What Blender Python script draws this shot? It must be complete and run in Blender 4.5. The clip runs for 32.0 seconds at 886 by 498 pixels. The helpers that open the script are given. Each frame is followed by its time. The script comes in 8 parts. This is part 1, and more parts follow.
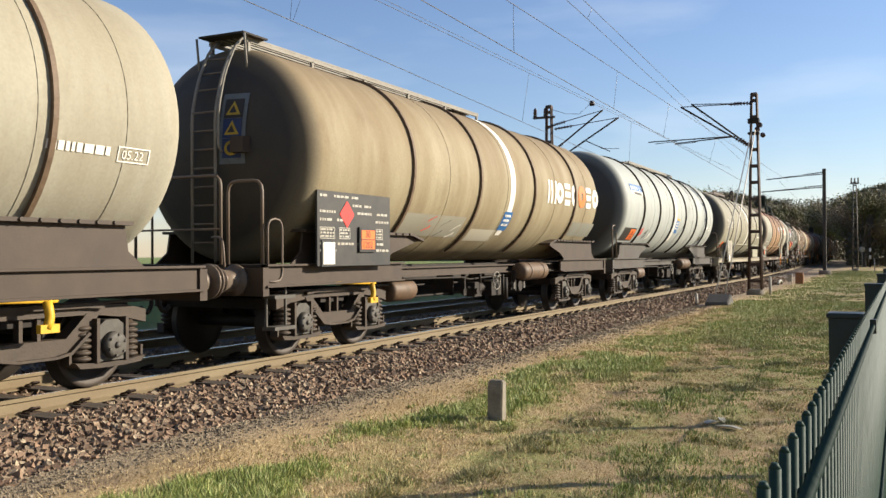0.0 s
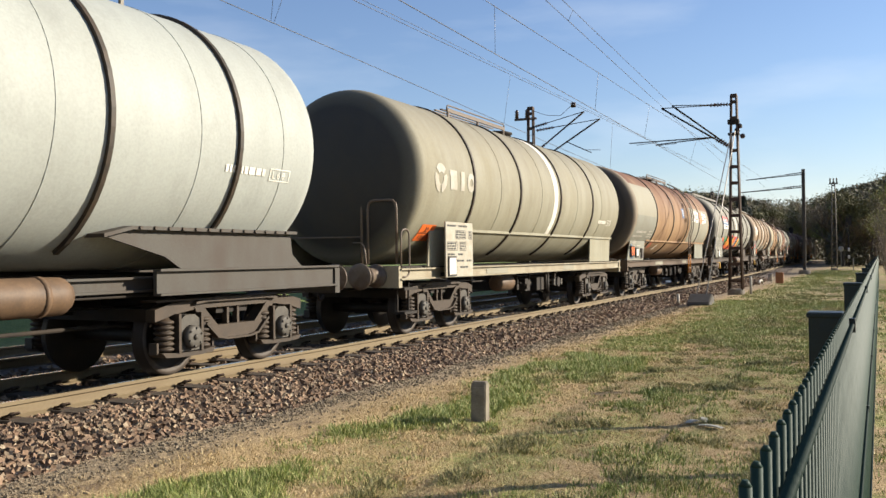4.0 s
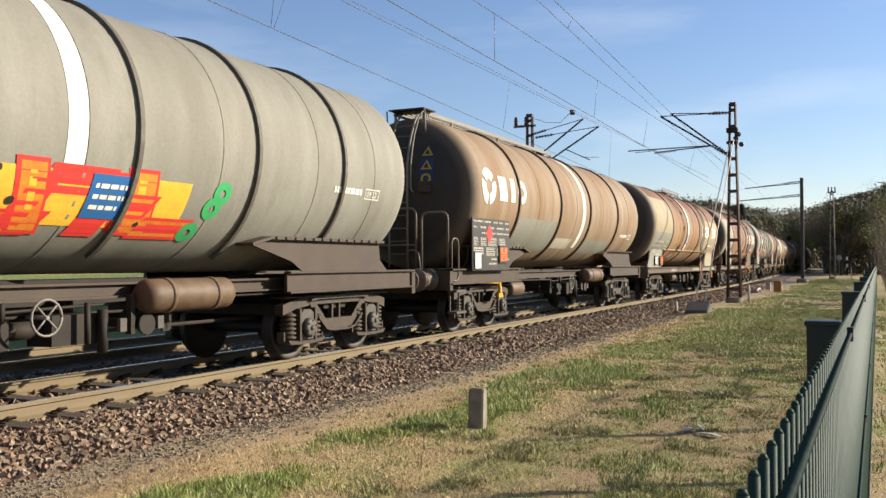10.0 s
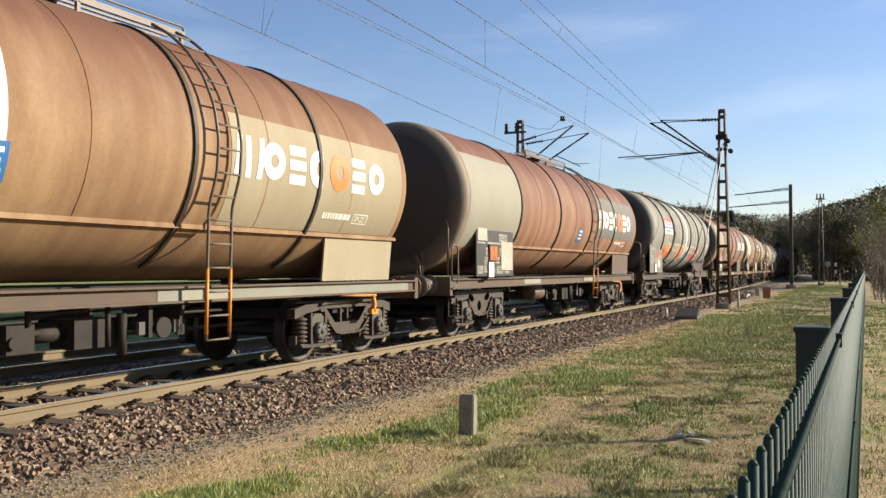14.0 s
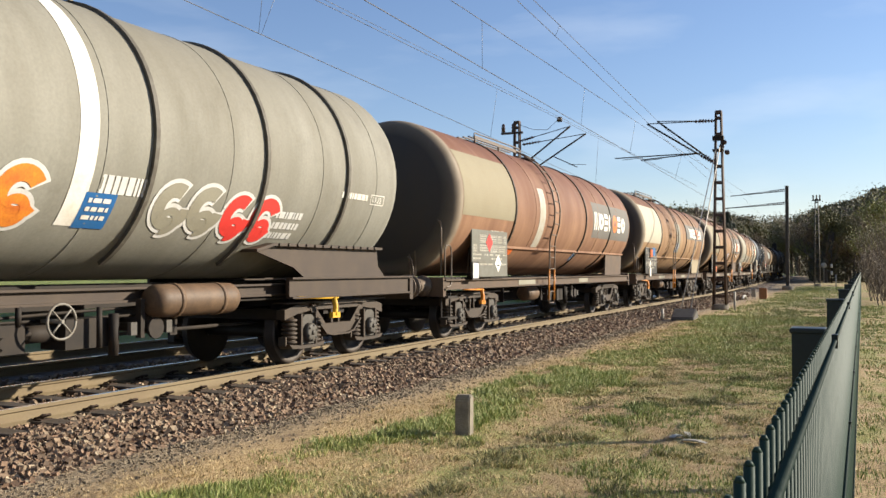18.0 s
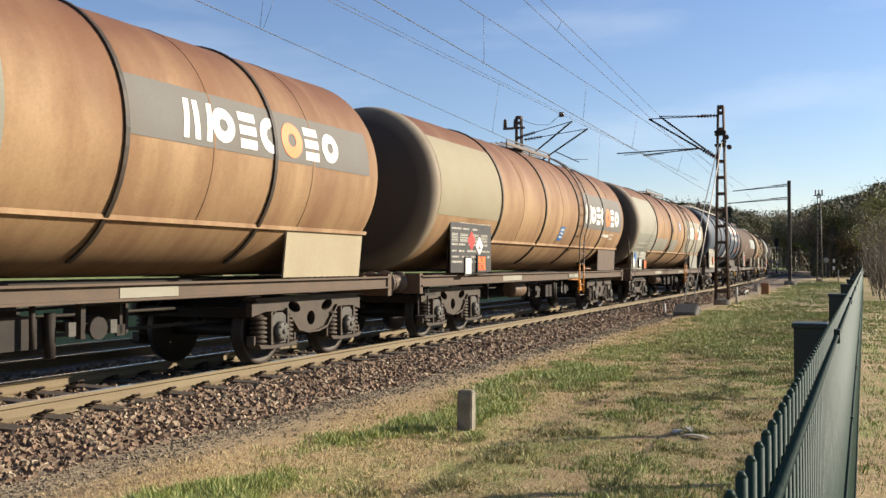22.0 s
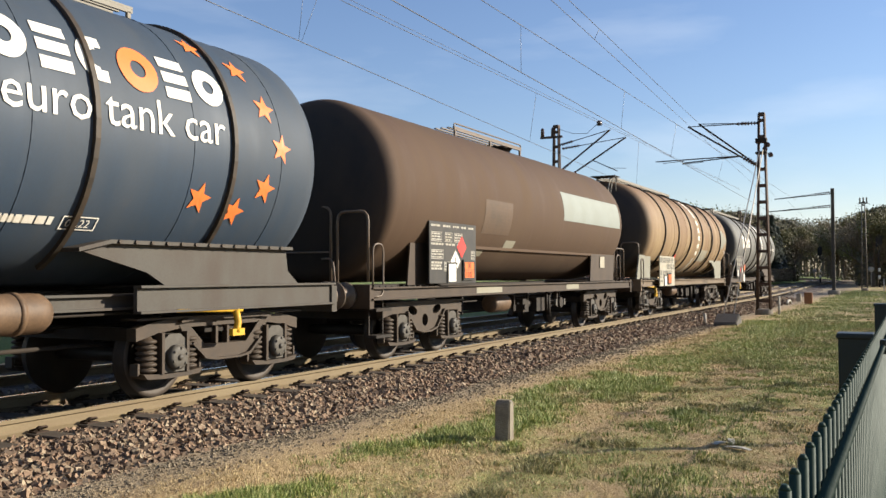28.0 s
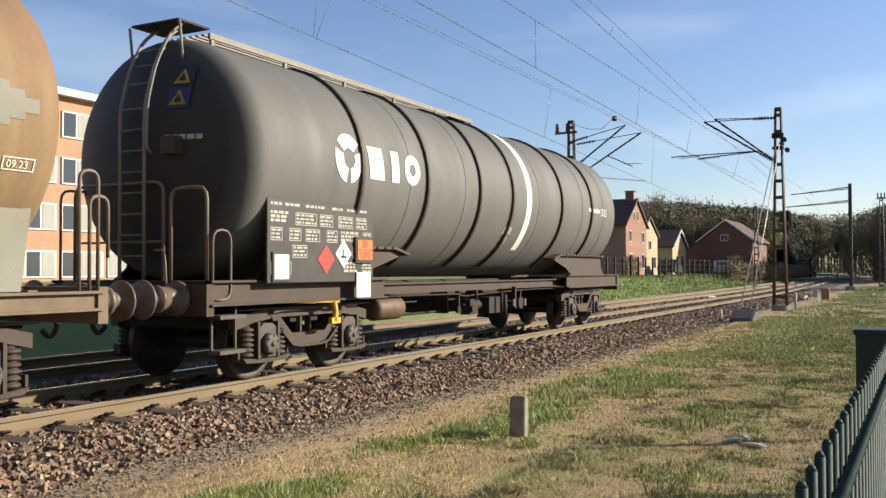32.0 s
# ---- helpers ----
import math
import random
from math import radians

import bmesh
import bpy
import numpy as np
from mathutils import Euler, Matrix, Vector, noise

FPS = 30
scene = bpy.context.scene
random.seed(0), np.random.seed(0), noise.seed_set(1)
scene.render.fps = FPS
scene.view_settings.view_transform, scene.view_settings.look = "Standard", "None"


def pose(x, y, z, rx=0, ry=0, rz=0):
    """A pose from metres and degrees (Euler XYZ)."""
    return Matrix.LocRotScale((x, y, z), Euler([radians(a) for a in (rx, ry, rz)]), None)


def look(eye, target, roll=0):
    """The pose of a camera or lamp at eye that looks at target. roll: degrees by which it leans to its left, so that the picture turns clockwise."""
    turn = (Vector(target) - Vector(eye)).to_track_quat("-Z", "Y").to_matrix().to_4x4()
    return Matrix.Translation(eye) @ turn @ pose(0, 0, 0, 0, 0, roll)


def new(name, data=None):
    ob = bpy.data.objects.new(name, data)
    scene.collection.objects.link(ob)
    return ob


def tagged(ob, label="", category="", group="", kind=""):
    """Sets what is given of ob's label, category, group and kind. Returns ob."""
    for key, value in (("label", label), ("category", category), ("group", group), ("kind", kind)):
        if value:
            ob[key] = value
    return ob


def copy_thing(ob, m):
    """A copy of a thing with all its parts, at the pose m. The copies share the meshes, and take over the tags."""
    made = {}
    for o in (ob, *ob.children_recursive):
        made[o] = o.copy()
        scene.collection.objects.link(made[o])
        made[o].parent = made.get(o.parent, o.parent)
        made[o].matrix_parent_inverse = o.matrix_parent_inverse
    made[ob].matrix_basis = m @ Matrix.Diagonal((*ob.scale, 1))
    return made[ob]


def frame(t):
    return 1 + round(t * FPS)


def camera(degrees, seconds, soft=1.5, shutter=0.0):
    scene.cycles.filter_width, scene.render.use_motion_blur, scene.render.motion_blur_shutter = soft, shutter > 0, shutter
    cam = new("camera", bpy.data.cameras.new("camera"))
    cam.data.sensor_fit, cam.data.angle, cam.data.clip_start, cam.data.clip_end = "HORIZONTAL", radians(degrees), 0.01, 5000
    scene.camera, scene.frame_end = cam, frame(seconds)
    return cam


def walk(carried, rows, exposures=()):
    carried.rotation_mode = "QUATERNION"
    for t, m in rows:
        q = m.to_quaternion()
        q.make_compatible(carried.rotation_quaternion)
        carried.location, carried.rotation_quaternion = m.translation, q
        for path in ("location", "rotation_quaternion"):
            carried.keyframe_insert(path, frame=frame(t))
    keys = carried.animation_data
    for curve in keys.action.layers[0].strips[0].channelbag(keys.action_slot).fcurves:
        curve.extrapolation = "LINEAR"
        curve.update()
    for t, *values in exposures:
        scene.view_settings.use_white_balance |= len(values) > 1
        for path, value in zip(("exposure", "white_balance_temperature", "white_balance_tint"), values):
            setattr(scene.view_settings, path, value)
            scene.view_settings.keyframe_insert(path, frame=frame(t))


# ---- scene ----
EYE = Vector((0.0, 0.0, 1.360))
cam = camera(52.54, 32.0, soft=1.5)


def view(yaw, pitch, roll):
    """The hand-held camera: it stays in one place and turns a little."""
    a, b = radians(yaw), radians(pitch)
    way = Vector((math.cos(b) * math.cos(a), math.cos(b) * math.sin(a), math.sin(b)))
    return look(EYE, EYE + way * 10, roll)


walk(cam, [
    (0, view(26.67, 0.43, -0.27)), (0.5, view(26.62, 0.53, -0.29)), (1, view(26.53, 0.59, -0.31)), (1.5, view(26.32, 0.64, -0.31)),
    (2, view(25.91, 0.45, -0.21)), (2.5, view(25.57, 0.32, -0.39)), (3, view(25.51, 0.33, -0.50)), (3.5, view(25.53, 0.44, -0.56)),
    (5.5, view(25.56, 0.66, -0.50)), (6, view(25.52, 0.66, -0.46)), (6.5, view(25.52, 0.64, -0.44)), (7, view(25.48, 0.69, -0.42)),
    (7.5, view(25.46, 0.80, -0.47)), (8, view(25.47, 0.84, -0.48)), (8.5, view(25.47, 0.81, -0.44)), (9, view(25.50, 0.81, -0.31)),
    (9.5, view(25.50, 0.91, -0.27)), (10, view(25.45, 0.94, -0.23)), (10.5, view(25.38, 0.96, -0.28)), (11, view(25.31, 0.99, -0.30)),
    (11.5, view(25.22, 1.04, -0.35)), (12, view(25.01, 1.09, -0.34)), (12.5, view(24.82, 1.10, -0.27)), (13, view(24.91, 1.08, -0.21)),
    (13.5, view(24.94, 1.18, -0.22)), (14, view(24.84, 1.32, -0.19)), (14.5, view(24.68, 1.41, -0.18)), (16.5, view(24.43, 1.54, -0.05)),
    (17, view(24.45, 1.47, 0.05)), (17.5, view(24.59, 1.40, -0.07)), (18, view(24.63, 1.35, -0.08)), (18.5, view(24.72, 1.32, -0.25)),
    (19, view(24.88, 1.20, -0.25)), (19.5, view(24.95, 1.15, -0.26)), (20, view(24.95, 1.15, -0.24)), (20.5, view(24.84, 1.15, -0.26)),
    (21, view(24.74, 1.14, -0.25)), (21.5, view(24.75, 1.05, -0.13)), (22, view(24.75, 1.05, -0.13)), (22.5, view(24.64, 1.15, -0.13)),
    (23, view(24.58, 1.21, -0.14)), (23.5, view(25.02, 1.05, -0.10)), (24, view(26.33, 1.02, -0.15)), (24.5, view(27.13, 1.21, -0.11)),
    (25, view(27.14, 1.39, -0.18)), (25.5, view(27.19, 1.40, -0.11)), (27.5, view(27.11, 1.63, -0.24)), (28, view(27.14, 1.67, -0.20)),
    (28.5, view(27.20, 1.66, -0.14)), (29, view(27.17, 1.63, -0.12)), (29.5, view(27.14, 1.65, -0.17)), (30, view(27.28, 1.53, -0.05)),
    (30.5, view(27.60, 1.46, -0.17)), (31, view(27.87, 1.41, -0.22)), (31.5, view(28.03, 1.37, -0.19)), (32, view(28.07, 1.41, -0.21)),
])

# ---- light ----
SUN_UP, SUN_AZ = 21.5, -52.0   # degrees; azimuth from +x towards +y
sun_way = Vector((math.cos(radians(SUN_UP)) * math.cos(radians(SUN_AZ)), math.cos(radians(SUN_UP)) * math.sin(radians(SUN_AZ)), math.sin(radians(SUN_UP))))
sun_data = bpy.data.lights.new("sun", "SUN")
sun_data.energy, sun_data.angle, sun_data.color = 5.0, radians(0.55), (1.0, 0.90, 0.74)
sun = new("sun", sun_data)
sun.matrix_world = look(sun_way * 50, (0, 0, 0))

world = bpy.data.worlds.new("sky")
scene.world = world
world.use_nodes = True
wn, wl = world.node_tree.nodes, world.node_tree.links
wn.clear()
sky = wn.new("ShaderNodeTexSky")
sky.sky_type, sky.sun_disc = "NISHITA", False
sky.sun_elevation, sky.sun_rotation = radians(SUN_UP), radians(90 - SUN_AZ)
sky.air_density, sky.dust_density, sky.ozone_density = 1.15, 0.15, 3.2
# thin high cloud streaks
tc, mp = wn.new("ShaderNodeTexCoord"), wn.new("ShaderNodeMapping")
mp.inputs["Scale"].default_value = (1.2, 2.2, 9.0)
cn = wn.new("ShaderNodeTexNoise")
cn.inputs["Scale"].default_value, cn.inputs["Detail"].default_value = 1.6, 6
cr = wn.new("ShaderNodeValToRGB")
cr.color_ramp.elements[0].position, cr.color_ramp.elements[1].position = 0.48, 0.85
cr.color_ramp.elements[1].color = (0.35, 0.35, 0.35, 1)
mixc = wn.new("ShaderNodeMix")
mixc.data_type = "RGBA"
mixc.inputs["B"].default_value = (7.5, 8.0, 8.6, 1)
bg, wo = wn.new("ShaderNodeBackground"), wn.new("ShaderNodeOutputWorld")
bg.inputs["Strength"].default_value = 0.067
wl.new(tc.outputs["Generated"], mp.inputs["Vector"])
wl.new(mp.outputs["Vector"], cn.inputs["Vector"])
wl.new(cn.outputs["Fac"], cr.inputs["Fac"])
wl.new(cr.outputs["Color"], mixc.inputs["Factor"])
tint = wn.new("ShaderNodeMix")
tint.data_type, tint.blend_type = "RGBA", "MULTIPLY"
tint.inputs["Factor"].default_value = 1.0
tint.inputs["B"].default_value = (1.05, 1.0, 1.12, 1)
wl.new(sky.outputs["Color"], tint.inputs["A"])
wl.new(tint.outputs["Result"], mixc.inputs["A"])
wl.new(mixc.outputs["Result"], bg.inputs["Color"])
wl.new(bg.outputs["Background"], wo.inputs["Surface"])
scene.view_settings.exposure = 1.06

# ---- materials ----
def node_mat(name):
    m = bpy.data.materials.new(name)
    m.use_nodes = True
    n = m.node_tree.nodes
    return m, n, m.node_tree.links, n["Principled BSDF"]


def noise_node(n, l, coord, scale, stretch=(1, 1, 1), detail=4.0, rough=0.55):
    mp = n.new("ShaderNodeMapping")
    mp.inputs["Scale"].default_value = stretch
    tx = n.new("ShaderNodeTexNoise")
    tx.inputs["Scale"].default_value, tx.inputs["Detail"].default_value, tx.inputs["Roughness"].default_value = scale, detail, rough
    l.new(coord, mp.inputs["Vector"])
    l.new(mp.outputs["Vector"], tx.inputs["Vector"])
    return tx.outputs["Fac"]


def ramp(n, l, fac, stops):
    r = n.new("ShaderNodeValToRGB")
    el = r.color_ramp.elements
    while len(el) < len(stops):
        el.new(0.5)
    for e, (p, c) in zip(el, stops):
        e.position, e.color = p, (c, c, c, 1) if isinstance(c, (int, float)) else (*c, 1)
    l.new(fac, r.inputs["Fac"])
    return r.outputs["Color"]


def mix(n, l, fac, a, b, how="MIX"):
    x = n.new("ShaderNodeMix")
    x.data_type, x.blend_type = "RGBA", how
    for sock, v in (("Factor", fac), ("A", a), ("B", b)):
        if isinstance(v, (int, float)):
            x.inputs[sock].default_value = v
        elif isinstance(v, tuple):
            x.inputs[sock].default_value = (*v, 1)
        else:
            l.new(v, x.inputs[sock])
    return x.outputs["Result"]


def bump(n, l, bsdf, height, strength, dist):
    b = n.new("ShaderNodeBump")
    b.inputs["Strength"].default_value, b.inputs["Distance"].default_value = strength, dist
    l.new(height, b.inputs["Height"])
    l.new(b.outputs["Normal"], bsdf.inputs["Normal"])


def plain(name, colour, rough=0.6, metal=0.0, dirt=None, amount=0.5, scale=6.0, stretch=(1, 1, 1), relief=0.1, rel_scale=40.0):
    """Paint or metal with blotches of dirt at two scales and a fine relief."""
    m, n, l, b = node_mat(name)
    co = n.new("ShaderNodeTexCoord").outputs["Object"]
    big = noise_node(n, l, co, scale, stretch)
    fine = noise_node(n, l, co, rel_scale, (1, 1, 1), 3)
    dirt = dirt or tuple(c * 0.55 for c in colour)
    c1 = mix(n, l, ramp(n, l, big, [(0.35, 0.0), (0.72, amount)]), colour, dirt)
    c2 = mix(n, l, ramp(n, l, fine, [(0.4, 0.0), (0.75, 0.35 * amount + 0.05)]), c1, tuple(c * 0.7 for c in dirt))
    l.new(c2, b.inputs["Base Color"])
    b.inputs["Roughness"].default_value, b.inputs["Metallic"].default_value = rough, metal
    b.inputs["Specular IOR Level"].default_value = 0.3
    if relief:
        bump(n, l, b, fine, relief, 0.01)
    return m


def tank_paint(name, low, top, streak, z_mid=3.0, soft=1.0, amount=0.5, rough=0.5, spots=0.3, edge=-6.84, dish=0.71, seed=0, rim=None):
    """Weathered tank paint: dust that gathers on the upper side, rain streaks running down and small rust spots."""
    m, n, l, b = node_mat(name)
    co = n.new("ShaderNodeTexCoord").outputs["Object"]
    sep = n.new("ShaderNodeSeparateXYZ")
    l.new(co, sep.inputs["Vector"])
    moved = n.new("ShaderNodeMapping")     # every wagon has weathered in its own way
    moved.inputs["Location"].default_value = (seed * 17.3, 0.0, 0.0)
    l.new(co, moved.inputs["Vector"])
    co = moved.outputs["Vector"]
    wob = noise_node(n, l, co, 0.7, (0.8, 1, 1), 5)
    bay = noise_node(n, l, co, 0.9, (1.0, 0.10, 0.10), 3)
    blot = noise_node(n, l, co, 2.2, (1.0, 0.8, 0.5), 6, 0.65)
    run = noise_node(n, l, co, 1.5, (1.5, 0.28, 0.28), 5, 0.6)
    fine = noise_node(n, l, co, 30.0, (1, 1, 1), 4)
    spot = noise_node(n, l, co, 5.5, (1, 0.7, 0.7), 7, 0.7)
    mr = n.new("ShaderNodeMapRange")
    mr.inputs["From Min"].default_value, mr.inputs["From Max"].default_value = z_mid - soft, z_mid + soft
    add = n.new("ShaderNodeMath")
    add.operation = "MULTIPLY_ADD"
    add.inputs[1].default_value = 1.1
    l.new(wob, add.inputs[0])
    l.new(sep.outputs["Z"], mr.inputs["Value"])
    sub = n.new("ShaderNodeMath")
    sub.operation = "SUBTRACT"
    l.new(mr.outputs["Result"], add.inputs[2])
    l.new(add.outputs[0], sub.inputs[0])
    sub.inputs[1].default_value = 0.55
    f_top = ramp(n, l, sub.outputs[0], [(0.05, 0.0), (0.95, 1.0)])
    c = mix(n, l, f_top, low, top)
    c = mix(n, l, ramp(n, l, bay, [(0.48, 0.0), (0.64, 0.42 * amount + 0.1)]), c, tuple(0.55 * a + 0.45 * b_ for a, b_ in zip(streak, top)))
    c = mix(n, l, ramp(n, l, bay, [(0.36, 0.35 * amount), (0.48, 0.0)]), c, tuple(min(0.9, x * 1.25) for x in low))
    c = mix(n, l, ramp(n, l, blot, [(0.52, 0.0), (0.72, 0.30)]), c, tuple(0.7 * x for x in streak))
    c = mix(n, l, ramp(n, l, run, [(0.44, 0.0), (0.68, amount)]), c, streak)
    c = mix(n, l, ramp(n, l, run, [(0.26, 0.4 * amount), (0.44, 0.0)]), c, tuple(min(0.9, x * 1.5) for x in low))
    c = mix(n, l, ramp(n, l, spot, [(0.60, 0.0), (0.72, spots)]), c, (0.13, 0.075, 0.04))
    c = mix(n, l, ramp(n, l, fine, [(0.35, 0.0), (0.8, 0.22)]), c, tuple(x * 0.5 for x in streak))
    if rim:                                # pale dusty paint round the shoulder of the end
        band = n.new("ShaderNodeMapRange")
        band.inputs["From Min"].default_value, band.inputs["From Max"].default_value = edge + 0.10, edge - 0.02
        band.inputs["To Max"].default_value = 0.8
        l.new(sep.outputs["X"], band.inputs["Value"])
        c = mix(n, l, band.outputs["Result"], c, mix(n, l, ramp(n, l, blot, [(0.4, 0.0), (0.65, 0.7)]), rim, tuple(0.5 * a + 0.3 * b_ for a, b_ in zip(rim, streak))))
    ends = n.new("ShaderNodeMapRange")     # brake dust on the end wall, with its shade painted into the colour
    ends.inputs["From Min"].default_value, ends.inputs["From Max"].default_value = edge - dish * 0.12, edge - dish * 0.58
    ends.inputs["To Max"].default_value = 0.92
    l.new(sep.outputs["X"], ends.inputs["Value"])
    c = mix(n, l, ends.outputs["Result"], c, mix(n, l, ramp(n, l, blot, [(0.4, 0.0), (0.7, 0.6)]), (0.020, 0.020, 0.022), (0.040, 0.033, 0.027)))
    l.new(c, b.inputs["Base Color"])
    l.new(ramp(n, l, run, [(0.3, min(1, rough + 0.14)), (0.8, min(1, rough + 0.34))]), b.inputs["Roughness"])
    b.inputs["Specular IOR Level"].default_value = 0.22
    bump(n, l, b, wob, 0.15, 0.02)
    return m


def paint_of(name, low, top, streak, **more):
    return dict(name=name, low=low, top=top, streak=streak, **more)


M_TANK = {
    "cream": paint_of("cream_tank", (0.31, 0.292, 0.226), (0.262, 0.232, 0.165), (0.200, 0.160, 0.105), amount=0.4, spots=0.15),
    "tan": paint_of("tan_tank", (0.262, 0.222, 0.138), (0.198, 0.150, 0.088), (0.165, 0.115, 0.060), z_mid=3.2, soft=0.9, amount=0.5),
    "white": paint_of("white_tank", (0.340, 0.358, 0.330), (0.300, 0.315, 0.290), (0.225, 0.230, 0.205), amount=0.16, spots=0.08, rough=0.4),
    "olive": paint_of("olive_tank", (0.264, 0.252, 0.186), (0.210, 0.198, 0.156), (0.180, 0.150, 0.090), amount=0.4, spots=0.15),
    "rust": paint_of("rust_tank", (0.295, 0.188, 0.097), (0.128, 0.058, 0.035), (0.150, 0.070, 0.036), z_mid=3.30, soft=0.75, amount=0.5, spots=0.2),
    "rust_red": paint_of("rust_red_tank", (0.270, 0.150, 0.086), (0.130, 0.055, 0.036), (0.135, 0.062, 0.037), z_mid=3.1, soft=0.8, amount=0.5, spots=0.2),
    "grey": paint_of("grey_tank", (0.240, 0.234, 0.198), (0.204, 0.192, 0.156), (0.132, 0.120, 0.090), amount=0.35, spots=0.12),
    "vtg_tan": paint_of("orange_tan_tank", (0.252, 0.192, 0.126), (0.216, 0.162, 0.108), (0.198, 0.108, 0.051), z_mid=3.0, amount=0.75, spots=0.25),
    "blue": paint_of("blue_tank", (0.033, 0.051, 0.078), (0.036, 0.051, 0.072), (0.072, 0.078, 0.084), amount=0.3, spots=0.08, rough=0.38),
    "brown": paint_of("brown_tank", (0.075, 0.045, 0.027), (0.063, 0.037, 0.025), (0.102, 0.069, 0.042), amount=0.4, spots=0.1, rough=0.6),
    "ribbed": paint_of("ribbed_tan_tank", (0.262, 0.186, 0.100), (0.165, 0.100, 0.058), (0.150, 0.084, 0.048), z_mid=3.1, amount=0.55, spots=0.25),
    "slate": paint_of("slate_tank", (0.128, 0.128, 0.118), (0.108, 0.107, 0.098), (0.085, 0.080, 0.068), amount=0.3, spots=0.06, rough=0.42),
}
M_SOOT = plain("soot_black", (0.013, 0.012, 0.011), 0.7, dirt=(0.036, 0.027, 0.018), amount=0.6)
M_RING_TAN = plain("tan_ring_paint", (0.150, 0.100, 0.060), 0.65, dirt=(0.070, 0.042, 0.024), amount=0.7)
M_RING_GREY = plain("grey_ring_paint", (0.115, 0.104, 0.083), 0.65, dirt=(0.055, 0.042, 0.030), amount=0.7)
M_RING = plain("ring_paint", (0.027, 0.022, 0.017), 0.6, dirt=(0.072, 0.045, 0.024), amount=0.6)
M_FRAME_GREY = plain("frame_grey", (0.060, 0.055, 0.046), 0.65, dirt=(0.042, 0.028, 0.019), amount=0.8, scale=3, stretch=(1, 1, 0.4))
M_FRAME_BROWN = plain("frame_brown", (0.036, 0.023, 0.015), 0.6, dirt=(0.062, 0.040, 0.023), amount=0.7, scale=3)
M_FRAME_CREAM = plain("frame_cream", (0.299, 0.267, 0.189), 0.6, dirt=(0.143, 0.091, 0.046), amount=0.5, scale=2.5)
M_FRAME_TAN = plain("frame_tan", (0.165, 0.122, 0.078), 0.7, dirt=(0.085, 0.056, 0.034), amount=0.7, scale=3)
M_FRAME_RUST = plain("frame_rust", (0.098, 0.062, 0.038), 0.7, dirt=(0.062, 0.046, 0.033), amount=0.7, scale=3)
M_BOGIE = plain("bogie_brown", (0.038, 0.028, 0.020), 0.6, dirt=(0.066, 0.044, 0.027), amount=0.8, scale=5, relief=0.25)
M_BOX = plain("axle_box_grey", (0.085, 0.077, 0.064), 0.6, dirt=(0.040, 0.033, 0.026), amount=0.7, scale=9)
M_WHEEL = plain("wheel_steel", (0.030, 0.023, 0.018), 0.55, 0.25, dirt=(0.018, 0.014, 0.011), amount=0.8, scale=4)
M_GRIT = plain("grit", (0.235, 0.19, 0.13), 0.9, dirt=(0.12, 0.095, 0.066), amount=0.8, scale=9)
M_RIM = plain("wheel_rim", (0.075, 0.060, 0.048), 0.65, 0.0, dirt=(0.05, 0.038, 0.03), amount=0.6)
M_DARK = plain("underframe_dark", (0.014, 0.011, 0.009), 0.75, dirt=(0.036, 0.025, 0.016), amount=0.7, scale=4)
M_YELLOW = plain("yellow_paint", (0.62, 0.36, 0.02), 0.5, dirt=(0.3, 0.16, 0.03), amount=0.5)
M_ORANGE_PAINT = plain("orange_handle", (0.62, 0.22, 0.02), 0.5, dirt=(0.3, 0.12, 0.03), amount=0.5)
M_RAILING = plain("railing_brown", (0.135, 0.108, 0.085), 0.5, dirt=(0.130, 0.085, 0.052), amount=0.6)
M_RUSTPIPE = plain("rusty_cylinder", (0.130, 0.080, 0.045), 0.6, dirt=(0.055, 0.035, 0.022), amount=0.7)
M_BUFFER = plain("buffer_steel", (0.150, 0.122, 0.095), 0.5, 0.3, dirt=(0.066, 0.039, 0.025), amount=0.7)
M_GALV = plain("galvanised", (0.20, 0.19, 0.165), 0.65, 0.1, dirt=(0.140, 0.105, 0.070), amount=0.5)
M_WHITE = plain("white_marking", (0.74, 0.72, 0.66), 0.5, dirt=(0.5, 0.42, 0.3), amount=0.45)
M_DUSTY = plain("dusty_white", (0.390, 0.375, 0.323), 0.6, dirt=(0.270, 0.225, 0.150), amount=0.6)
M_BLACKPLATE = plain("black_plate", (0.022, 0.022, 0.022), 0.5, dirt=(0.070, 0.059, 0.045), amount=0.5, scale=3)
M_PALEPLATE = plain("pale_plate", (0.375, 0.352, 0.285), 0.55, dirt=(0.225, 0.180, 0.112), amount=0.5)
M_GREYPLATE = plain("grey_plate", (0.140, 0.140, 0.115), 0.55, dirt=(0.091, 0.070, 0.049), amount=0.5)
M_HAZ = plain("hazard_orange", (0.78, 0.16, 0.03), 0.45, dirt=(0.5, 0.13, 0.03), amount=0.4)
M_RED = plain("hazard_red", (0.66, 0.035, 0.03), 0.45, dirt=(0.4, 0.05, 0.03), amount=0.4)
M_BLUE = plain("sign_blue", (0.02, 0.12, 0.33), 0.45, dirt=(0.05, 0.12, 0.2), amount=0.4)
M_OVERSPRAY = plain("blue_overspray", (0.05, 0.11, 0.20), 0.7, dirt=(0.12, 0.15, 0.17), amount=0.8, scale=9)
M_LOGO_O = plain("logo_orange", (0.74, 0.17, 0.035), 0.5, dirt=(0.5, 0.16, 0.05), amount=0.3)
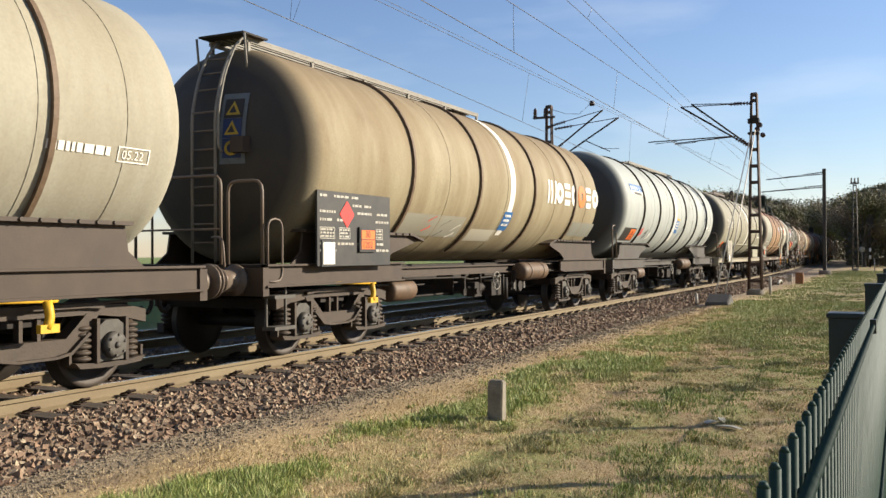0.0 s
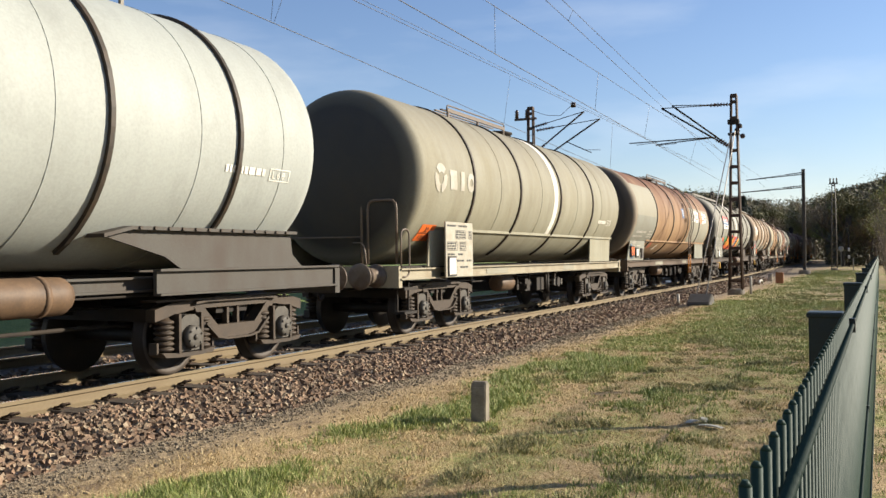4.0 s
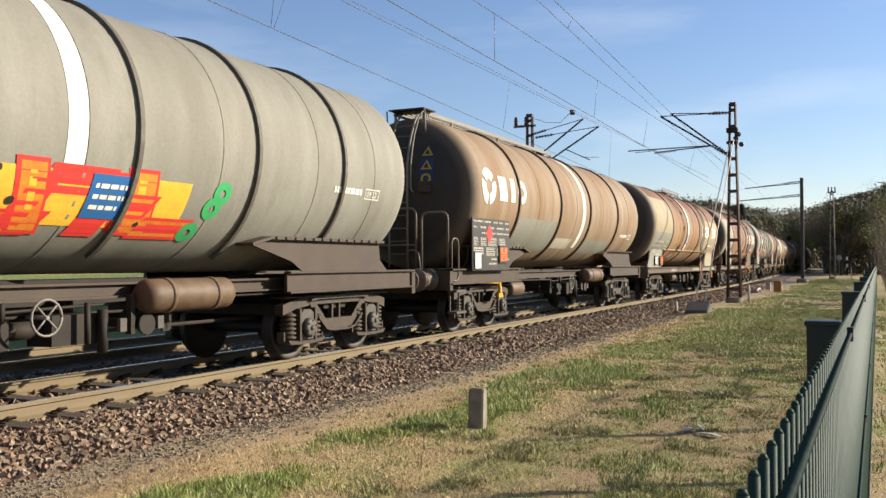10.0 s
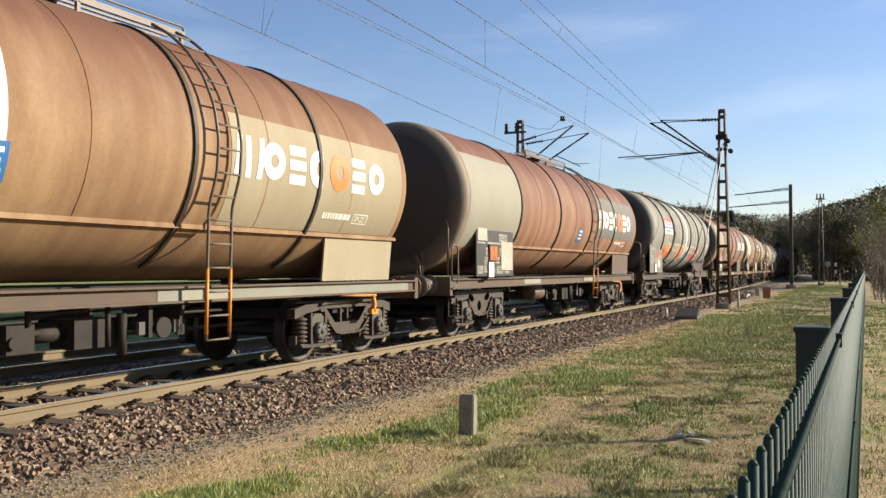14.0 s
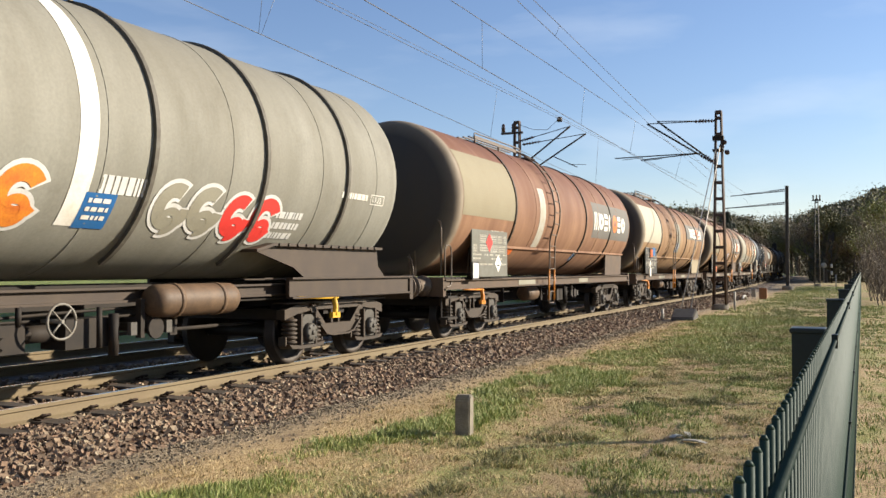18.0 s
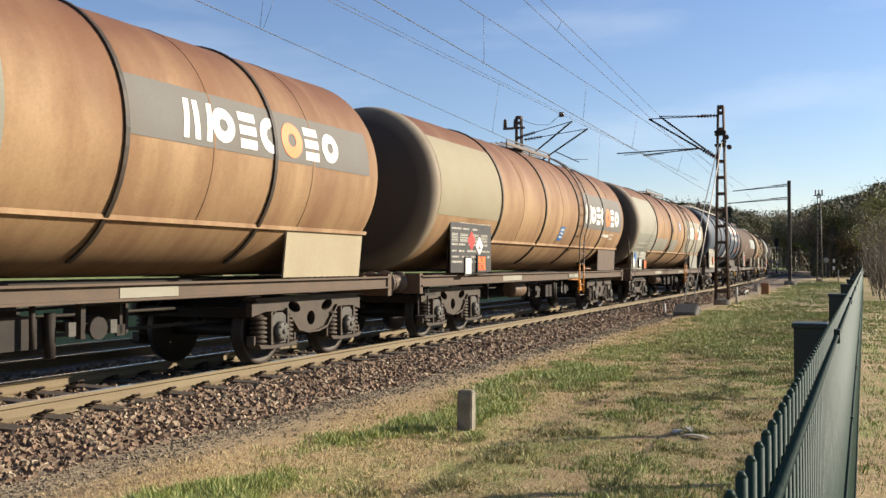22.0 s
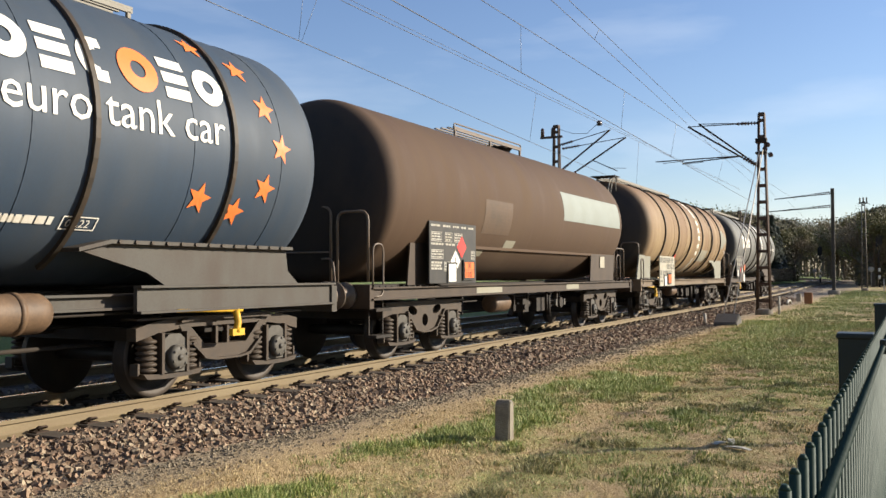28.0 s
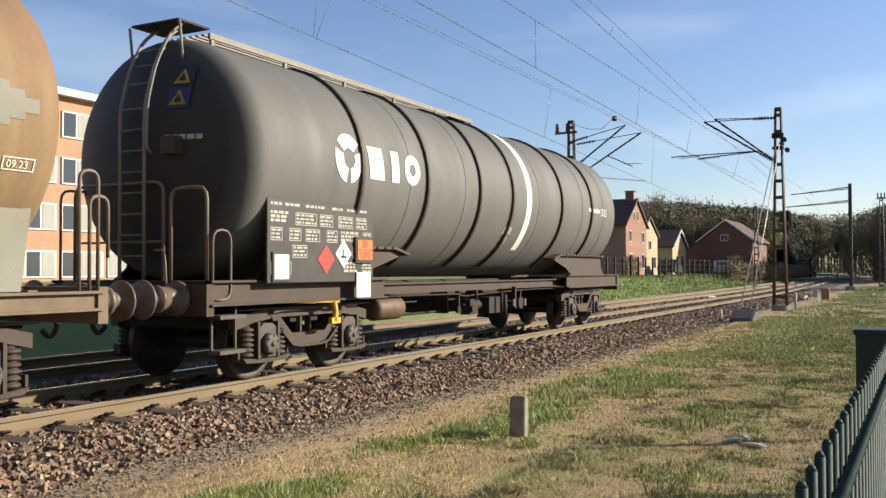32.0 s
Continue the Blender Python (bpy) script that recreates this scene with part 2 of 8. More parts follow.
M_SIGN_BLUE = plain("dusty_sign_blue", (0.012, 0.03, 0.11), 0.6, dirt=(0.03, 0.03, 0.04), amount=0.6)
M_SIGN_YELLOW = plain("dusty_sign_yellow", (0.42, 0.29, 0.03), 0.6, dirt=(0.1, 0.07, 0.03), amount=0.6)
M_SIGN_BACK = plain("dusty_sign_board", (0.11, 0.13, 0.15), 0.7, dirt=(0.06, 0.06, 0.06), amount=0.5)
M_SIGN_DARK = plain("dusty_sign_dark", (0.03, 0.028, 0.03), 0.7, amount=0.5)
M_GREEN = plain("spray_green", (0.05, 0.36, 0.12), 0.5, amount=0.3)
M_SPRAY_O = plain("spray_orange", (0.72, 0.26, 0.03), 0.5, dirt=(0.5, 0.1, 0.03), amount=0.7, scale=5)
M_SPRAY_Y = plain("spray_yellow", (0.74, 0.46, 0.05), 0.5, dirt=(0.7, 0.3, 0.04), amount=0.7, scale=4)
M_SPRAY_R = plain("spray_red", (0.7, 0.05, 0.04), 0.5, amount=0.3)
M_SPRAY_W = plain("spray_silver", (0.62, 0.61, 0.58), 0.4, amount=0.3)
M_SPRAY_K = plain("spray_black", (0.03, 0.03, 0.03), 0.5, amount=0.3)
M_PATCH_GREY = plain("patch_grey", (0.205, 0.205, 0.167), 0.75, dirt=(0.149, 0.124, 0.081), amount=0.45, scale=1.5)
M_PATCH_PALE = plain("patch_pale", (0.250, 0.238, 0.185), 0.75, dirt=(0.195, 0.165, 0.108), amount=0.4, scale=1.5)
M_PATCH_CREAM = plain("patch_cream", (0.385, 0.36, 0.285), 0.75, dirt=(0.31, 0.255, 0.17), amount=0.3, scale=1.5)
M_PATCH_BLUISH = plain("patch_bluish_grey", (0.235, 0.262, 0.240), 0.75, dirt=(0.180, 0.185, 0.160), amount=0.4, scale=1.5)
M_PATCH_TAN = plain("patch_tan", (0.295, 0.252, 0.165), 0.75, dirt=(0.215, 0.155, 0.088), amount=0.55, scale=1.3, stretch=(1, 0.5, 0.4))
M_PATCH_KHAKI = plain("patch_khaki", (0.232, 0.204, 0.134), 0.75, dirt=(0.195, 0.155, 0.092), amount=0.45, scale=1.5)
M_PATCH_MID = plain("patch_mid_grey", (0.132, 0.127, 0.116), 0.75, dirt=(0.110, 0.083, 0.055), amount=0.4, scale=1.5)
M_RAIL_SIDE = plain("rail_rust", (0.185, 0.143, 0.082), 0.75, dirt=(0.125, 0.086, 0.048), amount=0.6, scale=3, stretch=(0.3, 1, 3))
M_RAIL_TOP = plain("rail_head", (0.62, 0.61, 0.58), 0.22, 0.95, dirt=(0.4, 0.36, 0.3), amount=0.3)
M_SLEEPER = plain("sleeper_wood", (0.059, 0.046, 0.035), 0.85, dirt=(0.091, 0.070, 0.052), amount=0.7, scale=5, stretch=(3, 0.4, 1), relief=0.4)
M_CLIP = plain("fastening_iron", (0.035, 0.022, 0.015), 0.8, dirt=(0.060, 0.035, 0.020), amount=0.6, scale=20)
M_CONC = plain("old_concrete", (0.24, 0.21, 0.16), 0.9, dirt=(0.11, 0.092, 0.07), amount=0.7, scale=9, relief=0.5, rel_scale=60)
M_MAST = plain("mast_brown", (0.050, 0.031, 0.023), 0.7, dirt=(0.085, 0.050, 0.033), amount=0.6, scale=4)
M_MASTGREY = plain("mast_grey", (0.080, 0.072, 0.062), 0.7, dirt=(0.050, 0.040, 0.030), amount=0.5)
M_WIRE = plain("wire_dark", (0.09, 0.085, 0.08), 0.5, 0.4, amount=0.3, relief=0)
M_INSUL = plain("insulator_brown", (0.05, 0.028, 0.022), 0.25, amount=0.3, relief=0)
M_POST = plain("post_green", (0.012, 0.020, 0.018), 0.45, dirt=(0.02, 0.03, 0.026), amount=0.4, scale=8)
M_FENCE = plain("fence_green", (0.015, 0.037, 0.028), 0.6, dirt=(0.025, 0.049, 0.038), amount=0.5, scale=8)
M_FENCE.node_tree.nodes["Principled BSDF"].inputs["Specular IOR Level"].default_value = 0.14
M_RELAY = plain("cabinet_rust", (0.33, 0.15, 0.07), 0.7, amount=0.5)
M_GUY = plain("guy_rope", (0.42, 0.38, 0.32), 0.5, 0.3, amount=0.3, relief=0)

# ---- mesh helpers ----
def part(name, bm, material, parent=None, label="", smooth=False):
    me = bpy.data.meshes.new(name)
    bm.normal_update()
    bm.to_mesh(me)
    bm.free()
    for m in (material if isinstance(material, (list, tuple)) else (material,)):
        me.materials.append(m)
    if smooth:
        for p in me.polygons:
            p.use_smooth = True
    ob = new(name, me)
    ob.parent = parent
    return tagged(ob, label)


def box(bm, x0, x1, y0, y1, z0, z1, mat=0, m=None):
    vs = [bm.verts.new(Vector((x, y, z)) if m is None else m @ Vector((x, y, z))) for x in (x0, x1) for y in (y0, y1) for z in (z0, z1)]
    for a in ((0, 1, 3, 2), (4, 6, 7, 5), (0, 4, 5, 1), (2, 3, 7, 6), (0, 2, 6, 4), (1, 5, 7, 3)):
        bm.faces.new([vs[i] for i in a]).material_index = mat
    return bm


def prism(bm, pts, y0, y1, mat=0):
    """A plate with the outline pts (x, z), from y0 to y1."""
    a = [bm.verts.new((x, y0, z)) for x, z in pts]
    b = [bm.verts.new((x, y1, z)) for x, z in pts]
    fs = [bm.faces.new(a), bm.faces.new(b[::-1])]
    n = len(pts)
    for i in range(n):
        fs.append(bm.faces.new((a[i], b[i], b[(i + 1) % n], a[(i + 1) % n])))
    for f in fs:
        f.material_index = mat
    bmesh.ops.recalc_face_normals(bm, faces=fs)
    return bm


def rod(bm, p, q, r, seg=8, r2=None, mat=0, caps=True):
    p, q = Vector(p), Vector(q)
    r2 = r if r2 is None else r2
    d = (q - p).normalized()
    u = d.cross(Vector((0, 0, 1)) if abs(d.z) < 0.9 else Vector((1, 0, 0))).normalized()
    v = d.cross(u)
    ring = [[bm.verts.new(c + (u * math.cos(2 * math.pi * i / seg) + v * math.sin(2 * math.pi * i / seg)) * rr) for i in range(seg)] for c, rr in ((p, r), (q, r2))]
    for i in range(seg):
        j = (i + 1) % seg
        f = bm.faces.new((ring[0][i], ring[0][j], ring[1][j], ring[1][i]))
        f.smooth, f.material_index = True, mat
    if caps:
        bm.faces.new(ring[0][::-1]).material_index = mat
        bm.faces.new(ring[1]).material_index = mat
    return bm


def pipe(bm, pts, r, seg=6, mat=0):
    """One unbroken round tube along the points."""
    pts = [Vector(p) for p in pts]
    pts = [p for i, p in enumerate(pts) if i == 0 or (p - pts[i - 1]).length > 1e-5]
    rings, u = [], None
    for i, p in enumerate(pts):
        d = (pts[min(i + 1, len(pts) - 1)] - pts[max(i - 1, 0)]).normalized()
        if u is None:
            u = d.cross(Vector((0, 0, 1)) if abs(d.z) < 0.9 else Vector((1, 0, 0))).normalized()
        u = (u - d * u.dot(d)).normalized()
        v = d.cross(u)
        rings.append([bm.verts.new(p + (u * math.cos(2 * math.pi * k / seg) + v * math.sin(2 * math.pi * k / seg)) * r) for k in range(seg)])
    for a, b in zip(rings, rings[1:]):
        for k in range(seg):
            f = bm.faces.new((a[k], a[(k + 1) % seg], b[(k + 1) % seg], b[k]))
            f.smooth, f.material_index = True, mat
    bm.faces.new(rings[0][::-1]).material_index = mat
    bm.faces.new(rings[-1]).material_index = mat
    return bm


def bend(pts, cut=0.12):
    """Rounds the inner corners of a line of points."""
    pts = [Vector(p) for p in pts]
    out = [pts[0]]
    for a, b, c in zip(pts, pts[1:], pts[2:]):
        u, v = (a - b), (c - b)
        k = min(cut, u.length * 0.45, v.length * 0.45)
        p, q = b + u.normalized() * k, b + v.normalized() * k
        for s in (0, 0.33, 0.67, 1):
            out.append(p * (1 - s) ** 2 + b * 2 * s * (1 - s) + q * s * s)
    return out + [pts[-1]]


def lathe(bm, prof, axis="y", seg=24, centre=(0, 0, 0), mat=0, close=False):
    """Turns the profile (along, radius) about an axis through centre."""
    c = Vector(centre)
    rings = []
    for a, r in prof:
        ring = []
        for i in range(seg):
            t = 2 * math.pi * i / seg
            p = {"x": (a, r * math.cos(t), r * math.sin(t)), "y": (r * math.cos(t), a, r * math.sin(t)), "z": (r * math.cos(t), r * math.sin(t), a)}[axis]
            ring.append(bm.verts.new(c + Vector(p)))
        rings.append(ring)
    fs = []
    for a, b in zip(rings, rings[1:]):
        for i in range(seg):
            j = (i + 1) % seg
            fs.append(bm.faces.new((a[i], a[j], b[j], b[i])))
    for ring in (rings[0], rings[-1]):
        fs.append(bm.faces.new(ring))
    bmesh.ops.recalc_face_normals(bm, faces=fs)
    for f in fs:
        f.material_index = mat
        f.smooth = len(f.verts) == 4
    return bm


def wrap_point(u, v, rad, zc):
    """A point on the near side of a lying tank: u along it, v up round it from its middle height."""
    t = v / rad
    return Vector((u, -rad * math.cos(t), zc + rad * math.sin(t)))


class Sheet:
    """Painted marks: built flat as (along, up), then laid round a tank or on a plate."""

    def __init__(self):
        self.bm = bmesh.new()

    def grid(self, x0, x1, y0, y1, mat=0, nx=1, ny=None, skew=0.0):
        ny = ny or max(1, int(abs(y1 - y0) / 0.12))
        g = [[self.bm.verts.new((x0 + (x1 - x0) * i / nx + skew * (y1 - y0) * j / ny, y0 + (y1 - y0) * j / ny, 0)) for i in range(nx + 1)] for j in range(ny + 1)]
        for j in range(ny):
            for i in range(nx):
                self.bm.faces.new((g[j][i], g[j][i + 1], g[j + 1][i + 1], g[j + 1][i])).material_index = mat
        return self

    def edge(self, x0, x1, y0, y1, w, mat=0):
        self.grid(x0, x1, y0, y0 + w, mat).grid(x0, x1, y1 - w, y1, mat)
        return self.grid(x0, x0 + w, y0 + w, y1 - w, mat).grid(x1 - w, x1, y0 + w, y1 - w, mat)

    def ring(self, cx, cy, ro, ri, mat=0, a0=0.0, a1=360.0, sy=1.0, n=24):
        for i in range(n):
            t, s = (radians(a0 + (a1 - a0) * k / n) for k in (i, i + 1))
            q = [(cx + r * math.cos(a), cy + sy * r * math.sin(a), 0) for r, a in ((ri, t), (ro, t), (ro, s), (ri, s))]
            if ri < 1e-4:
                q = q[:3]
            self.bm.faces.new([self.bm.verts.new(p) for p in q]).material_index = mat
        return self

    def poly(self, pts, mat=0):
        self.bm.faces.new([self.bm.verts.new((x, y, 0)) for x, y in pts]).material_index = mat
        return self

    def star(self, cx, cy, r, turn=0.0, mat=0):
        p = [(cx + (r if i % 2 == 0 else r * 0.42) * math.sin(radians(36 * i + turn)), cy + (r if i % 2 == 0 else r * 0.42) * math.cos(radians(36 * i + turn))) for i in range(10)]
        for i in range(10):
            self.poly([(cx, cy), p[i], p[(i + 1) % 10]], mat)
        return self

    def diamond(self, cx, cy, r, mat=0):
        return self.poly([(cx - r, cy), (cx, cy - r), (cx + r, cy), (cx, cy + r)], mat)

    def text(self, words, x, y, size, mat=0, cuts=0):
        cu = bpy.data.curves.new("words", "FONT")
        cu.body, cu.size, cu.resolution_u = words, size, 2
        ob = bpy.data.objects.new("words", cu)
        scene.collection.objects.link(ob)
        me = bpy.data.meshes.new_from_object(ob.evaluated_get(bpy.context.evaluated_depsgraph_get()))
        k = len(self.bm.verts)
        kf = len(self.bm.faces)
        self.bm.from_mesh(me)
        self.bm.verts.ensure_lookup_table()
        self.bm.faces.ensure_lookup_table()
        for v in self.bm.verts[k:]:
            v.co = Vector((v.co.x + x, v.co.y + y, 0))
        new_faces = self.bm.faces[kf:]
        for f in new_faces:
            f.material_index = mat
        if cuts:
            bmesh.ops.subdivide_edges(self.bm, edges=list({e for f in new_faces for e in f.edges}), cuts=cuts, use_grid_fill=True)
        bpy.data.objects.remove(ob)
        bpy.data.curves.remove(cu)
        bpy.data.meshes.remove(me)
        return self

    def lines(self, x0, x1, y, n, step, h=0.03, mat=0, seed=1):
        """Rows of short bars for small unreadable writing."""
        rnd = random.Random(seed)
        for i in range(n):
            x = x0
            while x < x1 - 0.03:
                w = min(rnd.uniform(0.03, 0.12), x1 - x)
                self.grid(x, x + w, y - i * step - h, y - i * step, mat)
                x += w + 0.022
        return self

    def lay(self, place):
        for v in self.bm.verts:
            v.co = place(v.co.x, v.co.y)
        bmesh.ops.recalc_face_normals(self.bm, faces=list(self.bm.faces))
        for f in self.bm.faces:
            if f.normal.y > 0:
                f.normal_flip()
        return self.bm

    def on_tank(self, rad, zc):
        return self.lay(lambda u, v: wrap_point(u, v, rad, zc))

    def on_plate(self, y):
        return self.lay(lambda u, v: Vector((u, y, v)))


def stash(name, bm, mat, smooth=False):
    """A mesh kept for sharing."""
    me = bpy.data.meshes.new(name)
    bm.normal_update()
    bm.to_mesh(me)
    bm.free()
    for m in (mat if isinstance(mat, (list, tuple)) else (mat,)):
        me.materials.append(m)
    return me


def put(name, me, parent, m=None, label=""):
    ob = new(name, me)
    ob.parent = parent
    if m is not None:
        ob.matrix_basis = m
    return tagged(ob, label)

# ---- the line: levels and the way of the track ----
RAIL_Y, GAUGE, MID_Y, SECOND_Y = 7.588, 1.505, 8.3405, 11.75
GROUND = -0.30
SLEW_FROM, SLEW_LONG, SLEW_BY = 50.0, 85.0, 2.5     # the line swings a little to the left,
BEND_FROM, BEND_R = 150.0, 700.0                    # and farther on bends away into the wood


def swing(x):
    """How far the line lies to the left of its first straight at x, and its slope there."""
    u = max(0.0, min(1.0, (x - SLEW_FROM) / SLEW_LONG))
    d = max(0.0, x - BEND_FROM)
    return SLEW_BY * u * u * (3 - 2 * u) + d * d / (2 * BEND_R), SLEW_BY * 6 * u * (1 - u) / SLEW_LONG + d / BEND_R


def track(s, off=0.0):
    """Place and heading on the track s metres along it."""
    y, slope = swing(s)
    a = math.atan(slope)
    return Vector((s - off * math.sin(a), MID_Y + y + off * math.cos(a), 0)), a


STATIONS = [-60 + 5 * i for i in range(31)] + [90 + 5 * i for i in range(1, 50)]


def sweep(bm, prof, stations, off=0.0, mat=0, closed=True):
    """Draws the profile (y, z) along the track."""
    rows = []
    for s in stations:
        p, a = track(s, off)
        n = Vector((-math.sin(a), math.cos(a), 0))
        rows.append([bm.verts.new(p + n * y + Vector((0, 0, z))) for y, z in prof])
    k = len(prof)
    for r0, r1 in zip(rows, rows[1:]):
        for i in range(k if closed else k - 1):
            j = (i + 1) % k
            bm.faces.new((r0[i], r1[i], r1[j], r0[j])).material_index = mat
    if closed:
        bm.faces.new(rows[0])
        bm.faces.new(rows[-1][::-1])
    bmesh.ops.recalc_face_normals(bm, faces=list(bm.faces))
    return bm


def ground_mat():
    m, n, l, b = node_mat("meadow")
    co = n.new("ShaderNodeTexCoord").outputs["Object"]
    big = noise_node(n, l, co, 0.5, (0.55, 1.1, 1), 6, 0.62)
    mid = noise_node(n, l, co, 2.4, (0.7, 1, 1), 6, 0.68)
    fine = noise_node(n, l, co, 30, (1, 1, 1), 6, 0.75)
    soil = mix(n, l, ramp(n, l, fine, [(0.34, 0.0), (0.66, 1.0)]), (0.195, 0.128, 0.060), (0.53, 0.385, 0.190))
    soil = mix(n, l, ramp(n, l, mid, [(0.54, 0.0), (0.66, 0.85)]), soil, (0.135, 0.080, 0.043))
    green = mix(n, l, ramp(n, l, fine, [(0.36, 0.0), (0.64, 1.0)]), (0.12, 0.135, 0.031), (0.375, 0.345, 0.112))
    sep = n.new("ShaderNodeSeparateXYZ")
    l.new(co, sep.inputs["Vector"])
    mr = n.new("ShaderNodeMapRange")       # worn strip beside the ballast
    mr.inputs["From Min"].default_value, mr.inputs["From Max"].default_value = 4.3, 5.3
    mr.inputs["To Min"].default_value, mr.inputs["To Max"].default_value = 0.0, 0.22
    l.new(sep.outputs["Y"], mr.inputs["Value"])
    sub = n.new("ShaderNodeMath")
    sub.operation = "SUBTRACT"
    l.new(mix(n, l, 0.45, big, mid), sub.inputs[0])
    l.new(mr.outputs["Result"], sub.inputs[1])
    f = ramp(n, l, sub.outputs[0], [(0.48, 0.0), (0.58, 1.0)])
    far = n.new("ShaderNodeMapRange")      # lush bank behind the tracks
    far.inputs["From Min"].default_value, far.inputs["From Max"].default_value = 13.6, 14.6
    l.new(sep.outputs["Y"], far.inputs["Value"])
    c = mix(n, l, f, soil, green)
    grit = n.new("ShaderNodeMapRange")     # grey grit that has washed out of the ballast
    grit.inputs["From Min"].default_value, grit.inputs["From Max"].default_value = 4.9, 5.6
    grit.inputs["To Max"].default_value = 0.8
    l.new(sep.outputs["Y"], grit.inputs["Value"])
    c = mix(n, l, grit.outputs["Result"], c, mix(n, l, ramp(n, l, fine, [(0.35, 0.0), (0.65, 1.0)]), (0.14, 0.108, 0.072), (0.31, 0.242, 0.160)))
    c = mix(n, l, far.outputs["Result"], c, mix(n, l, ramp(n, l, fine, [(0.35, 0.0), (0.65, 1.0)]), mix(n, l, ramp(n, l, mid, [(0.4, 0.0), (0.65, 1.0)]), (0.10, 0.15, 0.028), (0.055, 0.085, 0.02)), (0.20, 0.24, 0.06)))
    l.new(c, b.inputs["Base Color"])
    b.inputs["Roughness"].default_value = 0.95
    bump(n, l, b, fine, 0.7, 0.05)
    return m


def gravel_mat(name, a, b_, c, scale=22.0):
    m, n, l, b = node_mat(name)
    co = n.new("ShaderNodeTexCoord").outputs["Object"]
    v = n.new("ShaderNodeTexVoronoi")
    v.inputs["Scale"].default_value = scale
    l.new(co, v.inputs["Vector"])
    sepc = n.new("ShaderNodeSeparateColor")
    l.new(v.outputs["Color"], sepc.inputs["Color"])
    col = ramp(n, l, sepc.outputs[0], [(0.0, a), (0.5, b_), (1.0, c)])
    l.new(col, b.inputs["Base Color"])
    b.inputs["Roughness"].default_value = 0.9
    bump(n, l, b, v.outputs["Distance"], 0.9, 0.05)
    return m


M_GROUND = ground_mat()
M_BALLAST = gravel_mat("ballast", (0.06, 0.043, 0.034), (0.11, 0.078, 0.058), (0.17, 0.125, 0.09))


def lie(x, y):
    """Height of the open ground."""
    s = 0.045 * noise.noise(Vector((x * 0.35, y * 0.5, 0.3))) + 0.02 * noise.noise(Vector((x * 1.7, y * 1.9, 4.0)))
    if -5 < y < 5.4 and 1 < x < 45:     # small hummocks
        s += 0.022 * noise.noise(Vector((x * 2.6, y * 2.9, 1.0))) + 0.016 * noise.noise(Vector((x * 5.5, y * 6.0, 9.0)))
    z = GROUND + s
    p = y - swing(x)[0]
    if p > 13.9:      # bank behind the second track
        z += min(1.2, (p - 13.9) * 0.30) * (1 if x < 150 else max(0.0, 1 - (x - 150) / 40))
    return z


bm = bmesh.new()
xs = [-2400, -800, -300, -120, -60] + [-40 + 2 * i for i in range(15)] + [-10 + 0.5 * i for i in range(24)] + [2.0 + 0.16 * i for i in range(125)] + [22 + 0.5 * i for i in range(37)] + [42 + 2.5 * i for i in range(50)] + [175, 210, 260, 330, 450, 700, 1200, 2600, 4500]
ys = [-3000, -900, -300, -120, -60, -30, -16, -9, -5.5] + [-3.5 + 0.5 * i for i in range(7)] + [0.0 + 0.14 * i for i in range(38)] + [5.5 + 0.5 * i for i in range(22)] + [17 + i for i in range(20)] + [40, 46, 55, 70, 95, 140, 220, 400, 900, 3000]
gv = [[bm.verts.new((x, y, lie(x, y) if -8 < y < 60 and -60 < x < 330 else GROUND + (1.15 if y > 19 and x < 150 else 0.0))) for y in ys] for x in xs]
for i in range(len(xs) - 1):
    for j in range(len(ys) - 1):
        bm.faces.new((gv[i][j], gv[i + 1][j], gv[i + 1][j + 1], gv[i][j + 1])).smooth = True
ground = tagged(part("ground", bm, M_GROUND), "patchy spring meadow of thin grass and dry brown soil", "ground", kind="structure")

bm = bmesh.new()
sweep(bm, [(-2.58, -0.45), (-2.46, -0.33), (-1.75, -0.215), (-1.3, -0.215), (1.3, -0.215), (1.75, -0.2), (2.2, -0.15), (4.9, -0.15), (5.5, -0.32), (5.6, -0.45)], STATIONS)
ballast = tagged(part("ballast_bed", bm, M_BALLAST), "reddish brown crushed stone ballast under both tracks", "ballast", kind="structure")


# ---- rails ----
RAIL_PROF = [(-0.075, -0.172), (0.075, -0.172), (0.075, -0.16), (0.012, -0.135), (0.010, -0.05), (0.036, -0.035), (0.036, -0.006), (0.028, 0.0), (-0.028, 0.0), (-0.036, -0.006), (-0.036, -0.035), (-0.010, -0.05), (-0.012, -0.135), (-0.075, -0.16)]
for name, off in (("rail", -GAUGE / 2), ("rail", GAUGE / 2), ("rail", SECOND_Y - MID_Y - GAUGE / 2), ("rail", SECOND_Y - MID_Y + GAUGE / 2)):
    bm = bmesh.new()
    sweep(bm, [(y + off, z) for y, z in RAIL_PROF], STATIONS)
    bm.normal_update()
    for f in bm.faces:
        if f.normal.z > 0.9 and f.calc_center_median().z > -0.01:
            f.material_index = 1
    tagged(part("rail", bm, [M_RAIL_SIDE, M_RAIL_TOP]), "rust-brown steel rail with a bright running surface", "rail", "rails of the double track", kind="structure")

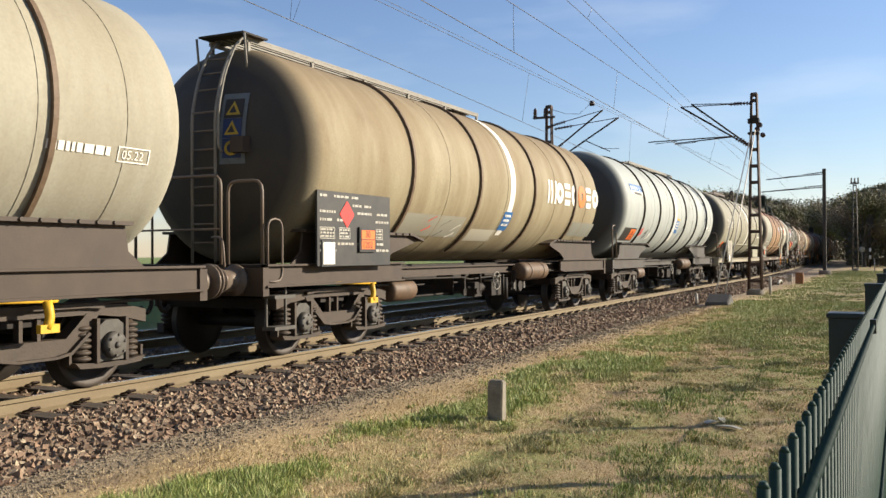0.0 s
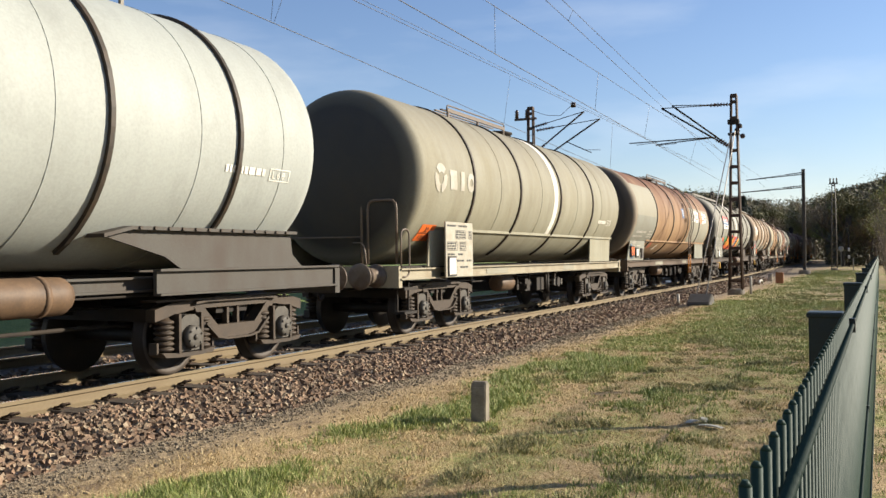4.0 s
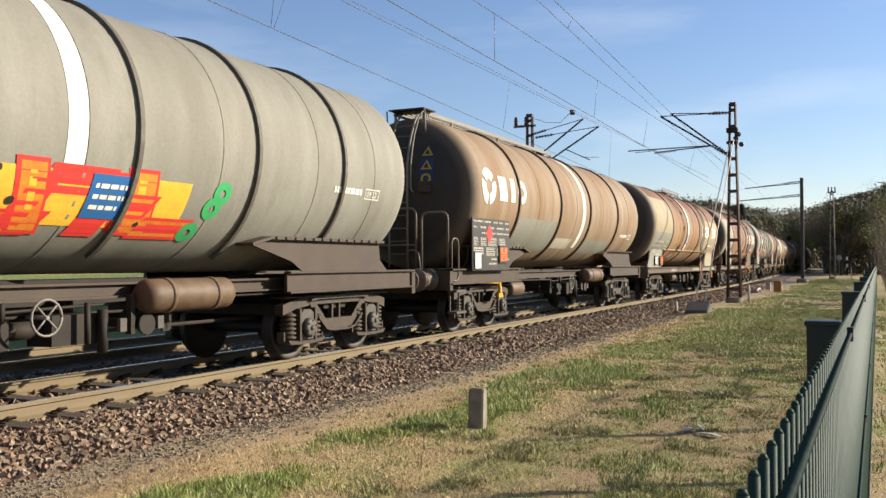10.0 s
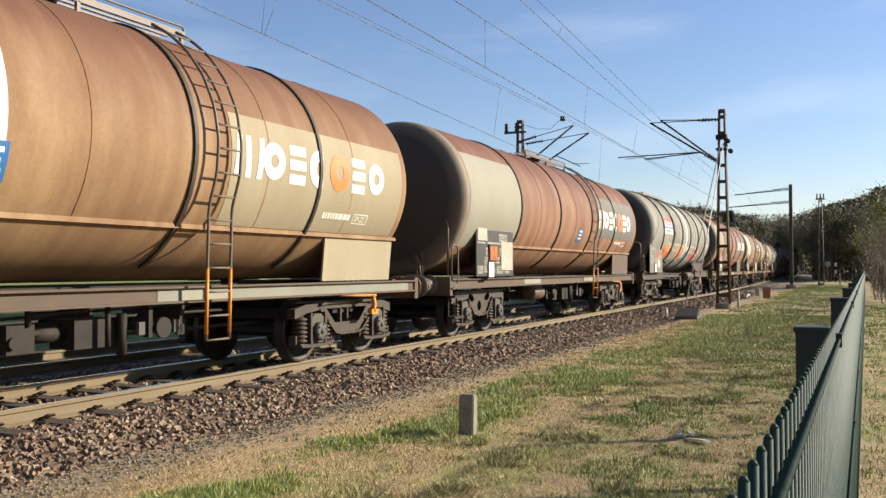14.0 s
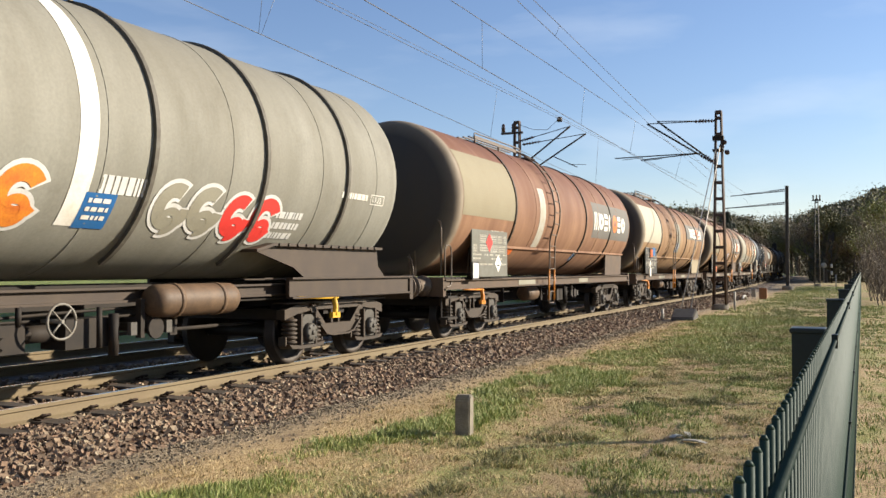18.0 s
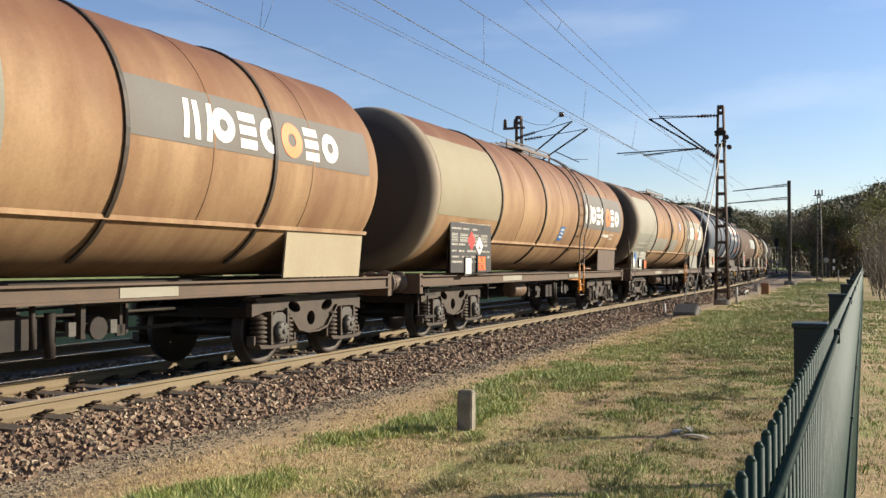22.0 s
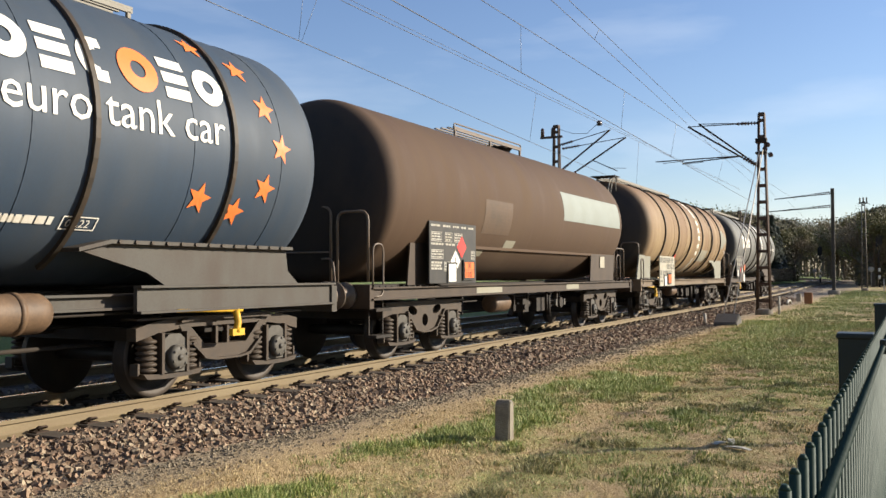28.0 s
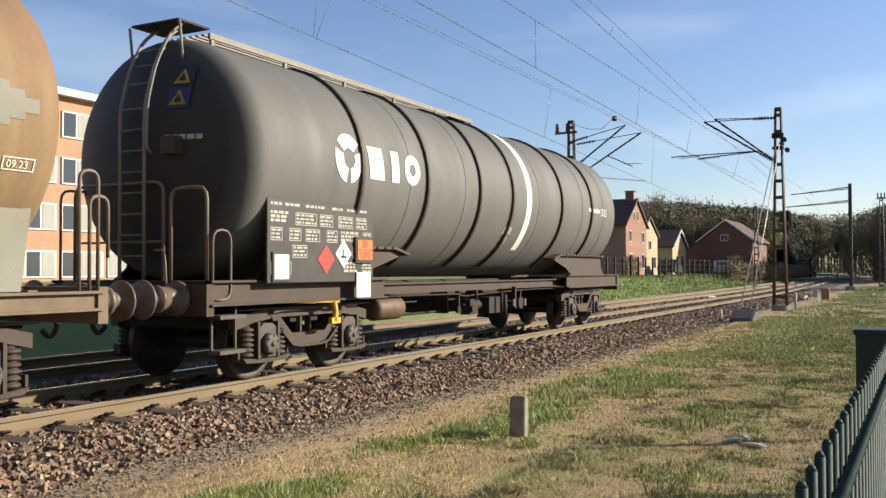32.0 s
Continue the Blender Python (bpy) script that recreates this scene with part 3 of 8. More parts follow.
# sleepers of the near track with their fastenings
bm = bmesh.new()
box(bm, -0.125, 0.125, -1.3, 1.3, -0.30, -0.145)
bmesh.ops.bevel(bm, geom=list(bm.edges), offset=0.015, segments=1, affect="EDGES")
sleeper = tagged(part("sleeper", bm, M_SLEEPER), "dark weathered wooden sleeper in the ballast", "sleeper", "sleepers of the near track")
for sy in (-1, 1):
    for so in (-1, 1):
        bm = bmesh.new()
        y = sy * GAUGE / 2 + so * 0.115
        box(bm, -0.07, 0.07, y - 0.06, y + 0.06, -0.150, -0.132)
        rod(bm, (0.0, y + so * 0.01, -0.14), (0.0, y + so * 0.01, -0.085), 0.017, 6)
        rod(bm, (0.0, y + so * 0.01, -0.112), (0.0, y + so * 0.01, -0.094), 0.032, 6)
        pipe(bm, bend([(-0.06, y - so * 0.05, -0.125), (-0.06, y + so * 0.05, -0.10), (-0.035, y + so * 0.07, -0.085), (0.035, y + so * 0.07, -0.085), (0.06, y + so * 0.05, -0.10), (0.06, y - so * 0.05, -0.125)], 0.03), 0.010, 5)
        part("fastening", bm, M_CLIP, sleeper)
sleeper.matrix_basis = pose(-3.0, MID_Y, 0)
for i in range(1, 130):
    p, a = track(-3.0 + 0.6 * i)
    copy_thing(sleeper, pose(p.x, p.y + random.uniform(-0.02, 0.02), random.uniform(-0.006, 0.004), 0, 0, math.degrees(a) + random.uniform(-0.6, 0.6)))
bm = bmesh.new()
for i in range(150):
    p, a = track(-14 + 0.62 * i, SECOND_Y - MID_Y)
    box(bm, -0.125, 0.125, -1.3, 1.3, -0.3, -0.145, m=Matrix.Translation(p) @ Matrix.Rotation(a, 4, "Z"))
tagged(part("far_sleepers", bm, M_SLEEPER), "row of dark sleepers under the second track", "sleepers", kind="stuff")


# ---- loose stones and grass ----
def scatter_mesh(name, pts, tmpl_v, tmpl_f, scales, seed, mats, squash=1.0, tint=None):
    """One mesh of many small pieces, each a turned and stretched copy of a template."""
    rng = np.random.RandomState(seed)
    n, k = len(pts), len(tmpl_v)
    q = rng.normal(size=(n, 4))
    q /= np.linalg.norm(q, axis=1)[:, None]
    w, x, y, z = q.T
    rot = np.stack([1 - 2 * (y * y + z * z), 2 * (x * y - z * w), 2 * (x * z + y * w), 2 * (x * y + z * w), 1 - 2 * (x * x + z * z), 2 * (y * z - x * w), 2 * (x * z - y * w), 2 * (y * z + x * w), 1 - 2 * (x * x + y * y)], 1).reshape(n, 3, 3)
    v = np.asarray(tmpl_v)[None] * (scales[:, None, None] * rng.uniform(0.65, 1.35, (n, 1, 3))) * rng.uniform(0.8, 1.2, (n, k, 1))
    v = np.einsum("nij,nkj->nki", rot, v) + pts[:, None, :]
    f = (np.asarray(tmpl_f)[None] + (np.arange(n) * k)[:, None, None]).reshape(-1, len(tmpl_f[0]))
    me = bpy.data.meshes.new(name)
    me.from_pydata(v.reshape(-1, 3).tolist(), [], f.tolist())
    me.materials.append(mats)
    return me


def stone_mat():
    m, n, l, b = node_mat("ballast_stone")
    geo = n.new("ShaderNodeNewGeometry")
    co = n.new("ShaderNodeTexCoord").outputs["Object"]
    info = n.new("ShaderNodeObjectInfo")
    add = n.new("ShaderNodeMath")
    add.operation = "ADD"
    l.new(geo.outputs["Random Per Island"], add.inputs[0])
    l.new(info.outputs["Random"], add.inputs[1])
    fr = n.new("ShaderNodeMath")
    fr.operation = "FRACT"
    l.new(add.outputs[0], fr.inputs[0])
    c = ramp(n, l, fr.outputs[0], [(0.0, (0.075, 0.052, 0.034)), (0.35, (0.160, 0.105, 0.066)), (0.62, (0.225, 0.138, 0.084)), (0.82, (0.26, 0.185, 0.118)), (1.0, (0.36, 0.29, 0.195))])
    fine = noise_node(n, l, co, 60, (1, 1, 1), 4)
    l.new(mix(n, l, ramp(n, l, fine, [(0.4, 0.0), (0.7, 0.4)]), c, (0.09, 0.06, 0.045)), b.inputs["Base Color"])
    b.inputs["Roughness"].default_value = 0.88
    bump(n, l, b, fine, 0.4, 0.01)
    return m


M_STONE = stone_mat()
STONE_V = [(-1, -0.8, -0.5), (0.9, -0.9, -0.6), (1.0, 0.7, -0.5), (-0.8, 0.9, -0.6), (-0.6, -0.7, 0.6), (0.7, -0.5, 0.7), (0.6, 0.8, 0.5), (-0.9, 0.5, 0.6)]
STONE_F = [(0, 3, 2), (0, 2, 1), (4, 5, 6), (4, 6, 7), (0, 1, 5), (0, 5, 4), (1, 2, 6), (1, 6, 5), (2, 3, 7), (2, 7, 6), (3, 0, 4), (3, 4, 7)]


def bed_height(y):
    """Top of the ballast across the near track."""
    o = y - MID_Y
    return float(np.interp(o, [-2.62, -2.46, -1.80, -1.42, -1.18, 1.3, 1.75, 2.2, 4.9], [-0.36, -0.31, -0.185, -0.172, -0.205, -0.2, -0.19, -0.15, -0.15]))


def stone_points(x0, x1, y0, y1, n, seed, keep_off=True):
    rng = np.random.RandomState(seed)
    xs_, ys_ = rng.uniform(x0, x1, n), rng.uniform(y0, y1, n)
    zs_ = np.array([bed_height(y) for y in ys_]) + rng.uniform(-0.012, 0.03, n)
    ok = np.abs(np.abs(ys_ - MID_Y) - GAUGE / 2) > 0.09
    d = np.abs((xs_ + 3.0 + 0.3) % 0.6 - 0.3)          # clear of the sleepers
    ok &= ~((d < 0.12) & (np.abs(ys_ - MID_Y) < 1.27))
    ys_ = ys_ + np.array([swing(x)[0] for x in xs_])
    return np.stack([xs_, ys_, zs_], 1)[ok]


rng = np.random.RandomState(5)
for nm, x0, x1, n, size in (("near", 3.4, 14.0, 13500, 0.0255), ("mid", 14.0, 30.0, 11000, 0.030), ("far", 30.0, 62.0, 9000, 0.042)):
    pts = stone_points(x0, x1, MID_Y - 2.60, MID_Y - 0.62, n, 11)
    pts = np.concatenate([pts, stone_points(x0, x1, MID_Y - 0.62, MID_Y + 2.2, n // 3, 12)])
    sc = size * rng.uniform(0.7, 1.45, len(pts))
    tagged(new("ballast_stones", scatter_mesh("ballast_stones", pts, STONE_V, STONE_F, sc, 13, M_STONE)), "angular reddish brown ballast stones", "ballast", kind="stuff")
# fine gravel washed out along the toe of the ballast
rng = np.random.RandomState(8)
gx, gy = 3.4 + 26 * rng.uniform(0, 1, 5000) ** 1.4, 5.80 - np.abs(rng.normal(0, 0.30, 5000))
gz = np.array([lie(a, b) for a, b in zip(gx, gy)]) + 0.004
gravel = scatter_mesh("gravel", np.stack([gx, gy, gz], 1), STONE_V, STONE_F, rng.uniform(0.005, 0.012, 5000) * (1 + gx * 0.04), 14, M_GRIT)
tagged(new("gravel", gravel), "fine grey-brown gravel beside the ballast", "gravel", kind="stuff")
# the stones nearest to the camera, one by one
single = [scatter_mesh("ballast_stone", np.zeros((1, 3)), STONE_V, STONE_F, np.array([0.030]), 40 + i, M_STONE) for i in range(10)]
rng = np.random.RandomState(17)
for i in range(290):
    y = rng.uniform(MID_Y - 2.60, MID_Y - 1.5)
    x = rng.uniform(4.2, 8.6)
    put("ballast_stone", single[i % 10], ballast, pose(x, y, bed_height(y) + 0.035, rng.uniform(0, 360), rng.uniform(0, 360), rng.uniform(0, 360)))


def blade_mat(name, stops, rough=0.6):
    m, n, l, b = node_mat(name)
    geo = n.new("ShaderNodeNewGeometry")
    l.new(ramp(n, l, geo.outputs["Random Per Island"], stops), b.inputs["Base Color"])
    b.inputs["Roughness"].default_value = rough
    return m


def tuft_field(name, label, mat, n_tufts, blades, zone, height, spread, seed, want, lean=0.5, wide=0.0028, power=1.6):
    """Grass as thin leaning blades in tufts, thick where want(x, y) is high."""
    r = np.random.RandomState(seed)
    tufts = []
    tries = 0
    while len(tufts) < n_tufts and tries < n_tufts * 12:
        tries += 1
        x = zone[0] + (zone[1] - zone[0]) * r.uniform() ** power
        y = r.uniform(zone[2], zone[3])
        if r.uniform() <= want(x, y):
            tufts.append((x, y, lie(x, y), height * r.uniform(0.5, 1.5)))
    tf = np.repeat(np.array(tufts), blades, axis=0)
    n = len(tf)
    a, d = r.uniform(0, 6.283, n), spread * np.sqrt(r.uniform(0, 1, n)) * (1 + tf[:, 0] * 0.02)
    base = np.stack([tf[:, 0] + d * np.cos(a), tf[:, 1] + d * np.sin(a), tf[:, 2] - 0.012], 1)
    h = tf[:, 3] * r.uniform(0.45, 1.2, n) * (1 - 0.5 * d / (spread * (1 + tf[:, 0] * 0.02)))
    la = np.where(r.uniform(0, 1, n) < 0.5, a, r.uniform(0, 6.283, n))
    ln = lean * r.uniform(0.4, 1.5, n)
    tip = base + np.stack([h * ln * np.cos(la), h * ln * np.sin(la), h + 0.012], 1)
    w = wide * (1 + tf[:, 0] * 0.13) * r.uniform(0.7, 1.4, n)
    sa = r.uniform(0, 6.283, n)
    side = np.stack([-np.sin(sa) * w, np.cos(sa) * w, np.zeros(n)], 1)
    v = np.stack([base - side, base + side, tip], 1).reshape(-1, 3)
    me = bpy.data.meshes.new(name)
    me.vertices.add(3 * n)
    me.vertices.foreach_set("co", v.ravel())
    me.loops.add(3 * n)
    me.loops.foreach_set("vertex_index", np.arange(3 * n))
    me.polygons.add(n)
    me.polygons.foreach_set("loop_start", np.arange(n) * 3)
    me.update(calc_edges=True)
    me.materials.append(mat)
    return tagged(new(name, me), label, "grass", kind="stuff")


def patchy(x, y):
    return noise.noise(Vector((x * 0.42, y * 0.85, 7.7))) + 0.6 * noise.noise(Vector((x * 1.3, y * 1.5, 2.2)))


def greens(x, y):
    """Fresh grass grows in a band along the worn strip, and in patches elsewhere."""
    edge = max(0.0, min(1.0, (5.0 - y) / 0.5))
    far = max(0.0, min(1.0, (x - 9) / 11))
    band = 1.05 * math.exp(-((y - 4.15 + 0.95 * far) / (0.52 + 0.7 * far)) ** 2)
    return max(0.05, min(1.0, band * (1.0 + 0.5 * patchy(x, y)) + 0.34 * far + 1.25 * patchy(x, y) - 0.03)) * edge


def straws(x, y):
    edge = max(0.0, min(1.0, (5.5 - y) / 0.6))
    return max(0.15, min(1.0, 0.65 - 1.3 * patchy(x, y))) * edge


def clumps(x, y):
    core = 3.2 * (noise.noise(Vector((x * 2.1, y * 2.6, 5.5))) - 0.22)
    return max(0.02, min(1.0, core)) * (1.0 if y < 3.4 else 0.25)


M_BLADE = blade_mat("grass_blade", [(0.0, (0.095, 0.145, 0.028)), (0.45, (0.215, 0.265, 0.055)), (0.8, (0.345, 0.365, 0.110)), (1.0, (0.56, 0.48, 0.22))])
M_BANK = blade_mat("bank_grass", [(0.0, (0.05, 0.09, 0.015)), (0.45, (0.13, 0.20, 0.03)), (0.8, (0.24, 0.30, 0.06)), (1.0, (0.40, 0.38, 0.14))])
M_STRAW = blade_mat("dry_grass", [(0.0, (0.22, 0.148, 0.062)), (0.5, (0.49, 0.365, 0.178)), (1.0, (0.68, 0.545, 0.30))], 0.8)
M_TUSSOCK = blade_mat("tussock", [(0.0, (0.085, 0.088, 0.032)), (0.5, (0.22, 0.210, 0.075)), (0.85, (0.38, 0.34, 0.13)), (1.0, (0.56, 0.46, 0.21))], 0.7)
NEAR, WIDE_FIELD = (3.2, 34, 0.2, 5.2), (24, 95, 0.0, 4.9)
tuft_field("grass", "fresh green spring grass in patches", M_BLADE, 9000, 22, NEAR, 0.050, 0.085, 21, greens)
tuft_field("grass", "lush green tufts along the worn strip", M_BLADE, 1500, 46, (3.6, 16, 2.2, 4.9), 0.078, 0.085, 31, lambda x, y: max(0.0, greens(x, y) - 0.35) * 1.5, 0.7, 0.0026)
tuft_field("grass", "low green grass farther along the line", M_BLADE, 4500, 12, WIDE_FIELD, 0.08, 0.22, 22, greens, 0.5, 0.0018, 1.3)
tuft_field("dry_grass", "flattened dry straw-coloured grass", M_STRAW, 19000, 11, (3.2, 34, 0.2, 5.5), 0.024, 0.11, 23, straws, 1.9, 0.0022)
tuft_field("dry_grass", "thin upright dry grass", M_STRAW, 7500, 7, (3.2, 34, 0.2, 5.45), 0.045, 0.13, 26, straws, 0.9, 0.0018)
tuft_field("tussock_grass", "low dark olive tussocks of old grass", M_TUSSOCK, 1300, 60, (3.6, 40, 0.2, 4.6), 0.062, 0.09, 25, clumps, 0.9, 0.0026)
tuft_field("grass", "lush green grass of the bank", M_BANK, 5500, 12, (40, 140, 14.0, 19.0), 0.16, 0.30, 28, lambda x, y: 0.9, 0.6, 0.0022, 1.2)
tuft_field("grass", "green grass beyond the fence", M_BLADE, 3500, 16, (2.0, 45, -4.0, 0.0), 0.07, 0.12, 24, lambda x, y: 0.8)
tuft_field("dry_grass", "dry grass beyond the fence", M_STRAW, 3000, 12, (2.0, 45, -4.0, 0.0), 0.02, 0.14, 27, lambda x, y: 0.8, 2.5)

# ---- bogies, built once ----
def lathe_wheel():
    bm = bmesh.new()
    for s in (-1, 1):
        c = s * 0.7525
        # across the axle: outer face, tread, flange, inner face
        lathe(bm, [(c - s * 0.075, 0.10), (c - s * 0.075, 0.485), (c - s * 0.062, 0.497), (c - s * 0.045, 0.485), (c - s * 0.035, 0.465), (c + s * 0.065, 0.455), (c + s * 0.07, 0.40), (c + s * 0.035, 0.37), (c + s * 0.005, 0.20), (c + s * 0.045, 0.13), (c + s * 0.06, 0.10)], "y", 36)
    lathe(bm, [(-1.0, 0.06), (-0.9, 0.065), (-0.85, 0.09), (0.85, 0.09), (0.9, 0.065), (1.0, 0.06)], "y", 14)
    return bm


bm = lathe_wheel()
for f in bm.faces:
    c = f.calc_center_median()
    if abs(c.y) > 0.80 and math.hypot(c.x, c.z) > 0.37:
        f.material_index = 1
WHEELSET = stash("wheelset", bm, [M_WHEEL, M_RIM])


def pierced(bm, outline, holes, y0, y1):
    """A plate in the xz plane with holes through it."""
    faces = []
    for y in (y0, y1):
        edges = []
        for loop in [outline] + holes:
            vs = [bm.verts.new((x, y, z)) for x, z in loop]
            edges += [bm.edges.new((vs[i], vs[(i + 1) % len(vs)])) for i in range(len(vs))]
        bmesh.ops.triangle_fill(bm, edges=edges, use_beauty=True, use_dissolve=False)
    for loop in [outline] + holes:
        for i in range(len(loop)):
            (xa, za), (xb, zb) = loop[i], loop[(i + 1) % len(loop)]
            faces.append(bm.faces.new([bm.verts.new(c) for c in ((xa, y0, za), (xb, y0, zb), (xb, y1, zb), (xa, y1, za))]))
    bmesh.ops.remove_doubles(bm, verts=list(bm.verts), dist=1e-5)
    bmesh.ops.recalc_face_normals(bm, faces=list(bm.faces))


def side_frame(style):
    bm = bmesh.new()
    y0, y1 = -0.07, 0.07
    if style == 0:      # pressed frame with a belly and a long window
        prism(bm, [(-1.42, 0.66), (-1.42, 0.80), (-1.15, 0.86), (-0.62, 0.90), (0.62, 0.90), (1.15, 0.86), (1.42, 0.80), (1.42, 0.66), (1.12, 0.73), (0.7, 0.78), (-0.7, 0.78), (-1.12, 0.73)], y0, y1)
        prism(bm, [(-0.78, 0.80), (-0.62, 0.80), (-0.36, 0.56), (0.36, 0.56), (0.62, 0.80), (0.78, 0.80), (0.72, 0.70), (0.40, 0.43), (0.22, 0.40), (-0.22, 0.40), (-0.40, 0.43), (-0.72, 0.70)], y0 - 0.01, y1 + 0.01)
        for x in (-0.12, 0.08):
            box(bm, x - 0.02, x + 0.02, -0.04, 0.04, 0.55, 0.80)
        box(bm, -1.45, 1.45, -0.12, 0.12, 0.885, 0.905)
        prism(bm, [(-0.80, 0.86), (-0.60, 0.90), (0.6, 0.90), (0.80, 0.86), (0.80, 0.835), (0.58, 0.855), (-0.58, 0.855), (-0.80, 0.835)], -0.13, 0.11)
        prism(bm, [(-0.62, 0.585), (-0.40, 0.405), (-0.22, 0.375), (0.22, 0.375), (0.40, 0.405), (0.62, 0.585), (0.60, 0.61), (0.38, 0.43), (0.22, 0.4), (-0.22, 0.4), (-0.38, 0.43), (-0.60, 0.61)], -0.13, 0.11)
    else:               # plate frame with round holes between the axles
        out = [(-1.42, 0.68), (-1.42, 0.86), (-0.95, 0.93), (0.95, 0.93), (1.42, 0.86), (1.42, 0.68), (1.1, 0.74), (0.66, 0.74), (0.36, 0.44), (0.14, 0.39), (-0.14, 0.39), (-0.36, 0.44), (-0.66, 0.74), (-1.1, 0.74)]
        holes = []
        for cx, cz, ra, rb, turn in ((-0.43, 0.775, 0.155, 0.075, -14), (0.0, 0.60, 0.105, 0.105, 0), (0.43, 0.775, 0.155, 0.075, 14)):
            c, q = math.cos(radians(turn)), math.sin(radians(turn))
            ring = [(ra * math.cos(radians(24 * i)), rb * math.sin(radians(24 * i))) for i in range(15)]
            holes.append([(cx + u * c - v * q, cz + u * q + v * c) for u, v in ring])
        pierced(bm, out, holes, -0.05, 0.05)
        box(bm, -1.42, 1.42, -0.11, 0.11, 0.895, 0.925)
        prism(bm, [(-0.68, 0.745), (-0.38, 0.445), (-0.14, 0.392), (0.14, 0.392), (0.38, 0.445), (0.68, 0.745), (0.66, 0.77), (0.36, 0.47), (0.13, 0.418), (-0.13, 0.418), (-0.36, 0.47), (-0.66, 0.77)], -0.10, 0.09)
    return bm


FRAMES = [stash("side_frame", side_frame(0), M_BOGIE), stash("side_frame", side_frame(1), M_BOGIE)]
bm = bmesh.new()
box(bm, -0.30, 0.30, -1.0, 1.0, 0.70, 0.92)
box(bm, -1.36, -1.26, -0.95, 0.95, 0.66, 0.80)
box(bm, 1.26, 1.36, -0.95, 0.95, 0.66, 0.80)
rod(bm, (0, 0, 0.9), (0, 0, 1.02), 0.22, 16)
for x in (-0.42, 0.42):
    rod(bm, (x, -0.62, 0.62), (x, 0.62, 0.62), 0.045, 8)
for x in (-0.36, 0.36):
    for y in (-0.75, 0.75):
        box(bm, x - 0.06, x + 0.06, y - 0.07, y + 0.07, 0.32, 0.62)
BOLSTER = stash("bolster", bm, M_DARK)
bm = bmesh.new()
prism(bm, [(-0.16, 0.30), (0.16, 0.30), (0.19, 0.42), (0.17, 0.66), (0.08, 0.72), (-0.08, 0.72), (-0.17, 0.66), (-0.19, 0.42)], -0.12, 0.10)
lathe(bm, [(-0.20, 0.02), (-0.205, 0.10), (-0.19, 0.135), (-0.12, 0.14)], "y", 18, (0, 0, 0.46))
lathe(bm, [(-0.225, 0.005), (-0.22, 0.03), (-0.2, 0.035)], "y", 8, (0, 0, 0.46))
for a in range(6):
    t = radians(60 * a + 20)
    rod(bm, (0.105 * math.cos(t), -0.2, 0.46 + 0.105 * math.sin(t)), (0.105 * math.cos(t), -0.218, 0.46 + 0.105 * math.sin(t)), 0.014, 6)
AXLE_BOX = stash("axle_box", bm, M_BOX)
bm = bmesh.new()
prism(bm, [(-0.46, 0.31), (-0.40, 0.25), (-0.16, 0.235), (0.16, 0.235), (0.40, 0.25), (0.46, 0.31), (0.40, 0.305), (0.16, 0.285), (-0.16, 0.285), (-0.40, 0.305)], -0.12, 0.10)
for s in (-1, 1):
    box(bm, s * 0.19 - 0.02, s * 0.19 + 0.02, -0.14, 0.05, 0.29, 0.74)
    box(bm, s * 0.47 - 0.015, s * 0.47 + 0.015, -0.06, 0.06, 0.29, 0.42)
SADDLE_BAR = stash("spring_seat", bm, M_BOGIE)
bm = bmesh.new()
prof = [(0.300, 0.05)]
for i in range(6):
    z = 0.315 + i * 0.062
    prof += [(z, 0.10), (z + 0.012, 0.118), (z + 0.030, 0.118), (z + 0.042, 0.10), (z + 0.052, 0.07)]
lathe(bm, prof + [(0.70, 0.06)], "z", 14)
SPRING = stash("spring", bm, M_BOGIE)
bm = bmesh.new()
lathe(bm, [(-0.012, 0.02), (-0.006, 0.15), (0.006, 0.215), (0.028, 0.218), (0.034, 0.205), (0.04, 0.12), (0.06, 0.098), (0.20, 0.098), (0.205, 0.15), (0.25, 0.152), (0.255, 0.135), (0.50, 0.142), (0.505, 0.20), (0.56, 0.20), (0.56, 0.05)], "x", 20)
BUFFER = stash("buffer", bm, M_BUFFER)
bm = bmesh.new()
box(bm, -0.03, 0.45, -0.035, 0.035, -0.03, 0.03)
pipe(bm, bend([(0.0, 0, 0), (-0.14, 0, -0.03), (-0.20, 0, -0.28), (-0.10, 0, -0.40), (0.0, 0, -0.30)], 0.08), 0.028, 6)
rod(bm, (-0.05, -0.12, -0.12), (-0.05, 0.12, -0.12), 0.02, 6)
HOOK = stash("coupling", bm, M_DARK)


bm = bmesh.new()
box(bm, 0, 0.09, 0, 0.05, 0, 0.14)
HANDLE = stash("brake_handle", bm, M_BOX)
bm = bmesh.new()
box(bm, -0.02, 0.02, 0, 0.08, 0.62, 1.05)
box(bm, -0.06, 0.06, 0, 0.03, 0.60, 0.72)
BRACKET = stash("bracket", bm, M_DARK)
bm = bmesh.new()
box(bm, -0.16, 0.16, -0.1, 0.12, -0.16, 0.12)
rod(bm, (-0.1, -0.14, -0.05), (-0.1, -0.1, -0.05), 0.06, 10)
rod(bm, (0.08, -0.1, 0.1), (0.08, -0.1, 0.3), 0.03, 6)
rod(bm, (-0.3, 0, 0.02), (0.3, 0, 0.02), 0.028, 6)
lathe(bm, [(-0.22, 0.02), (-0.2, 0.09), (0.2, 0.09), (0.22, 0.02)], "x", 12, (0.45, 0.1, 0.0))
VALVE = stash("distributor_valve", bm, M_DARK)
bm = bmesh.new()
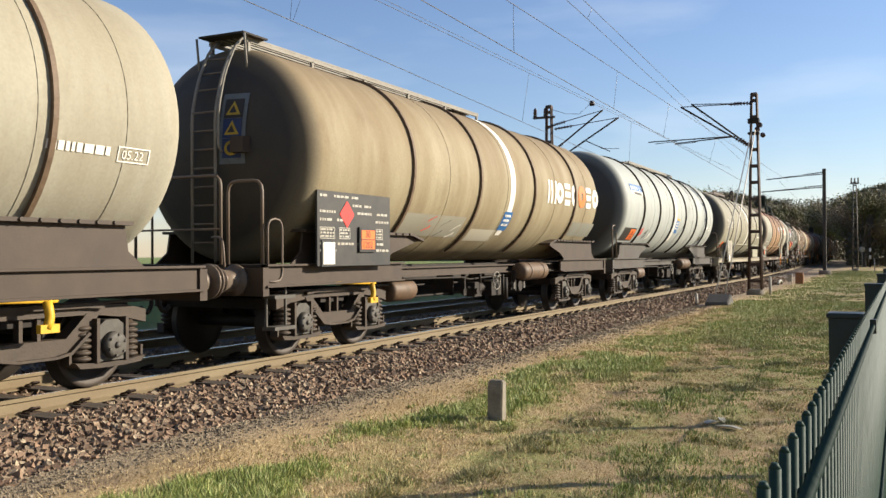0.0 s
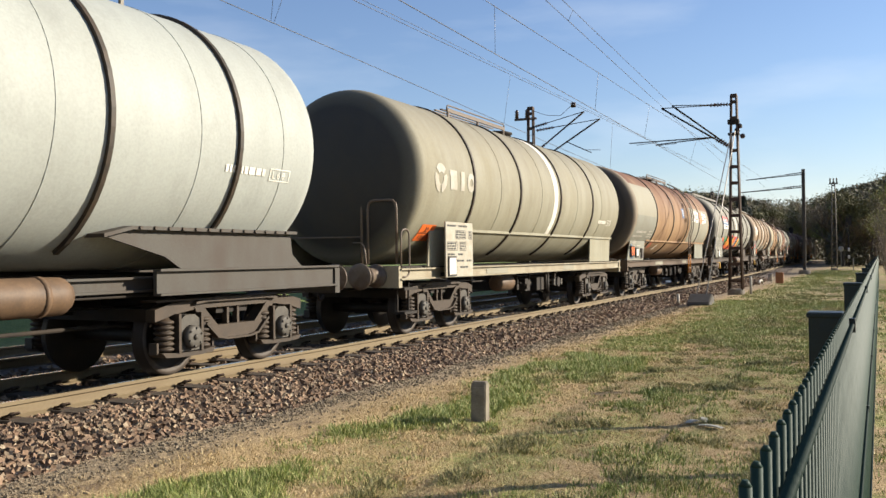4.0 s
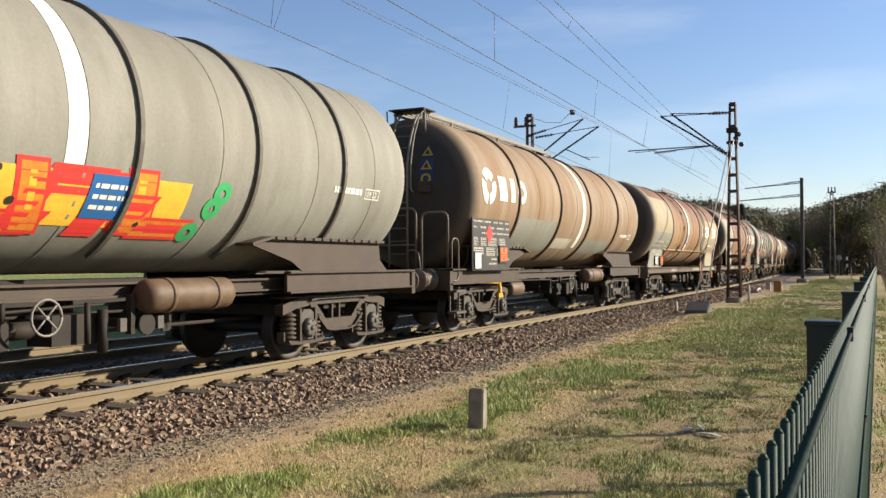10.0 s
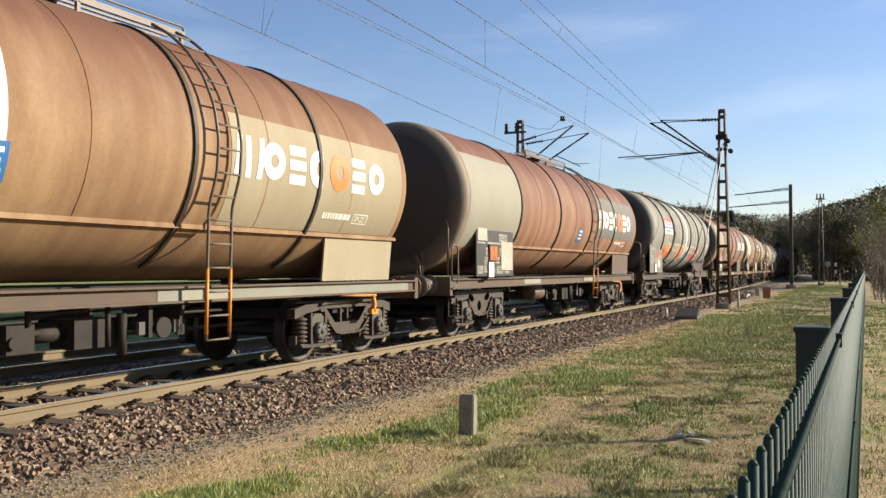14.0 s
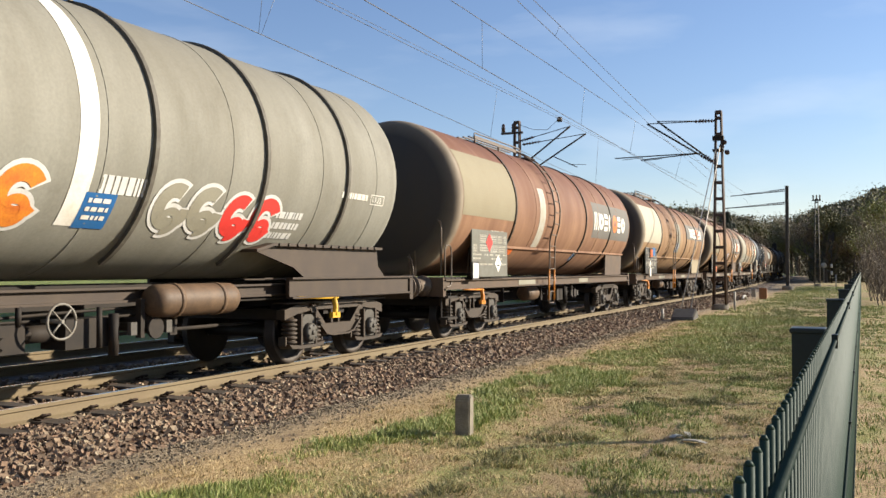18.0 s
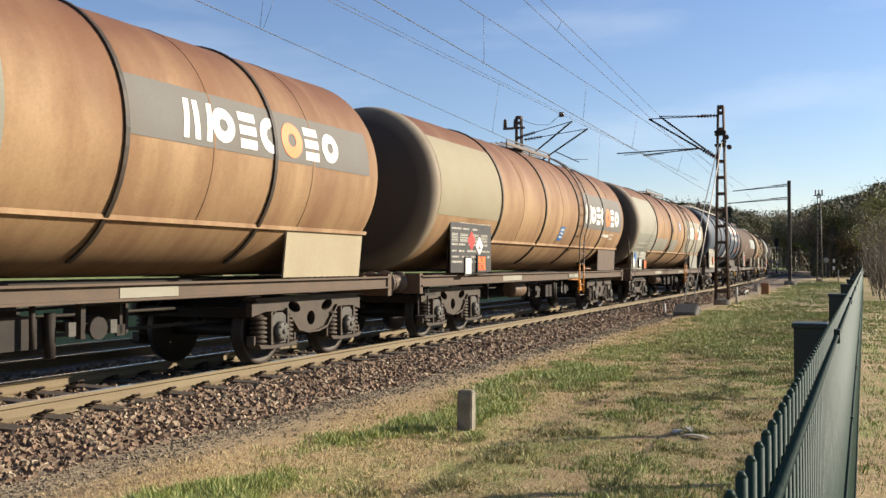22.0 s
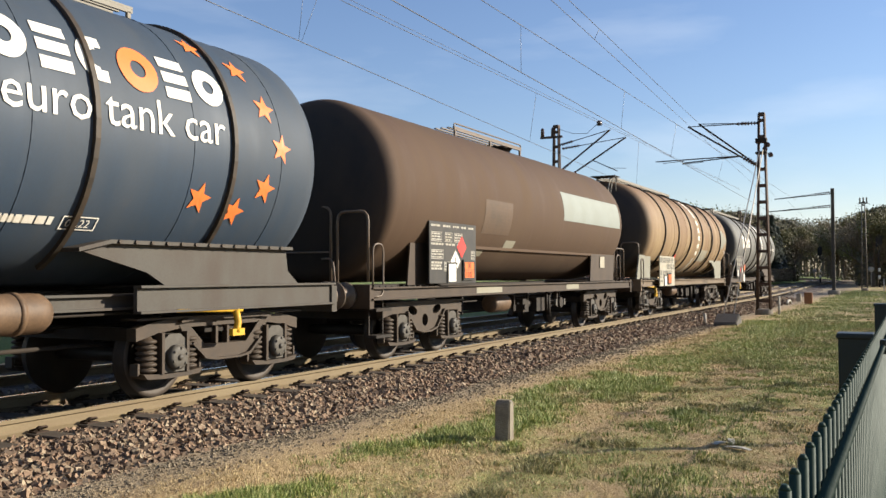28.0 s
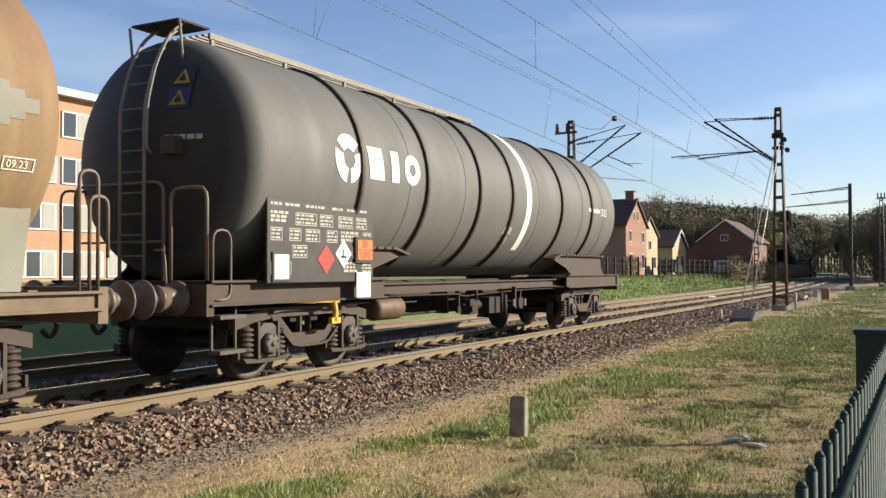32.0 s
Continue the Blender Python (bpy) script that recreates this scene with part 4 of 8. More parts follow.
box(bm, -0.34, 0.34, 0.0, 0.06, -0.1, 0.14)
for x in (-0.23, 0.0, 0.23):
    lathe(bm, [(-0.05, 0.02), (-0.05, 0.085), (0.02, 0.10)], "y", 14, (x, 0, 0.0))
DIALS = stash("empty_load_device", bm, M_BOX)


bm = bmesh.new()
rod(bm, (0, 0, 0), (0, -0.017, 0), 0.022, 6)
SIDE_BOLT = stash("bolt", bm, M_RING)
bm = bmesh.new()
rod(bm, (0, 0, 0), (0, 0, 0.045), 0.018, 6)
HANGING_BOLT = stash("bolt", bm, M_RING)
WHEELS = []


def bogie(parent, x, style, box_mat=None):
    b = put("bogie", BOLSTER, parent, pose(x, 0, 0), "dirt-brown four-wheel bogie with coil springs")
    for ax in (-0.9, 0.9):
        WHEELS.append((put("wheelset", WHEELSET, b, pose(ax, 0, 0.46), "steel wheelset with worn bright treads"), ax))
        for s in (-1, 1):
            turn = 0 if s < 0 else 180
            put("axle_box", AXLE_BOX, b, pose(ax, s * 1.0, 0, 0, 0, turn))
            put("spring_seat", SADDLE_BAR, b, pose(ax, s * 1.0, 0, 0, 0, turn))
            for k in (-0.31, 0.31):
                put("spring", SPRING, b, pose(ax + k, s * 1.0, 0))
    for s in (-1, 1):
        put("side_frame", FRAMES[style], b, pose(0, s * 1.0, 0, 0, 0, 0 if s < 0 else 180))
    return b


# ---- tank wagons ----
def tank_shell(x0, x1, rad, zc, dish=0.71, seg=64):
    """A lying cylinder with dished ends."""
    bm = bmesh.new()
    big, kn = 2 * rad, 0.30
    edge = math.asin((rad - kn) / (big - kn))
    deep = big - (big - kn) * math.cos(edge)       # depth of the dished end
    k = dish / deep
    prof = [(x0 + big * (1 - math.cos(edge * i / 7)) * k, max(0.003, big * math.sin(edge * i / 7))) for i in range(8)]
    for i in range(1, 8):
        a = edge + (math.pi / 2 - edge) * i / 7
        prof.append((x0 + (deep - kn * math.cos(a)) * k, rad - kn + kn * math.sin(a)))
    n = 14
    for i in range(1, n):
        prof.append((x0 + dish + (x1 - x0 - 2 * dish) * i / n, rad))
    prof += [(x0 + x1 - a, r) for a, r in prof[:15]][::-1]
    lathe(bm, prof, "x", seg, (0, 0, zc))
    for f in bm.faces:
        f.smooth = True
    return bm


def hoop(x, w, h, rad, zc, a0=-60.0, a1=240.0, seg=44):
    """A stiffening ring round the tank, open below; angles from the near side upwards."""
    bm = bmesh.new()
    rows = []
    for i in range(seg + 1):
        t = radians(a0 + (a1 - a0) * i / seg)
        row = []
        for dx, r in ((-w / 2, rad - 0.01), (-w / 2, rad + h), (w / 2, rad + h), (w / 2, rad - 0.01)):
            row.append(bm.verts.new((x + dx, -r * math.cos(t), zc + r * math.sin(t))))
        rows.append(row)
    for a, b in zip(rows, rows[1:]):
        for i in range(3):
            bm.faces.new((a[i], a[i + 1], b[i + 1], b[i]))
    bm.faces.new(rows[0])
    bm.faces.new(rows[-1])
    bmesh.ops.recalc_face_normals(bm, faces=list(bm.faces))
    return bm


def hand_rail(parent, pts, r=0.019, mat=None, label="bent steel handrail"):
    bm = bmesh.new()
    pipe(bm, bend(pts, 0.14), r, 7)
    return part("handrail", bm, mat or M_RAILING, parent, label)


def hazard_plate(parent, x, y, z, w=0.4, h=0.3):
    bm = bmesh.new()
    box(bm, x - w / 2 - 0.03, x + w / 2 + 0.03, y, y + 0.025, z - h / 2 - 0.03, z + h / 2 + 0.03)
    p = part("hazard_plate", bm, M_BLACKPLATE, parent, "orange hazard plate with black figures")
    s = Sheet().grid(x - w / 2, x + w / 2, z - h / 2, z + h / 2, 0)
    part("orange_face", s.on_plate(y - 0.004), M_HAZ, p)
    s = Sheet().text("30", x - 0.085, z + 0.03, 0.145, 0).text("1202", x - 0.165, z - 0.125, 0.145, 0).grid(x - w / 2, x + w / 2, z - 0.006, z + 0.006)
    s.edge(x - w / 2, x + w / 2, z - h / 2, z + h / 2, 0.012)
    part("figures", s.on_plate(y - 0.008), M_SPRAY_K, p)
    return p


def small_writing(sheet, x0, x1, z0, z1, seed):
    """Blocks of unreadable lettering and small framed tables."""
    rnd = random.Random(seed)
    z = z1
    while z > z0 + 0.08:
        x = x0
        hgt = rnd.choice((0.055, 0.07, 0.16))
        if z - hgt < z0:
            break
        while x < x1 - 0.12:
            w = min(rnd.uniform(0.18, 0.5), x1 - x)
            k = rnd.random()
            if hgt > 0.1 and k < 0.75:
                sheet.edge(x, x + w, z - hgt, z, 0.010)
                sheet.lines(x + 0.02, x + w - 0.02, z - 0.02, 3, 0.046, 0.026, 0, rnd.randint(0, 999))
            elif k < 0.85:
                sheet.lines(x, x + w, z, max(1, int(hgt / 0.05)), 0.05, 0.034, 0, rnd.randint(0, 999))
            x += w + rnd.uniform(0.04, 0.16)
        z -= hgt + rnd.uniform(0.025, 0.06)
    return sheet


def word_shapes(x, v, h):
    """The maker's word mark as plain shapes: six white forms and one orange ring, each a sheet of its own."""
    w = h * 0.86
    t = h * 0.24
    for i, k in enumerate("VOSCRSO"):
        cx, cy = x + i * (w + h * 0.17) + w / 2, v + h / 2
        sheet = Sheet()
        if k == "V":
            for s in (-0.5, 0.0, 0.5):
                sheet.grid(cx + s * w - t * 0.4, cx + s * w + t * 0.4, v, v + h, 0, 1, None, 0.12 if s else 0.0)
        elif k == "O":
            sheet.ring(cx, cy, h * 0.46, h * 0.17)
        elif k == "S":
            for j in range(3):
                sheet.grid(cx - w * 0.42, cx + w * 0.42, v + j * h * 0.37, v + j * h * 0.37 + t * 1.05)
        elif k == "C":
            sheet.ring(cx, cy, h * 0.5, h * 0.2, 0, 90, 270)
            sheet.grid(cx, cx + w * 0.2, v, v + t).grid(cx, cx + w * 0.2, v + h - t, v + h)
        elif k == "R":
            sheet.ring(cx, cy, h * 0.52, h * 0.2)
        yield sheet, k == "R"


def railings_end(w, x, side=-1, y=1.25, top=2.40):
    """The hoop rails of an end platform."""
    for a, b, t in ((0.95, -0.54, top + 0.02), (-0.66, -y + 0.04, top - 0.07)):
        hand_rail(w, [(x, a, 1.26), (x, a, t), (x, b, t), (x, b, 1.26)], 0.022)
    hand_rail(w, [(x, 0.95, 1.72), (x, -0.54, 1.72)], 0.014)
    hand_rail(w, [(x + 0.02, 1.24, 1.26), (x + 0.02, 1.24, top), (x + 0.6, 1.24, top), (x + 0.6, 1.24, 1.26)], 0.018)
    hand_rail(w, [(x + 0.10, -0.3, 1.62), (x - 0.06, -0.62, 1.62), (x - 0.10, -0.70, 1.05)], 0.015)
    hand_rail(w, [(x + 0.02, -y - 0.03, 1.04), (x + 0.02, -y - 0.03, 1.84), (x + 0.32, -y - 0.03, 1.84), (x + 0.32, -y - 0.03, 1.04), (x + 0.02, -y - 0.03, 1.04)], 0.015)


def steps(w, x, y=-1.36, mat=None):
    bm = bmesh.new()
    for z in (0.42, 0.82):
        box(bm, x - 0.22, x + 0.22, y, y + 0.2, z, z + 0.045)
    for dx in (-0.2, 0.2):
        box(bm, x + dx - 0.012, x + dx + 0.012, y + 0.14, y + 0.17, 0.42, 1.12)
    return part("step", bm, mat or M_GALV, w, "galvanised step irons")


bm = bmesh.new()
rod(bm, (0, 0, 0), (0, 0.46, 0), 0.014, 6)
RUNG = stash("rung", bm, M_RAILING)


def ladder(w, pts_l, gap, rung=0.28, mat=None, label="steel side ladder"):
    """A ladder along the line pts_l with its second stile gap metres along x."""
    bm = bmesh.new()
    g = Vector((gap, 0, 0))
    line = [Vector(p) for p in bend(pts_l, 0.1)]
    pipe(bm, line, 0.02, 6)
    pipe(bm, [p + g for p in line], 0.02, 6)
    acc = 0.0
    for a, b in zip(line, line[1:]):
        d = (b - a).length
        while acc < d:
            p = a + (b - a) * (acc / d)
            rod(bm, p, p + g, 0.014, 5)
            acc += rung
        acc -= d
    return part("ladder", bm, mat or M_RAILING, w, label)


def channel(bm, xa, xb, y, e, z0, z1):
    """A beam of channel section lying along x, its flanges turned outwards."""
    o = y - 1.2 * e
    pts = [(y + e, z0 - 0.012), (o, z0 - 0.012), (o, z0 + 0.014), (y, z0 + 0.014), (y, z1 - 0.014), (o, z1 - 0.014), (o, z1 + 0.012), (y + e, z1 + 0.012)]
    a, b = [bm.verts.new((xa, p, q)) for p, q in pts], [bm.verts.new((xb, p, q)) for p, q in pts]
    fs = [bm.faces.new(a), bm.faces.new(b[::-1])] + [bm.faces.new((a[i], b[i], b[(i + 1) % 8], a[(i + 1) % 8])) for i in range(8)]
    bmesh.ops.recalc_face_normals(bm, faces=fs)


def underframe(w, half, pivot, mat, full_sole, style, sole_z=(1.0, 1.17), brake=True):
    beam = half - 0.62
    bm = bmesh.new()
    box(bm, -beam, beam, -0.26, -0.14, 0.92, 1.2)
    box(bm, -beam, beam, 0.14, 0.26, 0.92, 1.2)
    for s in (-1, 1):
        box(bm, s * pivot - 0.25, s * pivot + 0.25, -1.2, 1.2, 0.98, 1.2)
    part("centre_sill", bm, M_DARK, w)
    for s in (-1, 1):
        bm = bmesh.new()
        box(bm, s * beam - 0.06, s * beam + 0.06, -1.3, 1.3, 0.86, 1.22)
        box(bm, s * beam - s * 0.75 - 0.05, s * beam - s * 0.75 + 0.05, -1.25, 1.25, 0.98, 1.2)
        part("buffer_beam", bm, mat, w)
        for y in (-0.875, 0.875):
            b = put("buffer", BUFFER, w, pose(s * half, y, 1.06, 0, 0, 0 if s < 0 else 180), "round buffer with a rusty sleeve")
        put("coupling", HOOK, w, pose(s * (half - 0.3), 0, 1.04, 0, 0, 0 if s < 0 else 180))
        bogie(w, s * pivot, style)
    sl = beam if full_sole else None
    for y in (-1.27, 1.27):
        e = 0.05 if y < 0 else -0.05
        bm = bmesh.new()
        if full_sole:
            channel(bm, -beam, beam, y, e, *sole_z)
        else:
            channel(bm, -pivot + 1.4, pivot - 1.4, y * 0.8, e, 1.02, 1.165)
            for s in (-1, 1):
                a, b = sorted((s * beam, s * (pivot - 1.6)))
                b2 = bmesh.new()
                channel(b2, a, b, y, e, 0.98, 1.25)
                part("end_sill", b2, mat, w)
        part("sole_bar", bm, mat, w)
    if brake:
        bm = bmesh.new()
        lathe(bm, [(-0.42, 0.05), (-0.40, 0.16), (-0.34, 0.185), (0.34, 0.185), (0.40, 0.16), (0.42, 0.05)], "x", 18, (pivot * 0.36 - 5.2 if not full_sole else -1.5, -0.85, 0.78))
        part("air_tank", bm, M_RUSTPIPE, w, "rust-brown compressed-air cylinder")
        bm = bmesh.new()
        rod(bm, (-pivot + 1.0, -0.5, 0.62), (pivot - 1.0, -0.5, 0.62), 0.025, 6)
        rod(bm, (-pivot + 1.0, 0.3, 0.74), (pivot - 1.0, 0.3, 0.74), 0.03, 6)
        rod(bm, (-beam, -0.1, 0.80), (beam, -0.1, 0.80), 0.02, 6)
        for x in (-2.6, -0.6, 0.9, 2.4):
            box(bm, x - 0.02, x + 0.02, -0.6, 0.4, 0.58, 0.98)
        part("brake_rigging", bm, M_DARK, w)
        bm = bmesh.new()
        box(bm, 1.15, 1.21, -1.2, -1.12, 0.62, 1.05)
        rod(bm, (1.35, -1.2, 0.72), (1.35, -0.3, 0.72), 0.05, 8)
        rod(bm, (1.35, -1.24, 0.72), (1.35, -1.2, 0.72), 0.12, 12)
        box(bm, 0.25, 0.85, -1.05, -0.7, 0.55, 0.86)
        rod(bm, (0.6, -1.15, 0.56), (0.6, -1.15, 0.98), 0.03, 6)
        rod(bm, (0.85, -1.1, 0.45), (0.85, -1.1, 0.9), 0.055, 8)
        part("valve_gear", bm, M_DARK, w, "dark brake valve gear")
        for x in (0.95, 1.5):
            put("brake_handle", HANDLE, w, pose(x, -1.25, 0.66))
        for x in (-0.9, 1.9):
            put("bracket", BRACKET, w, pose(x, -1.0, 0.0))
        put("distributor_valve", VALVE, w, pose(-0.4, -0.95, 0.72), "dark distributor valve with pipes")
        pipe_bm = bmesh.new()
        pipe(pipe_bm, bend([(-pivot + 0.2, -1.0, 0.97), (-3.2, -1.0, 0.97), (-1.0, -1.0, 0.95), (-0.6, -0.95, 0.90), (0.4, -0.95, 0.93), (2.2, -1.0, 0.97), (pivot - 0.4, -1.0, 0.97)], 0.1), 0.018, 6)
        part("air_pipe", pipe_bm, M_DARK, w)


def yellow_gear(w, x, mat):
    bm = bmesh.new()
    pipe(bm, [(x - 0.95, -1.30, 0.98), (x + 0.12, -1.30, 0.955)], 0.022, 6)
    pipe(bm, bend([(x, -1.31, 0.96), (x + 0.02, -1.33, 0.80), (x - 0.02, -1.33, 0.70)], 0.05), 0.045, 6)
    box(bm, x - 0.11, x + 0.10, -1.36, -1.30, 0.66, 0.74)
    return part("brake_grip", bm, mat, w, "yellow hand brake grip")


def marking_plate(w, x0, x1, z0, z1, back, ink, seed, haz=None, red=None, white=None, square=None, y=-1.43):
    """The lettered plate on the side at the near end."""
    bm = bmesh.new()
    box(bm, x0, x1, y, y + 0.03, z0, z1)
    bmesh.ops.bevel(bm, geom=list(bm.edges), offset=0.006, segments=1, affect="EDGES")
    p = part("marking_plate", bm, back, w, "lettered steel marking plate")
    s = Sheet()
    small_writing(s, x0 + 0.06, x1 - 0.06, z0 + 0.05, z1 - 0.05, seed)
    tagged(part("lettering", s.on_plate(y - 0.004), ink, p), kind="stuff")
    if red:
        part("red_diamond", Sheet().diamond(red[0], red[1], 0.19).on_plate(y - 0.008), M_RED, p)
    if white:
        part("white_diamond", Sheet().diamond(white[0], white[1], 0.19).on_plate(y - 0.008), M_WHITE, p)
        part("fish_and_tree_mark", Sheet().grid(white[0] - 0.07, white[0] + 0.07, white[1] - 0.06, white[1] - 0.03).grid(white[0] - 0.03, white[0], white[1] - 0.03, white[1] + 0.07).on_plate(y - 0.012), M_SPRAY_K, p)
    if square:
        bm = bmesh.new()
        box(bm, square[0] - 0.17, square[0] + 0.17, y - 0.02, y - 0.003, square[1] - 0.18, square[1] + 0.18)
        q = part("card_holder", bm, M_SPRAY_K, p, "black card holder with a white card")
    if haz:
        hazard_plate(w, haz[0], y - 0.035, haz[1])
    if square:
        part("card", Sheet().grid(square[0] - 0.14, square[0] + 0.14, square[1] - 0.15, square[1] + 0.15).on_plate(y - 0.026), M_WHITE, p)
    for x in (x0 + 0.25, x1 - 0.25):
        bm = bmesh.new()
        box(bm, x - 0.03, x + 0.03, y + 0.03, -0.9, z0 + 0.02, z0 + 0.08)
        part("plate_bracket", bm, M_DARK, w)
    return p


def top_walk(w, x0, x1, zt, rails=True, mat=None, yw=0.32):
    bm = bmesh.new()
    n = max(2, int((x1 - x0) / 0.09))
    for y in (-yw, yw):
        box(bm, x0, x1, y - 0.02, y + 0.02, zt + 0.05, zt + 0.10)
    for i in range(7):
        y = -yw + 2 * yw * i / 6
        box(bm, x0, x1, y - 0.022, y + 0.022, zt + 0.10, zt + 0.125)
    k = max(2, int((x1 - x0) / 1.3))
    for i in range(k + 1):
        x = x0 + 0.05 + (x1 - x0 - 0.1) * i / k
        for y in (-yw, yw):
            box(bm, x - 0.025, x + 0.025, y - 0.02, y + 0.02, zt - 0.10, zt + 0.06)
    return part("roof_walkway", bm, mat or M_GALV, w, "narrow grating walkway along the tank top")


def dome(w, x, zt):
    bm = bmesh.new()
    lathe(bm, [(zt - 0.12, 0.30), (zt + 0.05, 0.30), (zt + 0.06, 0.34), (zt + 0.10, 0.34), (zt + 0.14, 0.2), (zt + 0.15, 0.05)], "z", 20, (x, 0, 0))
    rod(bm, (x - 0.3, 0, zt + 0.12), (x + 0.3, 0, zt + 0.12), 0.02, 6)
    return part("manhole", bm, M_DARK, w, "manhole dome with its lid")


WAGONS = []


def wagon_base(label, half, centre, name="tank_wagon"):
    w = new(name)
    w.empty_display_size = 0.5
    tagged(w, label, "tank wagon", "wagons of the freight train")
    WAGONS.append((w, centre))
    return w


def barrel_wagon(label, centre, half, pivot, paint, rings, rad=1.52, zc=2.78, x0=-7.55, x1=7.1, stripe=None, end_ladder=True, plate=None,
                 frame_mat=None, style=0, platform=True, walk_x=None, ring_w=0.06, yellow=None, skirt_mat=None, dome_x=0.6, side_tank=True, saddles=True, ring_mat=None):
    """A barrel tank on saddles with an end platform."""
    global RAD, ZC
    RAD, ZC = rad, zc
    w = wagon_base(label, half, centre)
    frame_mat = frame_mat or M_FRAME_BROWN
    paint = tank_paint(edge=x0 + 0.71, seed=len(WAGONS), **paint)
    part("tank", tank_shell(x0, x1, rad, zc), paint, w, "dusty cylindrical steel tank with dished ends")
    for r in rings:
        part("stiffening_ring", hoop(r, ring_w, 0.045, rad, zc), ring_mat or M_RING, w)
    if stripe is not None:
        part("stripe", Sheet().grid(stripe - 0.12, stripe + 0.12, -1.1, 2.3, 0, 1, 40).on_tank(rad + 0.004, zc), M_WHITE, w, "white painted band")
    # weld seams
    for r in rings:
        part("weld_seam", hoop(r + 1.35 if r < 4 else r + 0.9, 0.03, 0.006, rad, zc, -85, 265, 60), paint, w)
    underframe(w, half, pivot, frame_mat, not saddles, style)
    sk = skirt_mat or frame_mat
    for s in (-1, 1) if saddles else ():
        # saddle: two sloping cheek plates under the tank end and a shelf
        xa = s * (pivot + 0.95)
        xb = s * (pivot - 2.0)
        for y in (-1, 1):
            bm = bmesh.new()
            prism(bm, [(s * (pivot - 2.3), 1.62), (s * (pivot - 1.95), 1.70), (s * (pivot + 1.0), 1.70), (s * (pivot + 1.05), 1.42), (s * (pivot + 1.3), 1.24), (s * (pivot - 1.1), 1.24), (s * (pivot - 1.4), 1.40)][::s], min(y * 1.20, y * 1.17), max(y * 1.20, y * 1.17))
            prism(bm, [(s * (pivot - 2.35), 1.60), (s * (pivot - 1.95), 1.69), (s * (pivot + 1.05), 1.69), (s * (pivot + 1.05), 1.73), (s * (pivot - 1.95), 1.73), (s * (pivot - 2.35), 1.64)][::s], min(y * 1.28, y * 1.0), max(y * 1.28, y * 1.0))
            part("saddle", bm, sk, w, "plate saddle carrying the tank end")
            if y < 0:
                for k in range(13):
                    put("bolt", SIDE_BOLT, w, pose(s * (pivot - 1.85 + 0.22 * k), -1.283, 1.712))
    bx = half - 0.62
    if platform:
        bm = bmesh.new()
        box(bm, -bx, -bx + 0.9, -1.3, 1.3, 1.225, 1.26)
        part("platform", bm, M_DARK, w, "grating end platform")
        railings_end(w, -bx + 0.04)
        steps(w, -bx + 0.32, mat=M_BOX)
    if end_ladder:
        xe, zt = x0 - 0.08, zc + rad
        for y in (-0.27, 0.13):
            hand_rail(w, [(xe, y, 1.28), (xe, y, 3.30), (xe + 0.13, y, 3.78), (xe + 0.34, y, zt - 0.10), (xe + 0.58, y, zt + 0.10)], 0.022, M_GALV)
        hand_rail(w, [(xe + 0.01, -0.38, 2.75), (xe - 0.07, -0.38, 2.82), (xe - 0.06, -0.38, 3.34), (xe + 0.07, -0.38, 3.82), (xe + 0.30, -0.38, zt - 0.04), (xe + 0.52, -0.38, zt + 0.12)], 0.016, M_GALV)
        for i in range(8):
            r = put("rung", RUNG, w, pose(xe, -0.27, 1.55 + 0.25 * i))
            r.scale = (1, 0.87, 1)
        for dx, z in ((0.10, 3.62), (0.20, 3.86), (0.32, 4.08)):
            r = put("rung", RUNG, w, pose(xe + dx, -0.27, z))
            r.scale = (1, 0.87, 1)
        bm = bmesh.new()
        box(bm, xe + 0.36, xe + 0.90, -0.45, 0.34, zt + 0.115, zt + 0.14)
        part("top_platform", bm, M_DARK, w, "dark platform plate at the ladder head")
        for y in (-0.46, 0.38):
            bm = bmesh.new()
            rod(bm, (xe + 0.37, y, zt + 0.115), (x0 + 0.36, y, zc + math.sqrt(rad ** 2 - y * y) - 0.42), 0.018, 6)
            part("platform_strut", bm, M_GALV, w)
    wx = walk_x or (x0 + 0.5, 1.2)
    top_walk(w, wx[0], wx[1], zc + rad)
    dome(w, dome_x, zc + rad)
    if plate:
        marking_plate(w, **plate)
    if yellow:
        yellow_gear(w, yellow, M_YELLOW)
    if side_tank:
        bm = bmesh.new()
        lathe(bm, [(1.24, 0.03), (1.26, 0.14), (1.33, 0.185), (1.42, 0.19), (2.53, 0.19), (2.62, 0.185), (2.69, 0.14), (2.71, 0.03)], "x", 18, (0, -1.23, 1.02))
        for x in (1.6, 2.35):
            lathe(bm, [(x - 0.03, 0.18), (x - 0.03, 0.2), (x + 0.03, 0.2), (x + 0.03, 0.18)], "x", 18, (0, -1.23, 1.02))
        part("side_air_tank", bm, M_RUSTPIPE, w, "long rust-brown air cylinder beside the frame")
        bm = bmesh.new()
        ring = [(0.175 * math.cos(radians(20 * i)), -1.27, 0.86 + 0.175 * math.sin(radians(20 * i))) for i in range(19)]
        pipe(bm, ring, 0.014, 5)
        for i in range(4):
            a = radians(45 + 90 * i)
            rod(bm, (0, -1.27, 0.86), (0.175 * math.cos(a), -1.27, 0.86 + 0.175 * math.sin(a)), 0.010, 5)
        rod(bm, (0, -1.29, 0.86), (0, -1.0, 0.86), 0.022, 6)
        part("hand_wheel", bm, M_GALV, w, "grey spoked hand-brake wheel")
    # box on the near end
    bm = bmesh.new()
    box(bm, x0 - 0.06, x0 + 0.10, -0.71, -0.50, 2.74, 2.95)
